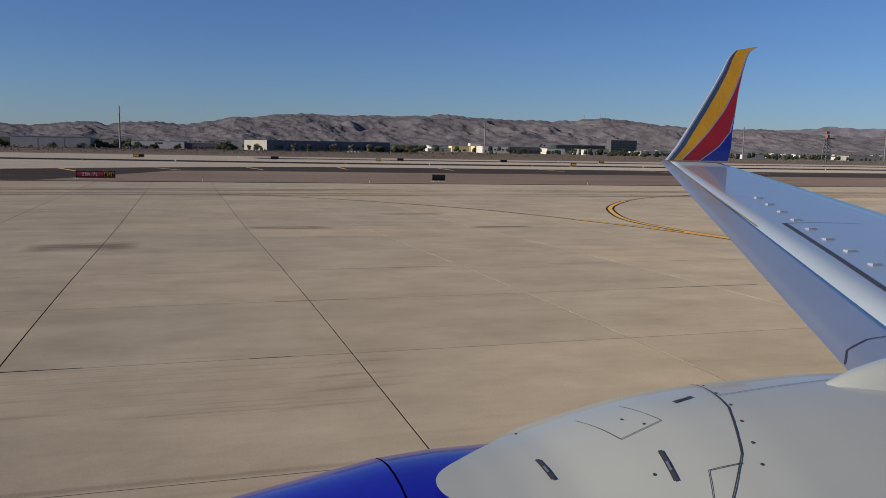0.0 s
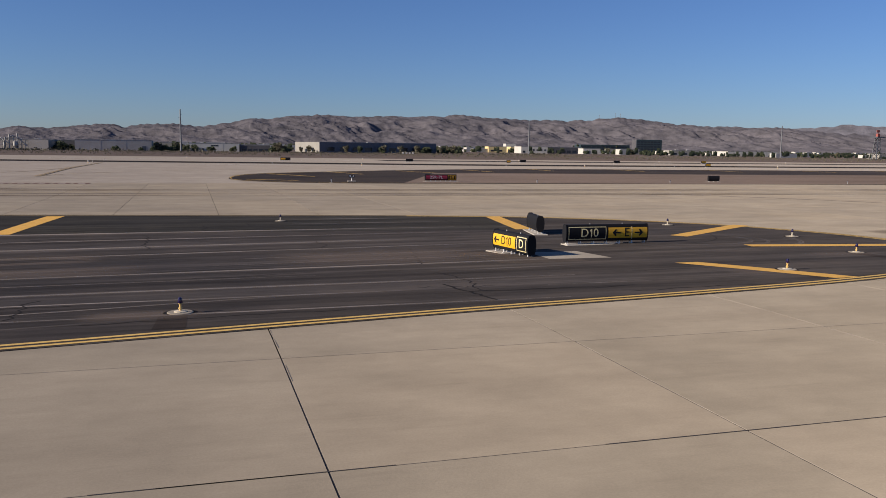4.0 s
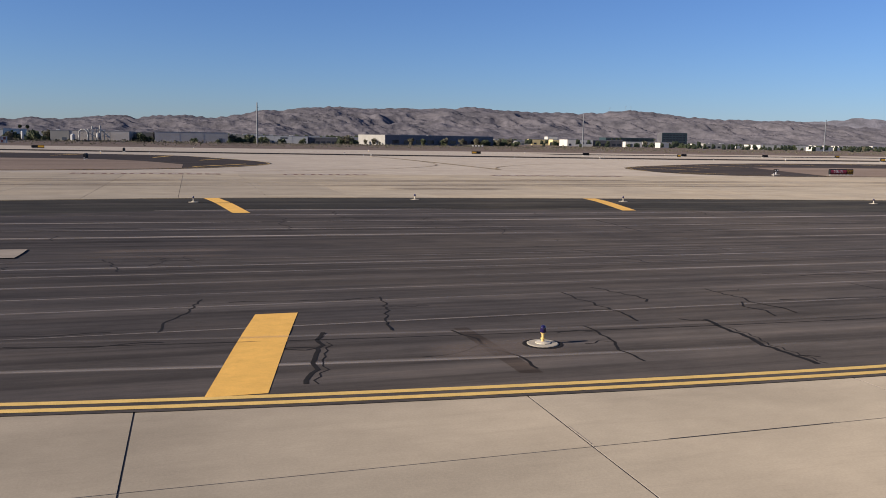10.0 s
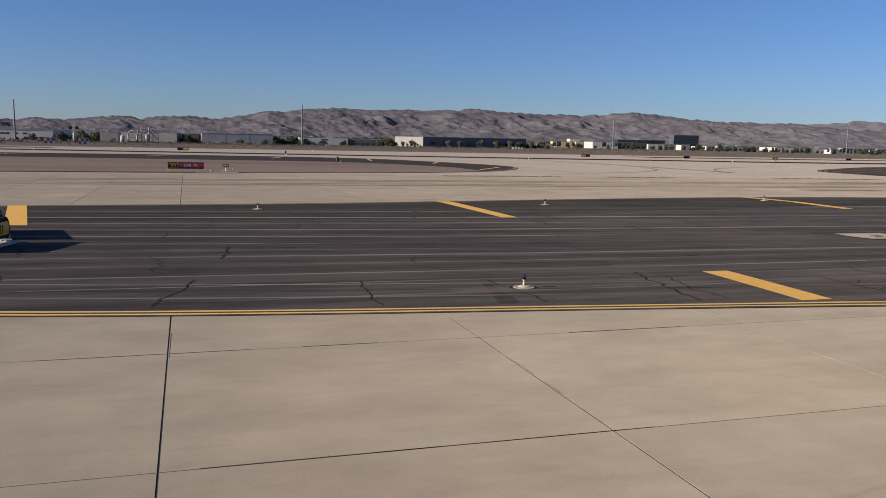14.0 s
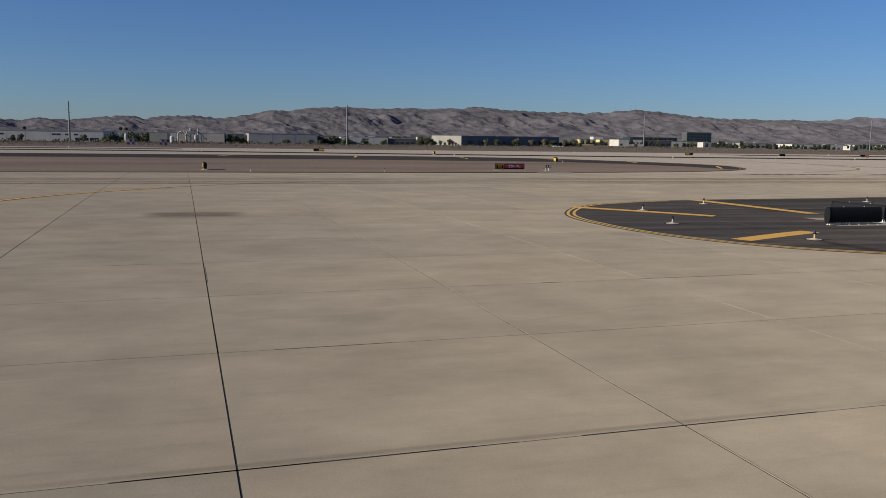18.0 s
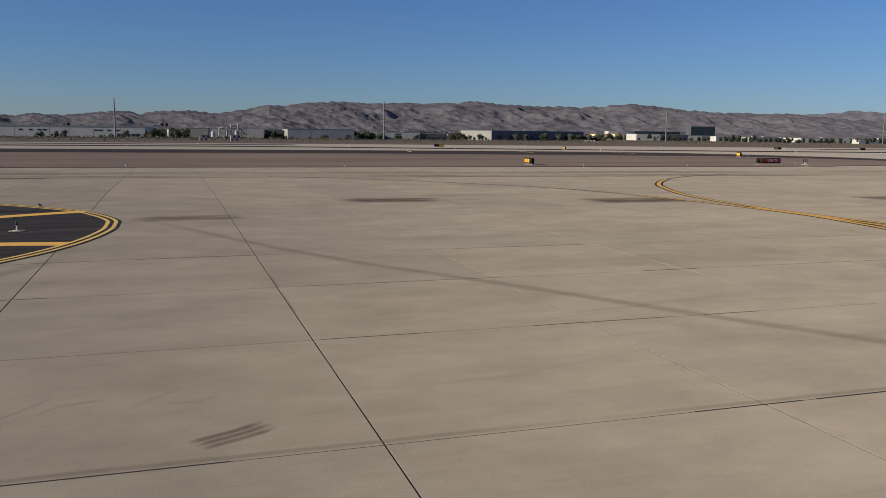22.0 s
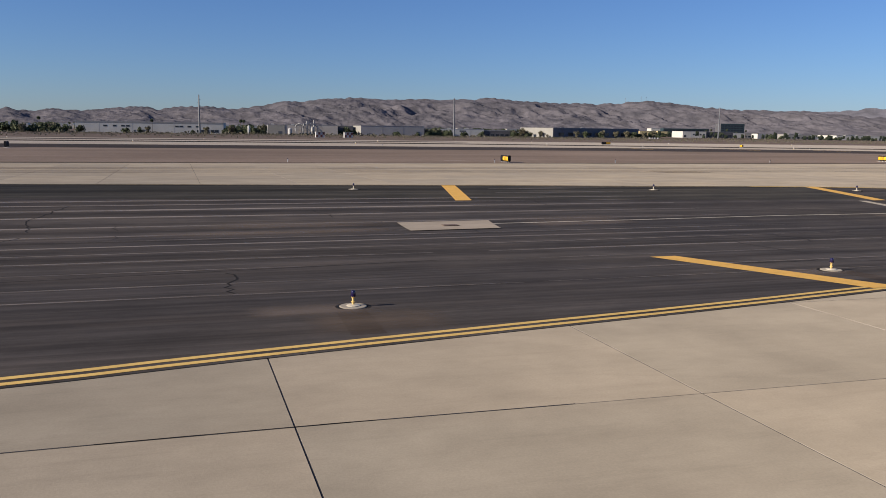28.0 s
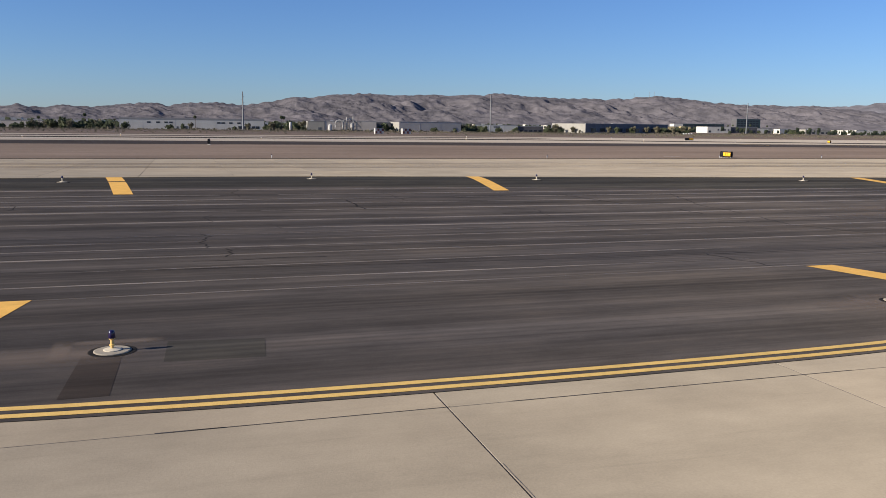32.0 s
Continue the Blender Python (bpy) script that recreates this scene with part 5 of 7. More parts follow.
def grass_tuft(x, y, h):
    t = thing("grass_tuft", "dry tuft of grass in a crack at the asphalt edge", "grass", "dry grass tufts", at=on_ground(x, y, 0, 0.012))
    b = Build()
    for _ in range(9):
        a, r = srng.uniform(0, 6.28), srng.uniform(0.01, 0.04)
        lean = srng.uniform(0.1, 0.5) * h
        b.rod((r * math.cos(a), r * math.sin(a), -0.02), (lean * math.cos(a), lean * math.sin(a), h * srng.uniform(0.7, 1.0)), 0.006, 0.002, 4)
    part("blades", b.mesh("blades", M_DRYLEAF), t)


for x, y, h in ((-262.19, 19.25, 0.14), (-261.72, 19.5, 0.24), (-261.5, 19.25, 0.28), (-261.4, 19.15, 0.18)):
    grass_tuft(x, y, h)
for pts, wd in (([(-266, 10.5), (-262.6, 10.3), (-258.7, 10.25), (-254, 10.15), (-250, 10.05)], 0.7), ([(-265, 10.25), (-260, 10.15), (-255, 10.0)], 0.3)):
    soft_ribbon("dirt_film", pts, wd, 0.0063, M_ARC, pave, "brown dirt along a joint", 0.5, (0, 0.7, 1, 1, 0), 1.0)


def marker_post():
    t = thing("edge_marker", "short pale taxiway edge marker on a small footing", "edge marker", "far edge markers")
    part("footing", Build().lathe([(0.22, -0.05), (0.22, 0.03)], 12).mesh("footing", M_PAD), t)
    part("post", Build().lathe([(0.04, 0.03), (0.04, 0.22), (0.07, 0.25), (0.07, 0.36), (0.03, 0.39)], 10).mesh("post", M_METAL), t)
    part("lens", Build().lathe([(0.05, 0.39), (0.05, 0.46), (0.02, 0.49)], 10).mesh("lens", M_BLUE), t)
    return t


POSTS = [(-209.3, 99), (-177.4, 99), (-161.6, 99), (-139.8, 101), (22.9, 99), (3.6, 99), (-250.9, 99), (-233.8, 99), (-311.55, 99), (-276.75, 99), (52, 99), (-341.25, 99), (-117, 143.5), (-137, 106.5), (-22.7, 99.5),
         (-60, 205), (-110, 205), (-20, 205), (40, 205), (-200, 205), (-240, 205), (-300, 205), (90, 205), (-150, 232), (-60, 232), (20, 232), (100, 232)]
first = marker_post()
first.matrix_basis = on_ground(*POSTS[0], 0, 0.0)
for x, y in POSTS[1:]:
    copy_thing(first, on_ground(x, y))

def guard_light(x, y):
    t = thing("guard_light", "twin runway guard light with black visors on a pale post", "runway light", "runway guard lights", at=on_ground(x, y, 0, 0.03))
    part("footing", Build().box(-0.5, 0.5, -0.3, 0.3, -0.08, 0.06, 0.02).mesh("footing", M_PAD), t)
    part("post", Build().rod((0, 0, 0.05), (0, 0, 0.55), 0.06).mesh("post", M_SIGNWHITE), t)
    for sx in (-0.2, 0.2):
        lamp = part("lamp", Build().box(sx - 0.16, sx + 0.16, -0.08, 0.1, 0.5, 0.82, 0.03).mesh("lamp", M_SIGNBLACK), t, "black lamp housing")
        part("lens", Build().rod((sx, -0.081, 0.66), (sx, -0.10, 0.66), 0.1, 0.1, 14).mesh("lens", M_SIGNWHITE), lamp, "pale round lens")


guard_light(-138.0, 103.4)
guard_light(-19.6, 103.0)
for a, b, c, d in (((-374, 127.0), (-368, 128.0), (-368, 129.4), (-374, 128.4)), ((-141.5, 98.4), (-136.8, 98.4), (-136.8, 99.6), (-141.5, 99.6)), ((-255.3, 105.2), (-252.5, 105.2), (-252.5, 106.2), (-255.3, 106.2))):
    quad_patch("concrete_strip", [a, b, c, d], 0.045, M_PAD, inf_l, "pale concrete strip in the dirt", 2)


def runway_light(x, y):
    t = thing("runway_light", "small pale runway edge light on a short stem", "runway light", "runway edge lights", at=on_ground(x, y, 0, -0.03))
    part("stem", Build().rod((0, 0, -0.03), (0, 0, 0.35), 0.05).mesh("stem", M_STEM), t)
    part("head", Build().lathe([(0.10, 0.35), (0.14, 0.4), (0.12, 0.55), (0.05, 0.62)], 10).mesh("head", M_SIGNWHITE, True), t)


for k in range(14):
    runway_light(-420 + 60 * k, 196 if -90 < -420 + 60 * k < 60 else 238 if k < 5 else 200)
    runway_light(-400 + 60 * k, 296)

# ============ drain inlets in the dip ============


def drain(corners):
    t = thing("drain_inlet", "pale concrete drain apron with a rusty grate in the asphalt", "drain", "drain inlets", "structure")
    quad_patch("apron", corners, 0.05, M_DRAIN, t, "pale concrete apron", 3)
    c = [Vector(p) for p in corners]
    mid = sum(c, Vector((0, 0))) / 4
    inner = [mid + (p - mid) * 0.16 for p in c]
    quad_patch("grate", inner, 0.056, M_GRATE, t, "rusty iron grate", 2)
    for k in range(7):
        a = inner[0].lerp(inner[1], (k + 0.5) / 7)
        b = inner[3].lerp(inner[2], (k + 0.5) / 7)
        z = gz(a.x, a.y) + 0.056
        part("grate_bar", Build().box(min(a.x, b.x) - 0.03, max(a.x, b.x) + 0.03, min(a.y, b.y), max(a.y, b.y), z, z + 0.03).mesh("grate_bar", M_GRATE), t)


drain([(-55.7, 33.5), (-52.5, 33.5), (-52.3, 36.1), (-55.5, 36.1)])
drain([(-51.9, 33.5), (-48.9, 33.5), (-48.8, 36.1), (-51.8, 36.1)])
drain([(-110.0, 32.9), (-107.0, 32.9), (-107.0, 35.5), (-110.0, 35.5)])
drain([(-279.95, 33.3), (-275.85, 33.5), (-275.45, 36.1), (-279.85, 36.0)])

# ============ mountains on the horizon ============
SKY_X = [-2600, -2000, -1600, -1265, -1175, -1058, -941, -848, -762, -643, -478, -370, -285, -135, -8, 74, 194, 240, 275, 330, 374, 464, 540, 629, 794, 974, 1154, 1300, 1389, 1516, 1697, 1878, 2029, 2120, 2204, 2332, 2424, 2607, 2851, 3033, 3156, 3300, 3500]
SKY_Z = [70, 62, 75, 66, 79, 62, 78, 70, 68, 83, 96, 82, 92, 101, 88, 98, 113, 128, 136, 131, 126, 147, 150, 156, 151, 152, 153, 158, 166, 152, 147, 143, 149, 159, 168, 153, 141, 127, 121, 125, 112, 100, 92]


def spurs(x, y, seed):
    """Sharp crests that run down towards the plain at a slant, with finer gullies between."""
    bend = 170 * noise.noise(Vector((x / 900, y / 900, seed + 0.3)))
    xs = x + 0.55 * (y - 4500) + bend
    s = 0.0
    for size, a in ((470, 0.85), (215, 0.8), (105, 0.58), (52, 0.38), (27, 0.2)):
        s += a * (1 - 2 * abs(noise.noise(Vector((xs / size + seed, y / (size * 1.7), 3.7 + size)))))
    return s


def range_of_hills(name, label, xs, depth0, depth1, skyline, mat, rough, seed, near_by=5429.0):
    """A heightfield whose back row follows the skyline and whose front falls to the plain in spurs."""
    nd = 84
    vs, fs = [], []
    for j in range(nd + 1):
        v = j / nd
        d = depth0 + (depth1 - depth0) * v
        q = min(1.0, v / 0.86)
        for x0 in xs:
            x = x0 * d / depth1
            y = d - 0.29 * x
            n = spurs(x, y, seed)
            top = skyline(x0)
            rise = q ** 1.1 if v < 0.86 else 1.0 - (v - 0.86) * 0.8
            z = top * rise + 3.0 + (n - 1.6) * rough * 62 * min(1.0, top / 135) * q ** 0.6 * (1.04 - q ** 2.5)
            z += (4 - 11 * abs(noise.noise(Vector((x0 / 60, 0.5, 9.1)))) + 5 * noise.noise(Vector((x0 / 24, 1.5, 4.1)))) * max(0.0, q - 0.9) * 10 * (0.4 + 0.6 * rough)
            if q < 0.97:
                z = min(z, (0.9 + 0.1 * q) * top * d / depth1)
            k = min(1.0, near_by / (4790 + 0.355 * x0))
            vs.append((x * k, y * k, (max(-4.0, z) - (6 if j == 0 else 0)) * k))
    w = len(xs)
    for j in range(nd):
        for i in range(w - 1):
            a = j * w + i
            fs.append((a, a + 1, a + w + 1, a + w))
    ob = part(name, mesh_of(name, vs, fs, mat, True))
    return tagged(ob, label, "mountain range", kind="structure")


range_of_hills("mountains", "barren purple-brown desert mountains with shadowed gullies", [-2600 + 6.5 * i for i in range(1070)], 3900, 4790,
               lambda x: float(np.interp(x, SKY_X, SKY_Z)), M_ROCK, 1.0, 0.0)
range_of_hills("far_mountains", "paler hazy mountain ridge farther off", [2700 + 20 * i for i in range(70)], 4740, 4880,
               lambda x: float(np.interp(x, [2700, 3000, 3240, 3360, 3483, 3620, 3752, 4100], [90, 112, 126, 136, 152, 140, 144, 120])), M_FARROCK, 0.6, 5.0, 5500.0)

# ============ buildings along the far road ============


def building(name, label, x, y, width, depth, height, wall, side=None, windows=(), doors=(), bays=(), parapet=0.5, wmat=None, units=(), cap=0.55, turn=-5):
    """A flat-roofed building; its long face looks to -y."""
    z = gz(x, y)
    t = thing(name, label, "building", "far buildings", at=pose(x, y, z, 0, 0, turn))
    h = height
    th = 0.4
    walls = (("wall_front", (0, width, 0, th)), ("wall_back", (0, width, depth - th, depth)))
    for nm, (a, b, c, d) in walls:
        part("wall", Build().box(a, b, c, d, -0.5, h).mesh("wall", wall), t)
    for a in (0.002, width - th - 0.002):
        part("wall", Build().box(a, a + th, th, depth - th, -0.5, h).mesh("wall", side or wall), t)
    part("roof", Build().box(th, width - th, th, depth - th, h - parapet - 0.3, h - parapet).mesh("roof", M_ROOF), t, "flat grey roof")
    part("parapet_cap", Build().box(-0.12, width + 0.12, -0.12, th + 0.1, h + 0.3 - cap, h + 0.3, 0.04).mesh("parapet_cap", M_ROOFEDGE), t)
    for k in bays:
        xx = width * k
        part("pilaster", Build().box(xx - 0.25, xx + 0.25, -0.05, 0.0, -0.4, h - 0.3).mesh("pilaster", wall), t)
    for wx, wz, ww, wh in windows:
        win = part("window", Build().box(wx - 0.1, wx + ww + 0.1, -0.08, 0.0, wz - 0.1, wz + wh + 0.1).mesh("window", M_SIGNGREY), t, "dark framed window")
        part("pane", Build().box(wx, wx + ww, -0.11, -0.08, wz, wz + wh).mesh("pane", wmat or M_GLASS), win)
    for dx, dw, dh in doors:
        part("door", Build().box(dx, dx + dw, -0.10, 0.0, -0.3, dh).mesh("door", M_SIGNGREY), t, "dark loading door")
    for ux, uy, uw, uh in units:
        part("roof_unit", Build().box(ux, ux + uw, uy, uy + uw * 0.8, h - parapet, h - parapet + uh, 0.1).mesh("roof_unit", M_WALLPALE), t, "rooftop air unit")
    return t


# part of the front's shade is in its dark wall colour
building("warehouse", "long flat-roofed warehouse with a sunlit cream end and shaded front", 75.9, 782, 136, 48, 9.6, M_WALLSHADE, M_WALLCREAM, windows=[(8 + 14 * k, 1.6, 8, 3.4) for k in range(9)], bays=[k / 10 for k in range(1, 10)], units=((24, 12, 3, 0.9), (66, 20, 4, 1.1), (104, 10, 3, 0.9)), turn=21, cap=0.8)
building("warehouse", "long grey block warehouse with a plain wall and a sunlit end", -129.6, 748, 59.5, 36, 8.8, M_WALLGREY, M_WALLCREAM, doors=((52, 3, 4),), units=((18, 14, 3, 0.9), (44, 16, 3, 0.8)), bays=(0.33, 0.66), cap=0.3, turn=0)
building("office", "low pale office with a stepped roof", -41, 793, 45, 30, 7.0, M_WALLPALE, windows=[(20 + 2.2 * k, 4.6, 1.9, 1.0) for k in range(3)], doors=((12, 2, 2.6),), bays=(0.32, 0.68), units=((10, 8, 3, 1.5), (28, 10, 4, 1.3)), cap=0.35)
building("shelter", "low dark carport with pale roof edge", 4.3, 790, 27, 18, 6.2, M_WALLDARK, windows=[(2 + 5 * k, 0.6, 3.4, 2.0) for k in range(5)], cap=0.9)
building("plant_hall", "grey industrial hall behind silver ductwork", -196.6, 756, 46.8, 40, 8.6, M_WALLGREY, M_WALLCREAM, units=((6, 12, 3, 1.2), (34, 8, 4, 1.0)), bays=(0.3, 0.62), cap=0.3)
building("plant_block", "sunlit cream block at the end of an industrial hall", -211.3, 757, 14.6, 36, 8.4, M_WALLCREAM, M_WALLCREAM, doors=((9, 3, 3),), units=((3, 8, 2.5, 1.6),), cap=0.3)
DC = 122.3
building("distribution_centre", "long pale distribution centre with dark roof edge and strip windows", -370.4, 780, DC, 70, 9.4, M_WALLPALE, M_WALLWHITE,
         windows=[(DC * k - 1.3, 5.2, 2.8, 1.2) for k in (0.196, 0.259, 0.314, 0.347, 0.678, 0.708, 0.762, 0.819)] + [(DC * k, 0.9, 3.0, 2.2) for k in (0.815, 0.845, 0.875, 0.91, 0.94)],
         doors=((DC * 0.445, 2, 2.8), (DC * 0.385, 1.6, 2.4)), bays=(0.155, 0.376, 0.657, 0.837), cap=1.5)
building("office_block", "dark glass office block of several storeys", 893, 1640, 60, 24, 31.4, M_WALLTEAL, M_WALLDARK, windows=[(2 + 7.8 * i, 4.0 + 5.2 * j, 6.6, 3.2) for i in range(7) for j in range(5)], parapet=0.3)
building("office_block", "long dark office building with glazed bands", 815, 1752, 119, 40, 19.4, M_WALLTEAL, windows=[(3 + 11.6 * i, 3.0 + 5.2 * j, 10, 2.6) for i in range(10) for j in range(3)])
building("store", "white low commercial building with small dark windows", 355, 975, 34.5, 30, 8.3, M_WALLWHITE, windows=[(15 + 5 * k, 3.4, 2.2, 1.6) for k in range(4)] + [(2, 0.8, 3, 2.4)], bays=(0.36, 0.7), cap=0.3)
building("store", "low commercial building with dark open bays", 390, 973, 40, 26, 8.0, M_WALLDARK, windows=[(3 + 7.4 * k, 1.0, 5, 3.0) for k in range(5)], bays=(0.2, 0.4, 0.6, 0.8), cap=0.6)
building("store", "low cream commercial wall among trees", 327, 1075, 27, 20, 4.6, M_WALLCREAM, doors=((6, 3, 3),), cap=0.3)
building("store", "small yellow-walled commercial building", 346, 1070, 24.5, 20, 7.8, M_WALLYEL, windows=((3, 1.2, 4, 2.2), (15, 1.2, 4, 2.2)), cap=0.3)
building("store", "small yellow-walled commercial building", 380, 1075, 14.5, 20, 7.9, M_WALLYEL, windows=((4, 1.2, 4, 2.2),), cap=0.3)
building("store", "tall white block with a reddish band behind yellow shops", 381, 1096, 14.5, 14, 12.0, M_WALLWHITE, windows=((2, 6.2, 10, 1.6),), cap=0.3)
building("store", "white shed with a grey roof", 462, 1020, 24, 24, 6.8, M_WALLWHITE, doors=((6, 4, 4),), bays=(0.33, 0.66), cap=0.3)
building("store", "small pale block between sheds", 489, 1100, 10, 14, 7.8, M_WALLWHITE, cap=0.3)
building("store", "long low cream shop front among trees", 622, 1250, 53, 20, 8.6, M_WALLCREAM, windows=[(2 + 8.5 * k, 1.2, 5.4, 2.6) for k in range(6)], cap=0.3)
building("warehouse", "long white warehouse in the sun", 810, 1195, 98, 50, 9.0, M_WALLWHITE, M_WALLWHITE, doors=((76, 4, 4), (86, 4, 4)), bays=[k / 7 for k in range(1, 7)], cap=0.3)
building("store", "cream commercial building among trees", 709, 1202, 48, 24, 8.6, M_WALLCREAM, windows=[(4 + 9 * k, 1.6, 5, 2.6) for k in range(5)], units=((10, 6, 5, 1.6), (30, 6, 6, 1.6)), cap=0.3)
building("store", "pale flat-roofed building beyond the field", 1028, 1100, 70, 30, 8.5, M_WALLCREAM, doors=((6, 4, 4), (20, 4, 4)), cap=0.3)
building("store", "small cream wall in the sun behind trees", -68, 790, 17, 20, 7.2, M_WALLCREAM, M_WALLCREAM, cap=0.3)
building("store", "dark low building between halls", -146, 772, 14, 20, 8.2, M_WALLDARK)
building("store", "low grey shed behind trees", -470, 820, 40, 20, 6.0, M_WALLGREY)


def silo(x, y):
    t = thing("silo", "small white cylindrical silo among trees", "silo", at=pose(x, y, gz(x, y)))
    part("shell", Build().lathe([(1.15, -0.4), (1.15, 6.8), (0.4, 7.5)], 16).mesh("shell", M_WALLPALE, True), t)
    part("ladder", Build().rod((-0.25, -1.25, -0.3), (-0.25, -1.25, 7.0), 0.05, 0.05, 5).rod((0.25, -1.25, -0.3), (0.25, -1.25, 7.0), 0.05, 0.05, 5).mesh("ladder", M_METAL), t)


silo(-229, 740)


def ductwork(x, y):
    t = thing("ductwork", "silver industrial ducts and stacks in a steel frame beside a hall", "industrial plant", at=pose(x, y, gz(x, y)))
    for k, h in enumerate((9.5, 12.0, 10.0, 12.6, 8.6)):
        part("stack", Build().rod((3.0 * k, 0, -0.4), (3.0 * k, 0, h), 0.4 + 0.18 * (k % 2), None, 12).mesh("stack", M_DUCT), t)
        part("stack_cap", Build().lathe([(0.75, h - 0.1), (0.75, h + 0.2), (0.4, h + 0.4)], 12, (3.0 * k, 0, 0)).mesh("stack_cap", M_DUCT), t)
    # the great bent duct
    arc = [(-4.0 + 3.4 * math.cos(a), -1.2, 6.2 + 3.4 * math.sin(a)) for a in (math.pi * i / 10 for i in range(11))]
    arc = [(-0.6, -1.2, -0.3)] + arc + [(-7.4, -1.2, -0.3)]
    b = Build()
    for p, q in zip(arc, arc[1:]):
        b.rod(p, q, 0.6, None, 10)
    part("bent_duct", b.mesh("bent_duct", M_DUCT, True), t, "silver bent duct")
    for a, c in (((0, 0, 9), (6, 0, 11)), ((6, 0, 11), (12, 0, 8)), ((9, 0, 10), (16, 0, 3)), ((0.4, -1.4, 6.5), (9.5, -1.4, 1.0))):
        part("duct", Build().rod(a, c, 0.45, 0.45, 10).mesh("duct", M_DUCT), t)
    for k in range(5):
        xx = -8.5 + 6.2 * k
        part("frame_post", Build().rod((xx, 1.4, -0.4), (xx, 1.4, 8.0), 0.16).mesh("frame_post", M_POLE), t)
        if k < 4:
            part("frame_beam", Build().rod((xx, 1.4, 8.0), (xx + 6.2, 1.4, 8.0), 0.14).rod((xx, 1.4, 4.2), (xx + 6.2, 1.4, 4.2), 0.14).rod((xx, 1.4, 4.2), (xx + 6.2, 1.4, 8.0), 0.10).mesh("frame_beam", M_POLE), t)
    part("platform", Build().box(-9, 17, -2, 2.4, -0.4, 1.0).mesh("platform", M_DARKMETAL), t)
    part("tank", Build().lathe([(1.8, -0.4), (1.8, 5), (0.6, 6)], 14, (-12, 0, 0)).mesh("tank", M_WALLPALE), t)
    part("hopper", Build().lathe([(0.3, 1.0), (1.6, 3.2), (1.6, 6.4), (0.8, 7.2)], 12, (7.5, -1.6, 0)).mesh("hopper", M_DUCT), t)


ductwork(-181, 748)


def utility_pole(x, y, h):
    t = thing("utility_pole", "tall slim steel power pole above the buildings", "utility pole", "power poles", at=pose(x, y, gz(x, y)))
    part("shaft", Build().rod((0, 0, -0.5), (0, 0, h), 0.78, 0.46, 10).mesh("shaft", M_POLE), t)
    for z, s in ((h * 0.72, 1), (h * 0.80, -1), (h * 0.88, 1)):
        part("cross_arm", Build().rod((0, 0, z), (s * 1.6, 0, z + 0.5), 0.12, 0.08, 6).mesh("cross_arm", M_POLE), t)
    part("cap", Build().lathe([(0.4, h), (0.4, h + 0.3), (0.1, h + 0.5)], 8).mesh("cap", M_POLE), t)


for x, y, top in ((-46.4, 733, 31), (302.9, 825, 31.7), (-270, 726.5, 28.2), (641, 853, 33.3), (860, 860, 31)):
    utility_pole(x, y, top - gz(x, y))


def lattice_tower(x, y, h):
    t = thing("radar_tower", "orange and white lattice tower with a platform", "tower", at=pose(x, y, gz(x, y)))
    for sx in (-1, 1):
        for sy in (-1, 1):
            part("leg", Build().rod((sx * 2.6, sy * 2.6, -0.4), (sx * 1.3, sy * 1.3, h * 0.74), 0.34, 0.26, 6).mesh("leg", M_SIGNGREY), t)
    for k in range(6):
        z0, z1 = h * 0.74 * k / 6, h * 0.74 * (k + 1) / 6
        w0, w1 = 2.6 - 1.3 * k / 6, 2.6 - 1.3 * (k + 1) / 6
        for sy in (-1, 1):
            part("brace", Build().rod((-w0, sy * w0, z0), (w1, sy * w1, z1), 0.18, 0.18, 5).mesh("brace", M_SIGNGREY), t)
            part("brace", Build().rod((w0, sy * w0, z0), (-w1, sy * w1, z1), 0.18, 0.18, 5).mesh("brace", M_SIGNGREY), t)
    part("platform", Build().box(-4, 4, -4, 4, h * 0.74, h * 0.78).mesh("platform", M_SIGNGREY), t)
    part("cabin", Build().box(-1.1, 1.1, -1.1, 1.1, h * 0.78, h * 0.88, 0.1).mesh("cabin", M_ORANGE), t, "orange cabin")
    part("antenna", Build().box(-1.4, 1.4, -0.3, 0.3, h * 0.92, h, 0.1).rod((0, 0, h * 0.88), (0, 0, h * 0.93), 0.3).mesh("antenna", M_ORANGE), t, "orange antenna")


lattice_tower(503, 562, 24.5)


def radio_mast(x, y, z, h):
    t = thing("radio_mast", "thin guyed radio mast on the mountain crest", "mast", "radio masts", at=pose(x, y, z))
    part("shaft", Build().rod((0, 0, -14), (0, 0, h), 0.9, 0.5, 6).mesh("shaft", M_POLE), t)
    part("antenna_ring", Build().lathe([(1.6, h * 0.7), (1.6, h * 0.7 + 3), (0.5, h * 0.7 + 3.2)], 8).mesh("antenna_ring", M_POLE), t)


for x, z in ((2164, 168), (2264, 180), (2296, 178)):
    radio_mast(x, 4300, z, 24)


def checker_hut(x, y):
    t = thing("checker_hut", "red and white checkered equipment hut in the dirt field", "equipment hut", "checkered huts", at=pose(x, y, gz(x, y)))
    part("body", Build().box(0, 5, 0, 3, -0.4, 3.0, 0.05).mesh("body", M_WALLPALE), t)
    for i in range(4):
        for j in range(2):
            if (i + j) % 2 == 0:
                part("red_panel", Build().box(0.02 + 1.25 * i, 1.23 + 1.25 * i, -0.03, 0.0, 0.1 + 1.4 * j, 1.45 + 1.4 * j).mesh("red_panel", M_HUTRED), t, "red painted square")
    part("roof", Build().box(-0.2, 5.2, -0.2, 3.2, 3.0, 3.15).mesh("roof", M_ROOF), t)


checker_hut(-213, 479)
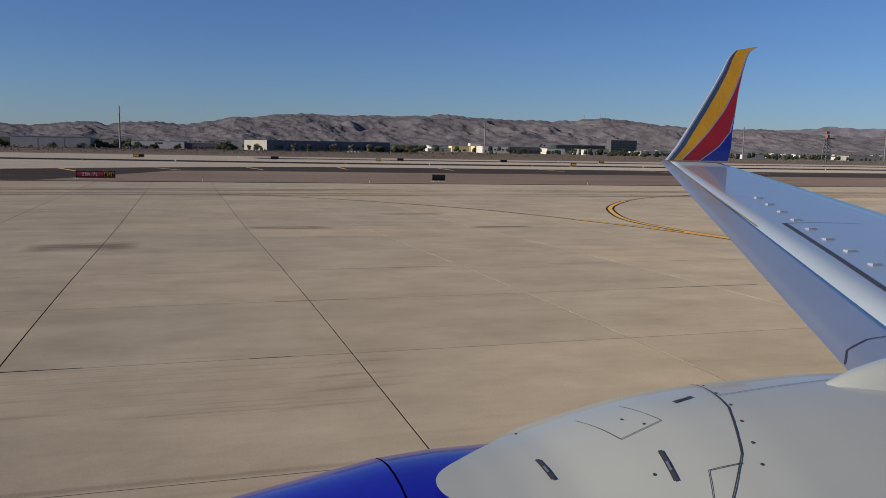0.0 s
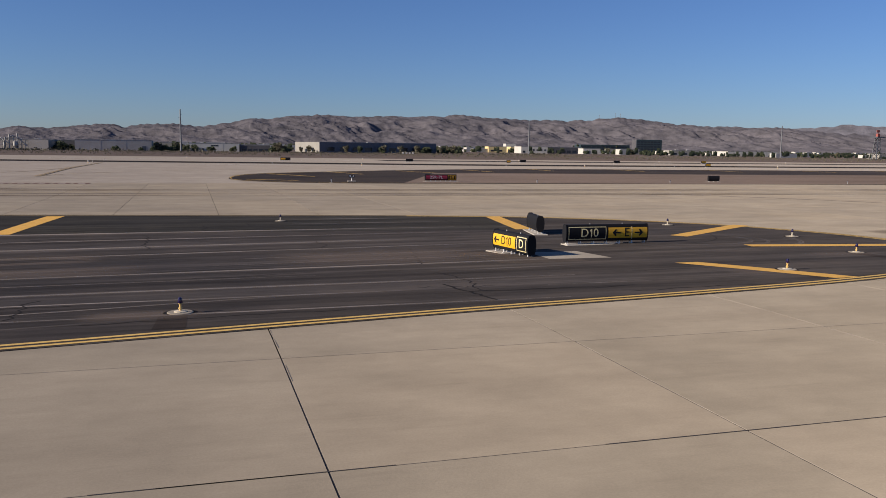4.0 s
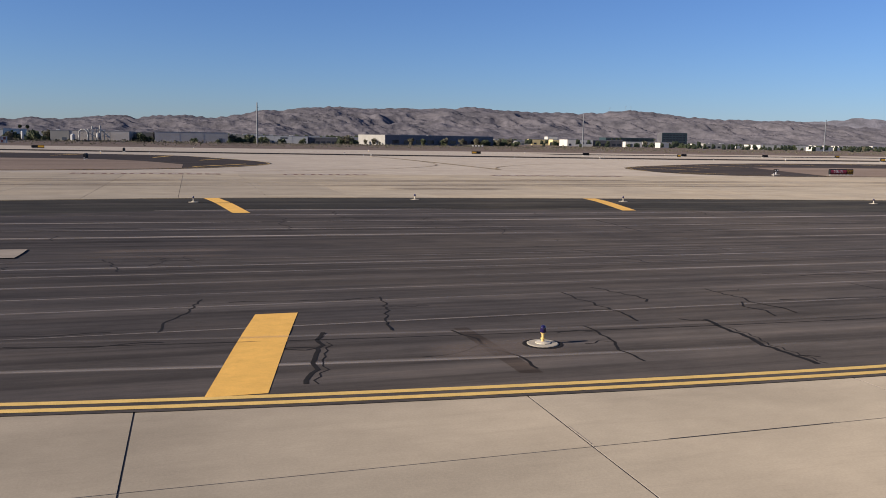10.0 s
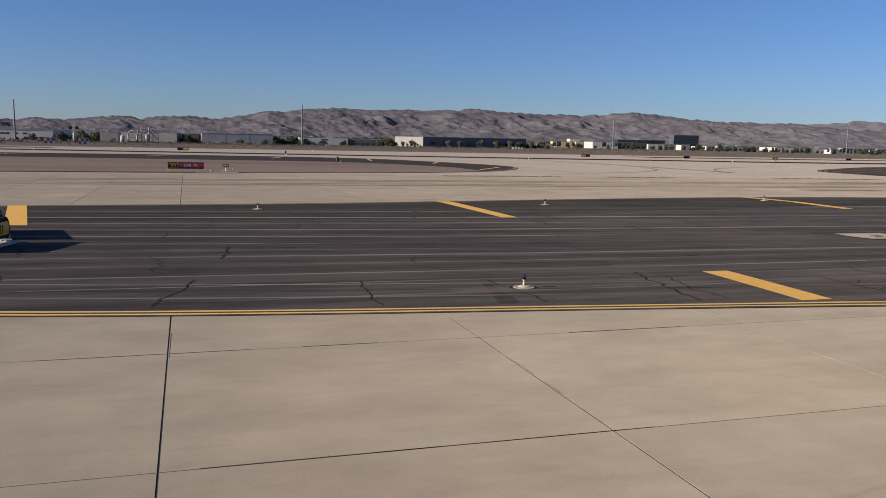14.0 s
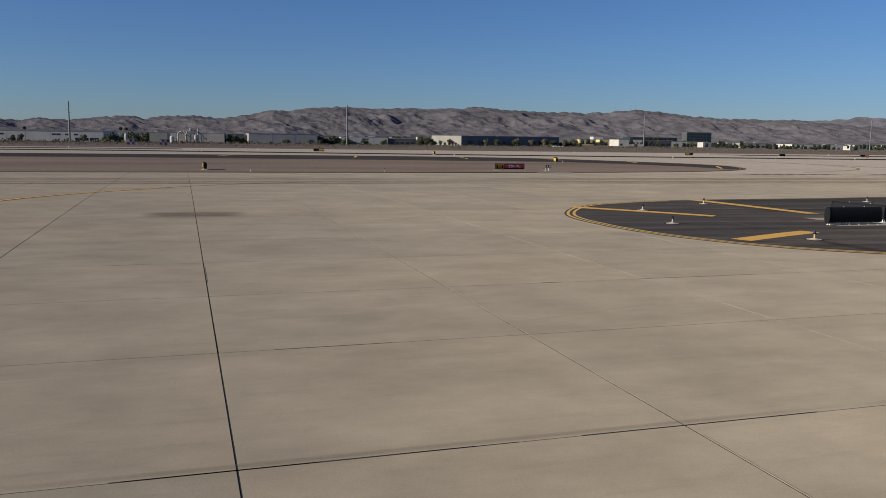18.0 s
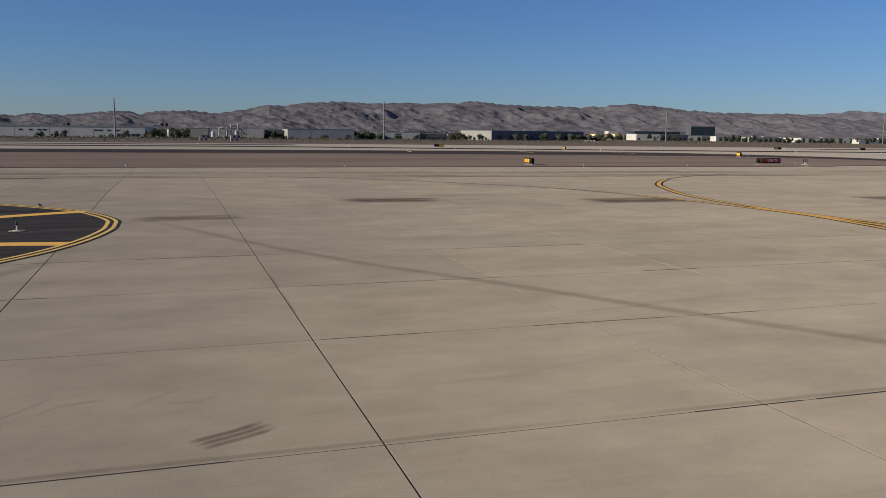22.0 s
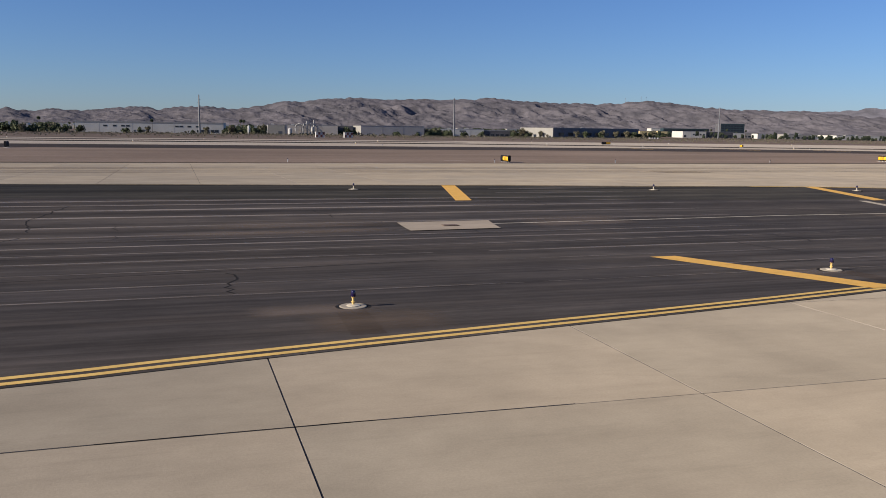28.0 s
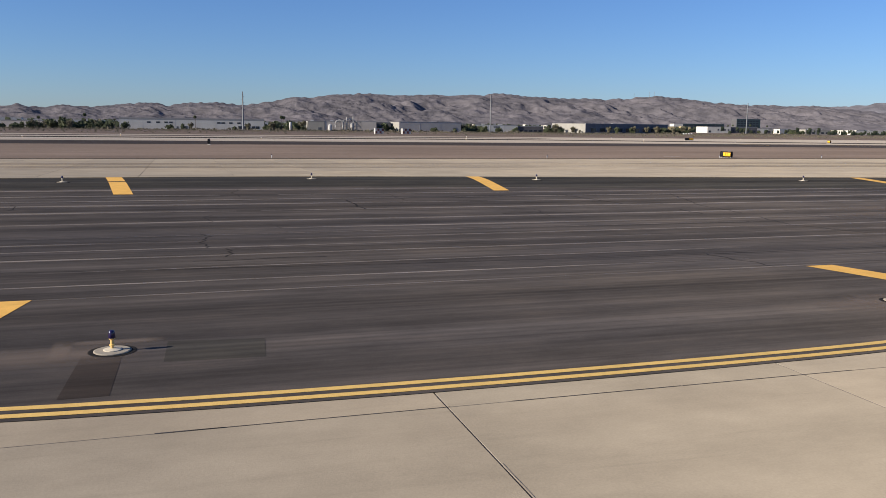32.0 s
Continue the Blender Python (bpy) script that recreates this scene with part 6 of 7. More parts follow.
checker_hut(-196.6, 479)


def box_light(x, y):
    t = thing("approach_light", "white approach light box on short legs", "approach light", "approach light boxes", at=pose(x, y, gz(x, y)))
    part("housing", Build().box(-0.6, 0.6, -0.5, 0.5, 0.5, 1.4, 0.08).mesh("housing", M_SIGNWHITE), t)
    for sx in (-0.45, 0.45):
        part("leg", Build().rod((sx, 0, -0.3), (sx, 0, 0.52), 0.06).mesh("leg", M_METAL), t)


for k in range(4):
    box_light(134 + 2.9 * k, 694)

# ============ trees and scrub ============


def tree_meshes(seed, h, r, palm=False, n=700):
    rg = random.Random(seed)
    b = Build()
    b.rod((0, 0, -0.3), (0.1 * h * rg.uniform(-0.4, 0.4), 0, h * (0.85 if palm else 0.5)), 0.05 * h ** 0.7, 0.025 * h ** 0.7, 6)
    if not palm:
        for _ in range(5):
            a = rg.uniform(0, 6.28)
            b.rod((0, 0, h * rg.uniform(0.25, 0.45)), (r * 0.6 * math.cos(a), r * 0.6 * math.sin(a), h * rg.uniform(0.55, 0.8)), 0.02 * h ** 0.7, 0.008 * h, 5)
    v, f = [], []
    lobes = [(rg.uniform(-0.55, 0.55) * r, rg.uniform(-0.55, 0.55) * r, h * rg.uniform(0.22, 0.80), r * rg.uniform(0.32, 0.55)) for _ in range(11)]
    if palm:
        lobes = [(0, 0, h * 0.92, r * 0.6)]
    for _ in range(n):
        lx, ly, lz, lr = lobes[rg.randrange(len(lobes))]
        d = Vector((rg.gauss(0, 1), rg.gauss(0, 1), rg.gauss(0, 0.8))).normalized() * lr * rg.uniform(0.5, 1.05)
        c = Vector((lx, ly, lz)) + d
        s = r * rg.uniform(0.08, 0.16)
        q = Euler((rg.uniform(0, 6), rg.uniform(0, 6), rg.uniform(0, 6))).to_matrix()
        k = len(v)
        for cx, cy in ((-s, -s * 0.6), (s, -s * 0.5), (s * 0.8, s * 0.6), (-s * 0.7, s * 0.7)):
            v.append(tuple(c + q @ Vector((cx, cy, 0))))
        f.append((k, k + 1, k + 2, k + 3))
    return b.mesh("trunk", M_BARK), mesh_of("crown", v, f, M_DRYLEAF if seed == 16 else M_LEAF)


KINDS = [tree_meshes(11 + k, h, r, palm) for k, (h, r, palm) in enumerate(((7, 4.2, False), (9, 5.2, False), (5, 3.4, False), (11, 2.0, True), (4, 3.6, False), (8, 3.6, False)))]
trng = random.Random(21)
ROWS_OF_TREES = [(-560, -372, 770, 62), (-366, -256, 766, 7), (-247, -213, 770, 24), (-150, -131, 766, 10), (-72, -42, 774, 20), (31, 46, 786, 14), (-70, 48, 784, 8), (206, 232, 835, 9), (240, 330, 1070, 16), (372, 380, 1056, 4),
                 (430, 456, 1010, 3), (490, 620, 1130, 20), (640, 720, 1190, 10), (760, 812, 1190, 8), (815, 905, 1186, 7), (910, 1000, 1190, 12), (560, 1000, 1420, 34), (1000, 1320, 1300, 30), (-130, -66, 790, 4), (-470, -376, 758, 18)]
for xa, xb, yy, count in ROWS_OF_TREES:
    for _ in range(count):
        x, y = trng.uniform(xa, xb), yy + trng.uniform(-14, 6)
        if -132 < x < -68 and y < 786:
            y = 742
        k = trng.choice((0, 1, 2, 2, 4, 4, 5, 3) if xa < -200 or xa > 400 else (0, 2, 4, 4, 5))
        palm = k == 3
        t = thing("palm_tree" if palm else "tree", "slender desert palm beyond the road" if palm else "dusty green tree beyond the airfield road", "tree", "far trees",
                  at=pose(x, y, gz(x, y), 0, 0, trng.uniform(0, 360)) @ Matrix.Scale(trng.uniform(0.7, 1.15), 4))
        part("trunk", KINDS[k][0], t)
        part("crown", KINDS[k][1], t)

for _ in range(13):
    x = trng.uniform(92, 206)
    y = 780 + (x - 76) * 0.386 - trng.uniform(4, 12)
    k = trng.choice((0, 2, 5, 5))
    t = thing("tree", "dusty tree before a shaded warehouse front", "tree", "far trees", at=pose(x, y, gz(x, y), 0, 0, trng.uniform(0, 360)) @ Matrix.Scale(trng.uniform(0.75, 1.0), 4))
    part("trunk", KINDS[k][0], t)
    part("crown", KINDS[k][1], t)
for x, y, sc in ((62.0, 806, 0.8), (67.5, 794, 1.0), (71.5, 786, 0.5)):
    t = thing("tree", "small tree against a sunlit cream wall", "tree", "far trees", at=pose(x, y, gz(x, y), 0, 0, x * 40) @ Matrix.Scale(sc * 0.8, 4))
    part("trunk", KINDS[5][0], t)
    part("crown", KINDS[5][1], t)

# bushes along the airfield road, as one mass
v, f = [], []
for _ in range(1500):
    x = trng.uniform(-640, 330)
    y = trng.uniform(690, 738) + max(0.0, x - 60) * 0.12
    r = trng.uniform(0.5, 1.3) * (1.4 if noise.noise(Vector((x / 30, y / 30, 2.2))) > 0.15 else 0.8)
    z = gz(x, y)
    for _ in range(7):
        c = Vector((x + trng.gauss(0, r * 0.8), y + trng.gauss(0, r * 0.5), z + r * trng.uniform(0.1, 1.1)))
        q = Euler((trng.uniform(0, 6), trng.uniform(0, 6), trng.uniform(0, 6))).to_matrix()
        n = len(v)
        w = r * trng.uniform(0.25, 0.5)
        for cx, cy in ((-w, -w * 0.6), (w, -w * 0.5), (w * 0.8, w * 0.6), (-w * 0.7, w * 0.7)):
            v.append(tuple(c + q @ Vector((cx, cy, 0))))
        f.append((n, n + 1, n + 2, n + 3))
tagged(part("bushes", mesh_of("bushes", v, f, M_BUSH)), "low grey-green desert bushes along the airfield road", "bushes", kind="stuff")

# low dry scrub as one mass
v, f = [], []
for _ in range(9000):
    y = 405 + 340 * trng.random() ** 0.7
    x = trng.uniform(-620, 900)
    s = trng.uniform(0.12, 0.4)
    z = gz(x, y)
    k = len(v)
    a = trng.uniform(0, 3.14)
    for c, e in ((math.cos(a), math.sin(a)), (-math.sin(a), math.cos(a))):
        n = len(v)
        v += [(x - c * s, y - e * s, z - 0.1), (x + c * s, y + e * s, z - 0.1), (x + c * s * 0.6, y + e * s * 0.6, z + s * 1.1), (x - c * s * 0.7, y - e * s * 0.7, z + s * 0.9)]
        f.append((n, n + 1, n + 2, n + 3))
tagged(part("scrub", mesh_of("scrub", v, f, M_DRYLEAF)), "low dry desert scrub scattered over brown soil", "scrub", kind="stuff")
# town roofs far beyond
v = Build()
for _ in range(260):
    x, y = trng.uniform(-1300, 2300), trng.uniform(1000, 2400)
    wdt, hh = trng.uniform(10, 40), trng.uniform(4, 9)
    z = gz(x, y)
    v.box(x, x + wdt, y, y + 14, z - 1, z + hh)
tagged(part("far_town", v.mesh("far_town", M_WALLWHITE)), "scattered low pale town buildings far away", "town", kind="stuff")
v, f = [], []
for _ in range(5200):
    x, y = trng.uniform(-1500, 2600), 900 + 1700 * trng.random()
    s = trng.uniform(1.5, 4.0)
    z = gz(x, y) + trng.uniform(0.5, 6)
    n = len(v)
    v += [(x - s, y, z - s), (x + s, y + 1, z - s * 0.8), (x + s * 0.7, y, z + s * 0.7), (x - s * 0.6, y + 0.5, z + s)]
    f.append((n, n + 1, n + 2, n + 3))
tagged(part("far_woods", mesh_of("far_woods", v, f, M_LEAF)), "distant dusty green tree tops over the town", "woods", kind="stuff")


# ============ the airliner's wing and engine, standing where the view begins ============
plane = thing("airliner", "white and blue airliner wing with engine and a striped winglet", "aircraft")


def wing_le(y):
    return 11.352 - (16.1 - y) * 0.492


def wing_te(y):
    return 12.9 - (16.1 - y) * 0.25


def wing_z(y):
    return 3.685 - (16.1 - y) * 0.100


FOIL = [(0.0, 0.0), (0.012, 0.35), (0.04, 0.62), (0.09, 0.84), (0.16, 0.97), (0.28, 1.0), (0.45, 0.9), (0.65, 0.62), (0.85, 0.3), (1.0, 0.06)]


def wing_strip(name, c0, c1, mat, label, lift=0.0, under=True):
    """The part of the wing between two fractions of its chord."""
    ys = [1.2 + 1.0 * i for i in range(16)]
    cs = [c0 + (c1 - c0) * k / 8 for k in range(9)]
    vs, fs = [], []
    rows = []
    for y in ys:
        le, te, z = wing_le(y), wing_te(y), wing_z(y)
        ch = te - le
        th = 0.018 * ch
        up = [(le + ch * c, y, z + th * float(np.interp(c, [p[0] for p in FOIL], [p[1] for p in FOIL])) + lift) for c in cs]
        dn = [(le + ch * c, y, z - 0.55 * th * float(np.interp(c, [p[0] for p in FOIL], [p[1] for p in FOIL]))) for c in reversed(cs)]
        rows.append(up + dn)
    m = len(rows[0])
    for r in rows:
        vs += r
    for i in range(len(rows) - 1):
        for k in range(m):
            fs.append((i * m + k, i * m + (k + 1) % m, (i + 1) * m + (k + 1) % m, (i + 1) * m + k))
    fs += [tuple(range(m)), tuple(reversed(range((len(rows) - 1) * m, len(rows) * m)))]
    return part(name, mesh_of(name, vs, fs, mat, True), plane, label)


wing_strip("slat", 0.0, 0.142, M_SLAT, "polished bare metal leading-edge slat", 0.0)
wing_strip("wing_box", 0.144, 1.0, M_WING, "pale grey painted wing skin")


def on_wing(y, c, lift=0.0):
    """A point of the wing's upper skin, at a share of the chord."""
    ch = wing_te(y) - wing_le(y)
    return (wing_le(y) + ch * c, y, wing_z(y) + 0.018 * ch * float(np.interp(c, [p[0] for p in FOIL], [p[1] for p in FOIL])) + lift)


def skin_line(name, pts, width, mat, label, lift=0.004):
    """A narrow strip on the wing's skin through (y, share of the chord) points."""
    q = []
    for (ya, ca), (yb, cb) in zip(pts, pts[1:]):
        q += [Vector(on_wing(ya + (yb - ya) * i / 10, ca + (cb - ca) * i / 10, lift)) for i in range(11)]
    side = Vector((0, 0, 1)).cross(q[-1] - q[0]).normalized() * width / 2
    vs = [tuple(p + side * k) for p in q for k in (-1, 1)]
    part(name, mesh_of(name, vs, [(2 * i, 2 * i + 1, 2 * i + 3, 2 * i + 2) for i in range(len(q) - 1)], mat), plane, label)


for k in range(10):
    y = 11.1 - 0.615 * k
    x, _, z = on_wing(y, 0.36 + 0.05 * max(0.0, 1 - k / 5))
    part("vortex_fin", Build().box(x - 0.05, x + 0.07, y - 0.035, y + 0.035, z - 0.01, z + 0.02, 0.006).mesh("vortex_fin", M_AIRSILVER), plane)
skin_line("panel_gap", [(9.02, 0.297), (7.85, 0.287), (7.0, 0.279), (6.0, 0.268), (4.0, 0.262)], 0.07, M_DARKMETAL, "dark gap ahead of a spoiler panel")
skin_line("panel_seam", [(9.02, 0.297), (9.1, 0.46), (9.06, 0.69)], 0.014, M_DARKMETAL, "thin panel seam")
skin_line("panel_seam", [(4.45, 0.002), (4.62, 0.022), (4.74, 0.075), (4.76, 0.14)], 0.012, M_DARKMETAL, "seam at the end of a slat")
skin_line("panel_seam", [(11.3, 0.26), (11.25, 0.36)], 0.012, M_DARKMETAL, "thin panel seam")
# reflection where slat meets wing box, painted as a tan strip
skin_line("panel_seam", [(14.4, 0.128), (8.85, 0.150)], 0.03, M_SLATGLINT, "tan painted reflection line along the slat")
# winglet stripes: share of height, then edges along the chord
HEIGHTS = [0.0, 0.12, 0.25, 0.43, 0.60, 0.77, 0.90, 0.96, 1.0]
EDGES = {"front": [11.50, 11.77, 12.03, 12.38, 12.70, 13.00, 13.20, 13.38, 13.93], "lead": [11.55, 11.82, 12.07, 12.42, 12.74, 13.04, 13.23, 13.40, 13.94],
         "slate": [11.66, 11.95, 12.20, 12.55, 12.86, 13.14, 13.30, 13.42, 13.945], "yellow": [11.84, 12.20, 12.56, 12.98, 13.26, 13.48, 13.62, 13.74, 13.965],
         "red": [12.32, 12.80, 13.12, 13.29, 13.39, 13.53, 13.66, 13.76, 13.97], "trail": [13.06, 13.14, 13.19, 13.30, 13.40, 13.54, 13.67, 13.77, 13.975]}
for stripe in ("yellow", "red"):
    EDGES[stripe + "_line"] = [min(a + 0.035, b) for a, b in zip(EDGES[stripe], EDGES["trail"])]


def winglet_stripe(name, a, b, mat, label, inset=0.0):
    vs, fs = [], []
    n = 24
    for k in range(n + 1):
        s_ = k / n
        z = 3.74 + 2.60 * s_
        y = 16.15 + 0.10 * s_ + 0.30 * max(0.0, s_ - 0.1)
        xa, xb = float(np.interp(s_, HEIGHTS, EDGES[a])), float(np.interp(s_, HEIGHTS, EDGES[b]))
        xa = min(xa + inset, xb)
        th = 0.045 * (1 - 0.6 * s_)
        vs += [(xa, y - th, z), (xb, y - th, z), (xb, y + th, z), (xa, y + th, z)]
    for k in range(n):
        for e in range(4):
            fs.append((4 * k + e, 4 * k + (e + 1) % 4, 4 * k + 4 + (e + 1) % 4, 4 * k + 4 + e))
    fs += [(3, 2, 1, 0), (4 * n, 4 * n + 1, 4 * n + 2, 4 * n + 3)]
    return part(name, mesh_of(name, vs, fs, mat), plane, label)


winglet_stripe("winglet_nose", "front", "lead", M_AIRSILVER, "bare silver front edge of the winglet")
winglet_stripe("winglet_edge", "lead", "slate", M_AIRSLATE, "slate leading stripe of the winglet")
winglet_stripe("winglet_yellow", "slate", "yellow", M_AIRYELLOW, "yellow stripe of the winglet")
winglet_stripe("winglet_line", "yellow", "yellow_line", M_AIRSILVER, "thin silver line of the winglet")
winglet_stripe("winglet_red", "yellow_line", "red", M_AIRRED, "red stripe of the winglet")
winglet_stripe("winglet_line", "red", "red_line", M_AIRSILVER, "thin silver line of the winglet")
winglet_stripe("winglet_blue", "red_line", "trail", M_AIRBLUE, "blue stripe of the winglet")


def turned(profile, cy, cz, n=40):
    """A round body along x: (x, radius)."""
    vs, fs = [], []
    for x, r in profile:
        for k in range(n):
            a = 2 * math.pi * k / n
            vs.append((x, cy + r * math.sin(a), cz + r * math.cos(a) * (1.0 if math.cos(a) > 0 else 0.92)))
    for i in range(len(profile) - 1):
        for k in range(n):
            a, b = i * n + k, i * n + (k + 1) % n
            fs.append((a, a + n, b + n, b))
    return vs, fs


ENG_Y, ENG_Z = 3.35, 1.45
BLUE = ([0.45, 0.5, 0.75, 1.1, 1.4, 1.7, 2.0, 2.3, 2.7, 3.6, 4.6, 5.6, 6.4], [0.66, 0.72, 0.82, 0.90, 0.945, 0.995, 1.045, 1.098, 1.10, 1.10, 1.06, 0.95, 0.8])
WHITE = ([2.3, 2.5, 2.7, 2.9, 3.2, 3.5, 3.8, 4.2, 4.6, 7.4], [1.105, 1.108, 1.118, 1.140, 1.205, 1.26, 1.292, 1.308, 1.315, 1.20])


def cowl_point(x, a, lift=0.0):
    r = float(np.interp(x, *WHITE)) + 0.012 + lift
    return (x, ENG_Y + r * math.sin(a), ENG_Z + r * math.cos(a))


lip = [(0.62, 0.58), (0.5, 0.62)]
v, f = turned(lip + [(x, float(np.interp(x, *BLUE))) for x in (0.45, 0.5, 0.6, 0.75, 0.95, 1.2, 1.5, 1.85, 2.1, 2.195)], ENG_Y, ENG_Z, 56)
part("intake_cowl", mesh_of("intake_cowl", v, f, M_AIRBLUE, True), plane, "glossy blue intake cowl")
v, f = turned([(2.205, float(np.interp(2.2, *BLUE)))] + [(x, float(np.interp(x, *BLUE))) for x in (2.45, 2.7, 3.2, 3.6, 4.2, 4.6, 5.2, 5.6, 6.4)], ENG_Y, ENG_Z, 56)
part("fan_cowl", mesh_of("fan_cowl", v, f, M_AIRBLUE, True), plane, "blue engine cowl")
# white upper fairing that swells back into the pylon
v, f = [], []
for i in range(61):
    x = 2.33 + 4.8 * (i / 60) ** 2
    half = float(np.interp(x - 2.33, [0, 0.005, 0.012, 0.03, 0.06, 0.1, 0.22, 0.4, 0.9], [0.0, 0.03, 0.05, 0.08, 0.11, 0.14, 0.215, 0.33, 0.82]))
    for k in range(25):
        v.append(cowl_point(x, -0.19 + 0.04 * min(1.0, x - 2.33) + (k / 24 - 0.5) * 2 * half))
for i in range(60):
    for k in range(24):
        a = i * 25 + k
        f.append((a, a + 25, a + 26, a + 1))
part("white_cowl", mesh_of("white_cowl", v, f, M_NACELLE, True), plane, "white upper engine cowl")


def cowl_strip(name, pts, width, mat, label="", lift=0.004):
    """A thin strip that follows the cowl between (x, angle) points."""
    q = []
    for (xa, aa), (xb, ab) in zip(pts, pts[1:]):
        q += [(xa + (xb - xa) * i / 8, aa + (ab - aa) * i / 8) for i in range(9)]
    vs, fs = [], []
    for i, (x, a) in enumerate(q):
        along = abs(pts[-1][0] - pts[0][0]) > abs(pts[-1][1] - pts[0][1])
        dx, da = (0, width / 2 / 1.3) if along else (width / 2, 0)
        vs += [cowl_point(x - dx, a - da, lift), cowl_point(x + dx, a + da, lift)]
    fs = [(2 * i, 2 * i + 1, 2 * i + 3, 2 * i + 2) for i in range(len(q) - 1)]
    return part(name, mesh_of(name, vs, fs, mat), plane, label)


cowl_strip("panel_seam", [(3.93, 0.30), (3.79, -0.10), (3.63, -0.36), (3.36, -0.62)], 0.008, M_DARKMETAL)
cowl_strip("panel_seam", [(3.13, 0.12), (3.20, -0.14)], 0.004, M_DARKMETAL)
cowl_strip("panel_seam", [(3.20, -0.14), (3.44, -0.09)], 0.004, M_DARKMETAL)
cowl_strip("panel_seam", [(3.44, -0.09), (3.38, 0.13)], 0.004, M_DARKMETAL)
cowl_strip("panel_seam", [(3.44, -0.40), (3.60, -0.40)], 0.004, M_DARKMETAL)
cowl_strip("panel_seam", [(3.44, -0.40), (3.36, -0.56)], 0.004, M_DARKMETAL)
cowl_strip("panel_seam", [(3.84, 0.02), (5.4, 0.10)], 0.004, M_DARKMETAL)
for pts in ([(2.81, -0.12), (2.82, -0.26)], [(3.31, -0.26), (3.285, -0.41)], [(3.60, 0.03), (3.72, 0.05)]):
    cowl_strip("latch", pts, 0.022, M_DARKMETAL, "dark recessed latch", 0.006)
    mid = [(pts[0][0] * 0.6 + pts[1][0] * 0.4, pts[0][1] * 0.6 + pts[1][1] * 0.4), (pts[0][0] * 0.3 + pts[1][0] * 0.7, pts[0][1] * 0.3 + pts[1][1] * 0.7)]
    cowl_strip("latch_plate", mid, 0.012, M_METAL, "bright latch plate", 0.009)
for x, a in ((3.30, 0.0), (3.36, -0.08), (3.22, -0.36), (3.92, 0.2), (3.86, 0.05), (3.82, -0.08), (3.77, -0.2), (3.72, -0.32), (3.68, -0.42), (2.86, 0.2)):
    p_ = Vector(cowl_point(x, a))
    out = Vector((0, math.sin(a), math.cos(a)))
    part("fastener", Build().rod(p_ - out * 0.01, p_ + out * 0.004, 0.007, 0.007, 8).mesh("fastener", M_DARKMETAL), plane)
# pylon fairing: a narrow rounded crest rising from the cowl into the wing
v, f = [], []
for i in range(25):
    x = 4.36 + 3.8 * i / 24
    crest = float(np.interp(x, [4.36, 4.6, 4.9, 5.4, 6.4, 8.15], [2.72, 2.83, 2.89, 2.96, 2.98, 2.75]))
    wide = float(np.interp(x, [4.25, 4.6, 5.2, 8.15], [0.06, 0.20, 0.30, 0.34]))
    for k in range(13):
        a = math.pi * k / 12
        v.append((x, ENG_Y - wide * math.cos(a) * (1.25 if 3 > k or k > 9 else 1.0), 2.2 + (crest - 2.2) * math.sin(a) ** 0.6 if 0 < k < 12 else 2.0))
for i in range(24):
    for k in range(12):
        a = i * 13 + k
        f.append((a, a + 1, a + 14, a + 13))
f += [tuple(range(12, -1, -1)), tuple(range(24 * 13, 25 * 13))]
part("pylon", mesh_of("pylon", v, f, M_NACELLE, True), plane, "white pylon fairing")
part("gear_strut", Build().rod((8.9, 1.3, 0.5), (8.9, 1.5, 2.1), 0.11, 0.13, 12).mesh("gear_strut", M_METAL), plane, "landing gear strut")
for y in (1.0, 1.62):
    part("wheel", Build().lathe([(0.2, -0.16), (0.48, -0.15), (0.545, -0.09), (0.545, 0.09), (0.48, 0.15), (0.2, 0.16)], 24).mesh("wheel", M_TYRE, True), plane, m=Matrix.Translation((8.9, y, 0.545)) @ pose(0, 0, 0, 90, 0, 0))

# ============ concrete slabs, last ============
STEP_X, STEP_Y, Y0 = 5.96, 5.62, 9.7


joint = part("joint_bed", mesh_of("joint_bed", [(-470, -40, -0.007), (140, -40, -0.007), (140, 15.3, -0.007), (-470, 15.3, -0.007)], [(0, 1, 2, 3)], M_JOINT))
tagged(joint, "dark sealant bed between the concrete slabs", "joint", kind="structure")
band("joint_bed_far", [-470 + 6.1 * i for i in range(101)], flat(15.3), flat(97.4), -0.06, M_JOINT, 30, pave)
apron = thing("taxiway_slabs", "tan concrete taxiway slabs with dark sealed joints", "concrete taxiway", kind="structure")


def in_island(x, y, m):
    for lo, hi, a, b in ((LO_A, HI_A, -166.2, -6.3), (LO_B, HI_B, -388.25, -231.2)):
        if a + m < x < b - m and lo(x) + m < y < hi(x) - m:
            return True
    return False


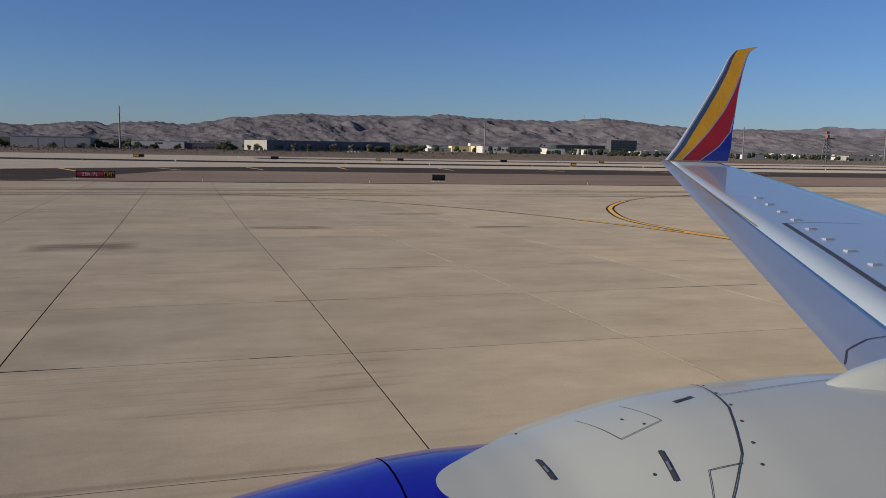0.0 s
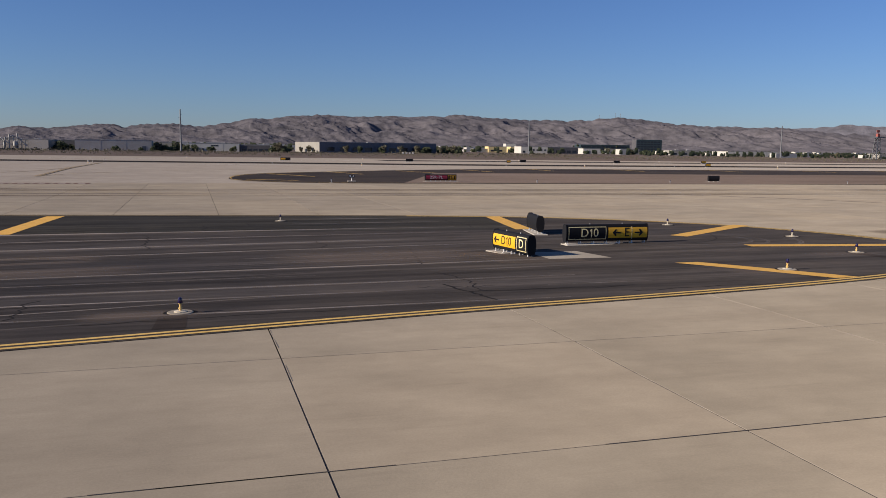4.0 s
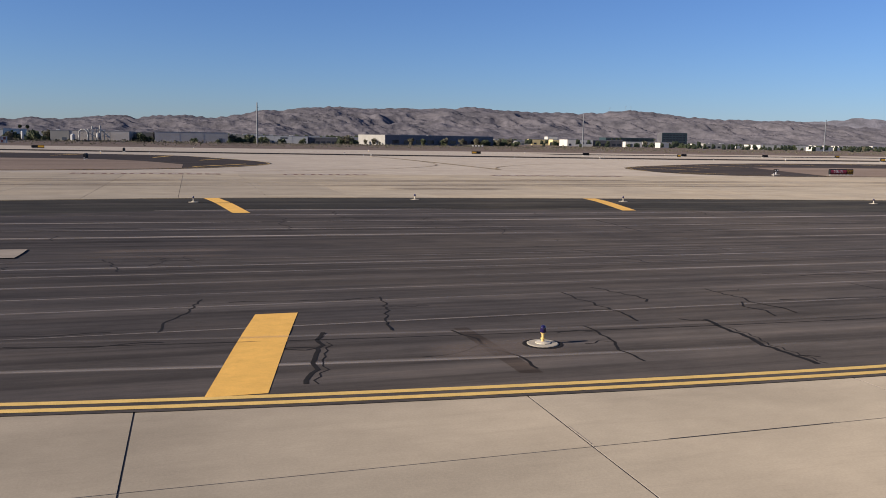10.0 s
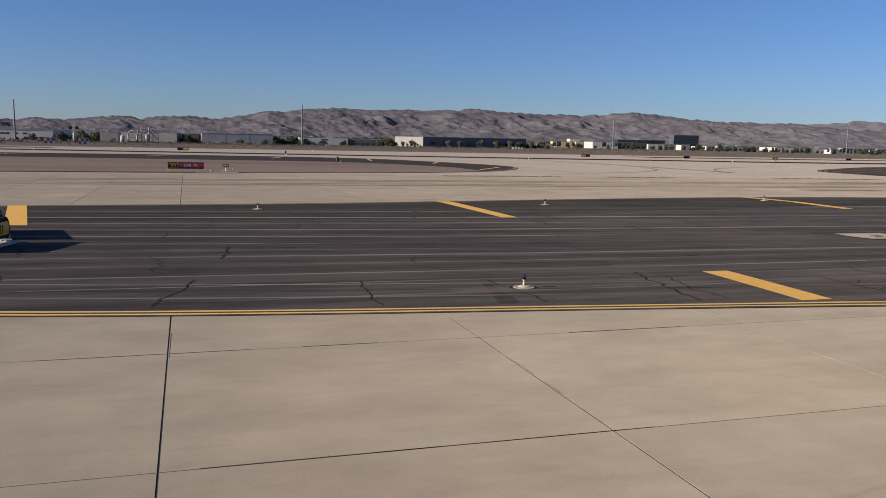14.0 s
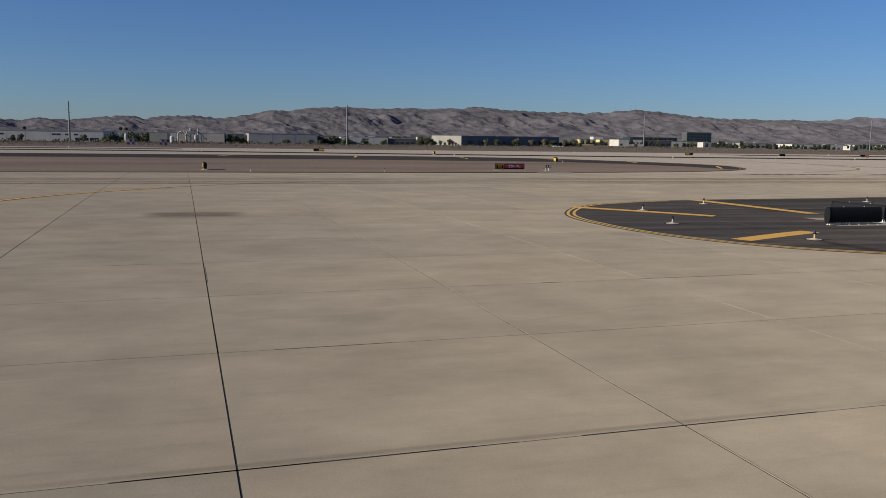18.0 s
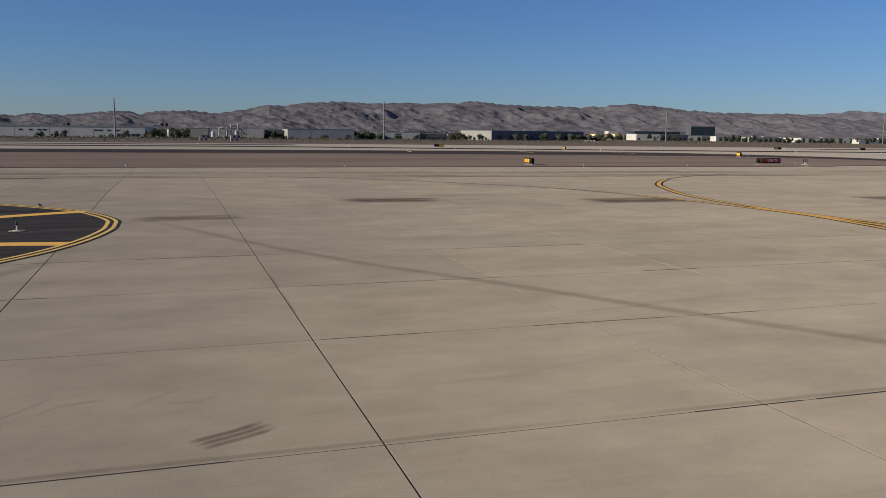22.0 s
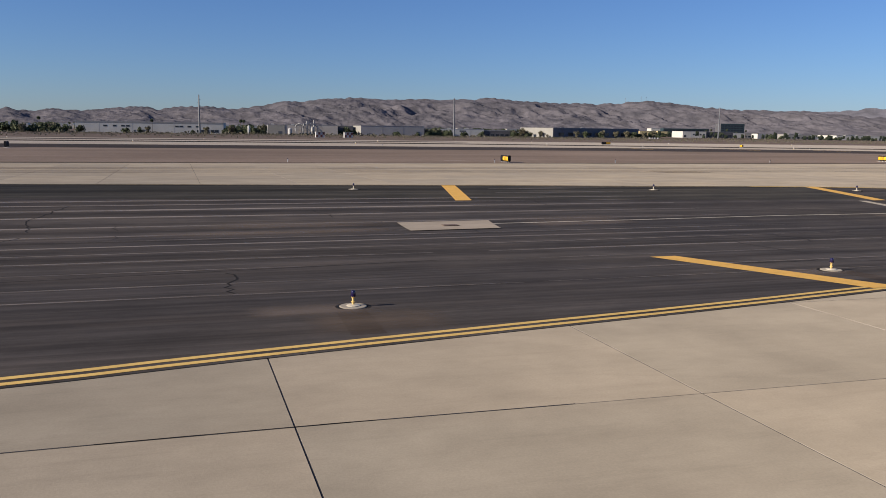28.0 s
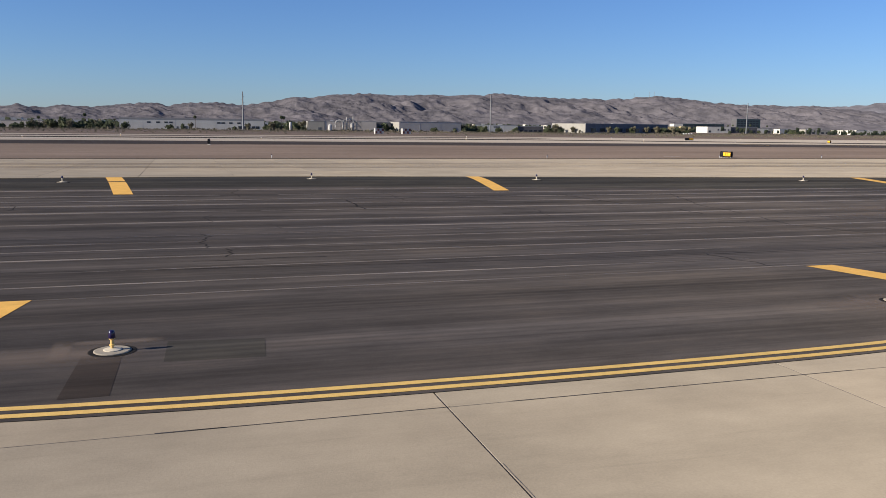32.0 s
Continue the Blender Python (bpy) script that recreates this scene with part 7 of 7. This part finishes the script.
def slab_geo(x0, x1, y0, y1, n, gap):
    vs, fs = [], []
    xs = [x0 + gap + (x1 - x0 - 2 * gap) * i / n for i in range(n + 1)]
    ys = [y0 + gap * 0.6 + (y1 - y0 - 1.2 * gap) * i / n for i in range(n + 1)]
    for y in ys:
        for x in xs:
            y_ = y + drift(x, y)
            vs.append((x, y_, gz(x, y_)))
    for j in range(n):
        for i in range(n):
            a = j * (n + 1) + i
            fs.append((a, a + 1, a + n + 2, a + n + 1))
    rim = [i for i in range(n + 1)] + [j * (n + 1) + n for j in range(1, n + 1)] + [n * (n + 1) + i for i in range(n - 1, -1, -1)] + [j * (n + 1) for j in range(n - 1, 0, -1)]
    k = len(vs)
    vs += [(vs[i][0], vs[i][1], vs[i][2] - 0.009) for i in rim]
    m = len(rim)
    fs += [(rim[i], k + i, k + (i + 1) % m, rim[(i + 1) % m]) for i in range(m)]
    return vs, fs


GAP = 0.014
flat_v, flat_f = slab_geo(0, STEP_X, 0, STEP_Y, 1, GAP)
flat_v = [(x, y, 0.0 if i < 4 else -0.009) for i, (x, y, z) in enumerate(flat_v)]
def sided(me, tops):
    """Sealant-dark sides below the top faces."""
    me.materials.append(M_JOINTSIDE)
    me.polygons.foreach_set("material_index", [0 if i < tops else 1 for i in range(len(me.polygons))])
    return me


FLAT = sided(mesh_of("slab", flat_v, flat_f, M_SLAB), 1)
rest = Build()
kinds = []
count = 0
for i in range(76, -23, -1):
    x0, x1 = joint_x(i + 1), joint_x(i)
    for j in range(-9, 16):
        y0 = Y0 + STEP_Y * j
        y1 = min(97.4, y0 + STEP_Y)
        if y1 - y0 < 0.5:
            continue
        corners = [(x0, y0), (x1, y0), (x0, y1), (x1, y1), ((x0 + x1) / 2, (y0 + y1) / 2)]
        if all(in_island(x, y, 1.0) for x, y in corners):
            continue
        near = -346 < x0 < 30 and -1 <= j <= 2
        if near and y1 + drift(x0, y1) <= 17 and count < 300:
            if abs(drift(x1, y0) - drift(x0, y0)) < 0.002:
                part("slab", FLAT, apron, m=Matrix.Translation((x0, y0 + drift(x0, y0), 0)) @ Matrix.Diagonal(((x1 - x0) / STEP_X, 1, 1, 1)))
            else:
                v, f = slab_geo(x0, x1, y0, y1, 1, GAP)
                part("slab", sided(mesh_of("slab", v, f, M_SLAB), 1), apron)
            count += 1
        elif near and count < 300:
            v, f = slab_geo(x0, x1, y0, y1, 3, GAP)
            part("slab", sided(mesh_of("slab", v, f, M_SLAB), 9), apron)
            count += 1
        else:
            v, f = slab_geo(x0, x1, y0, y1, 3 if y0 > 12 else 1, GAP)
            tops = 9 if y0 > 12 else 1
            rest.add(v, f)
            kinds += [0] * tops + [1] * (len(f) - tops)
rest_mesh = rest.mesh("far_slabs", M_FARSLAB)
rest_mesh.materials.append(M_JOINTSIDE)
rest_mesh.polygons.foreach_set("material_index", kinds)
tagged(part("far_slabs", rest_mesh, apron), "tan concrete slabs farther off", kind="stuff")
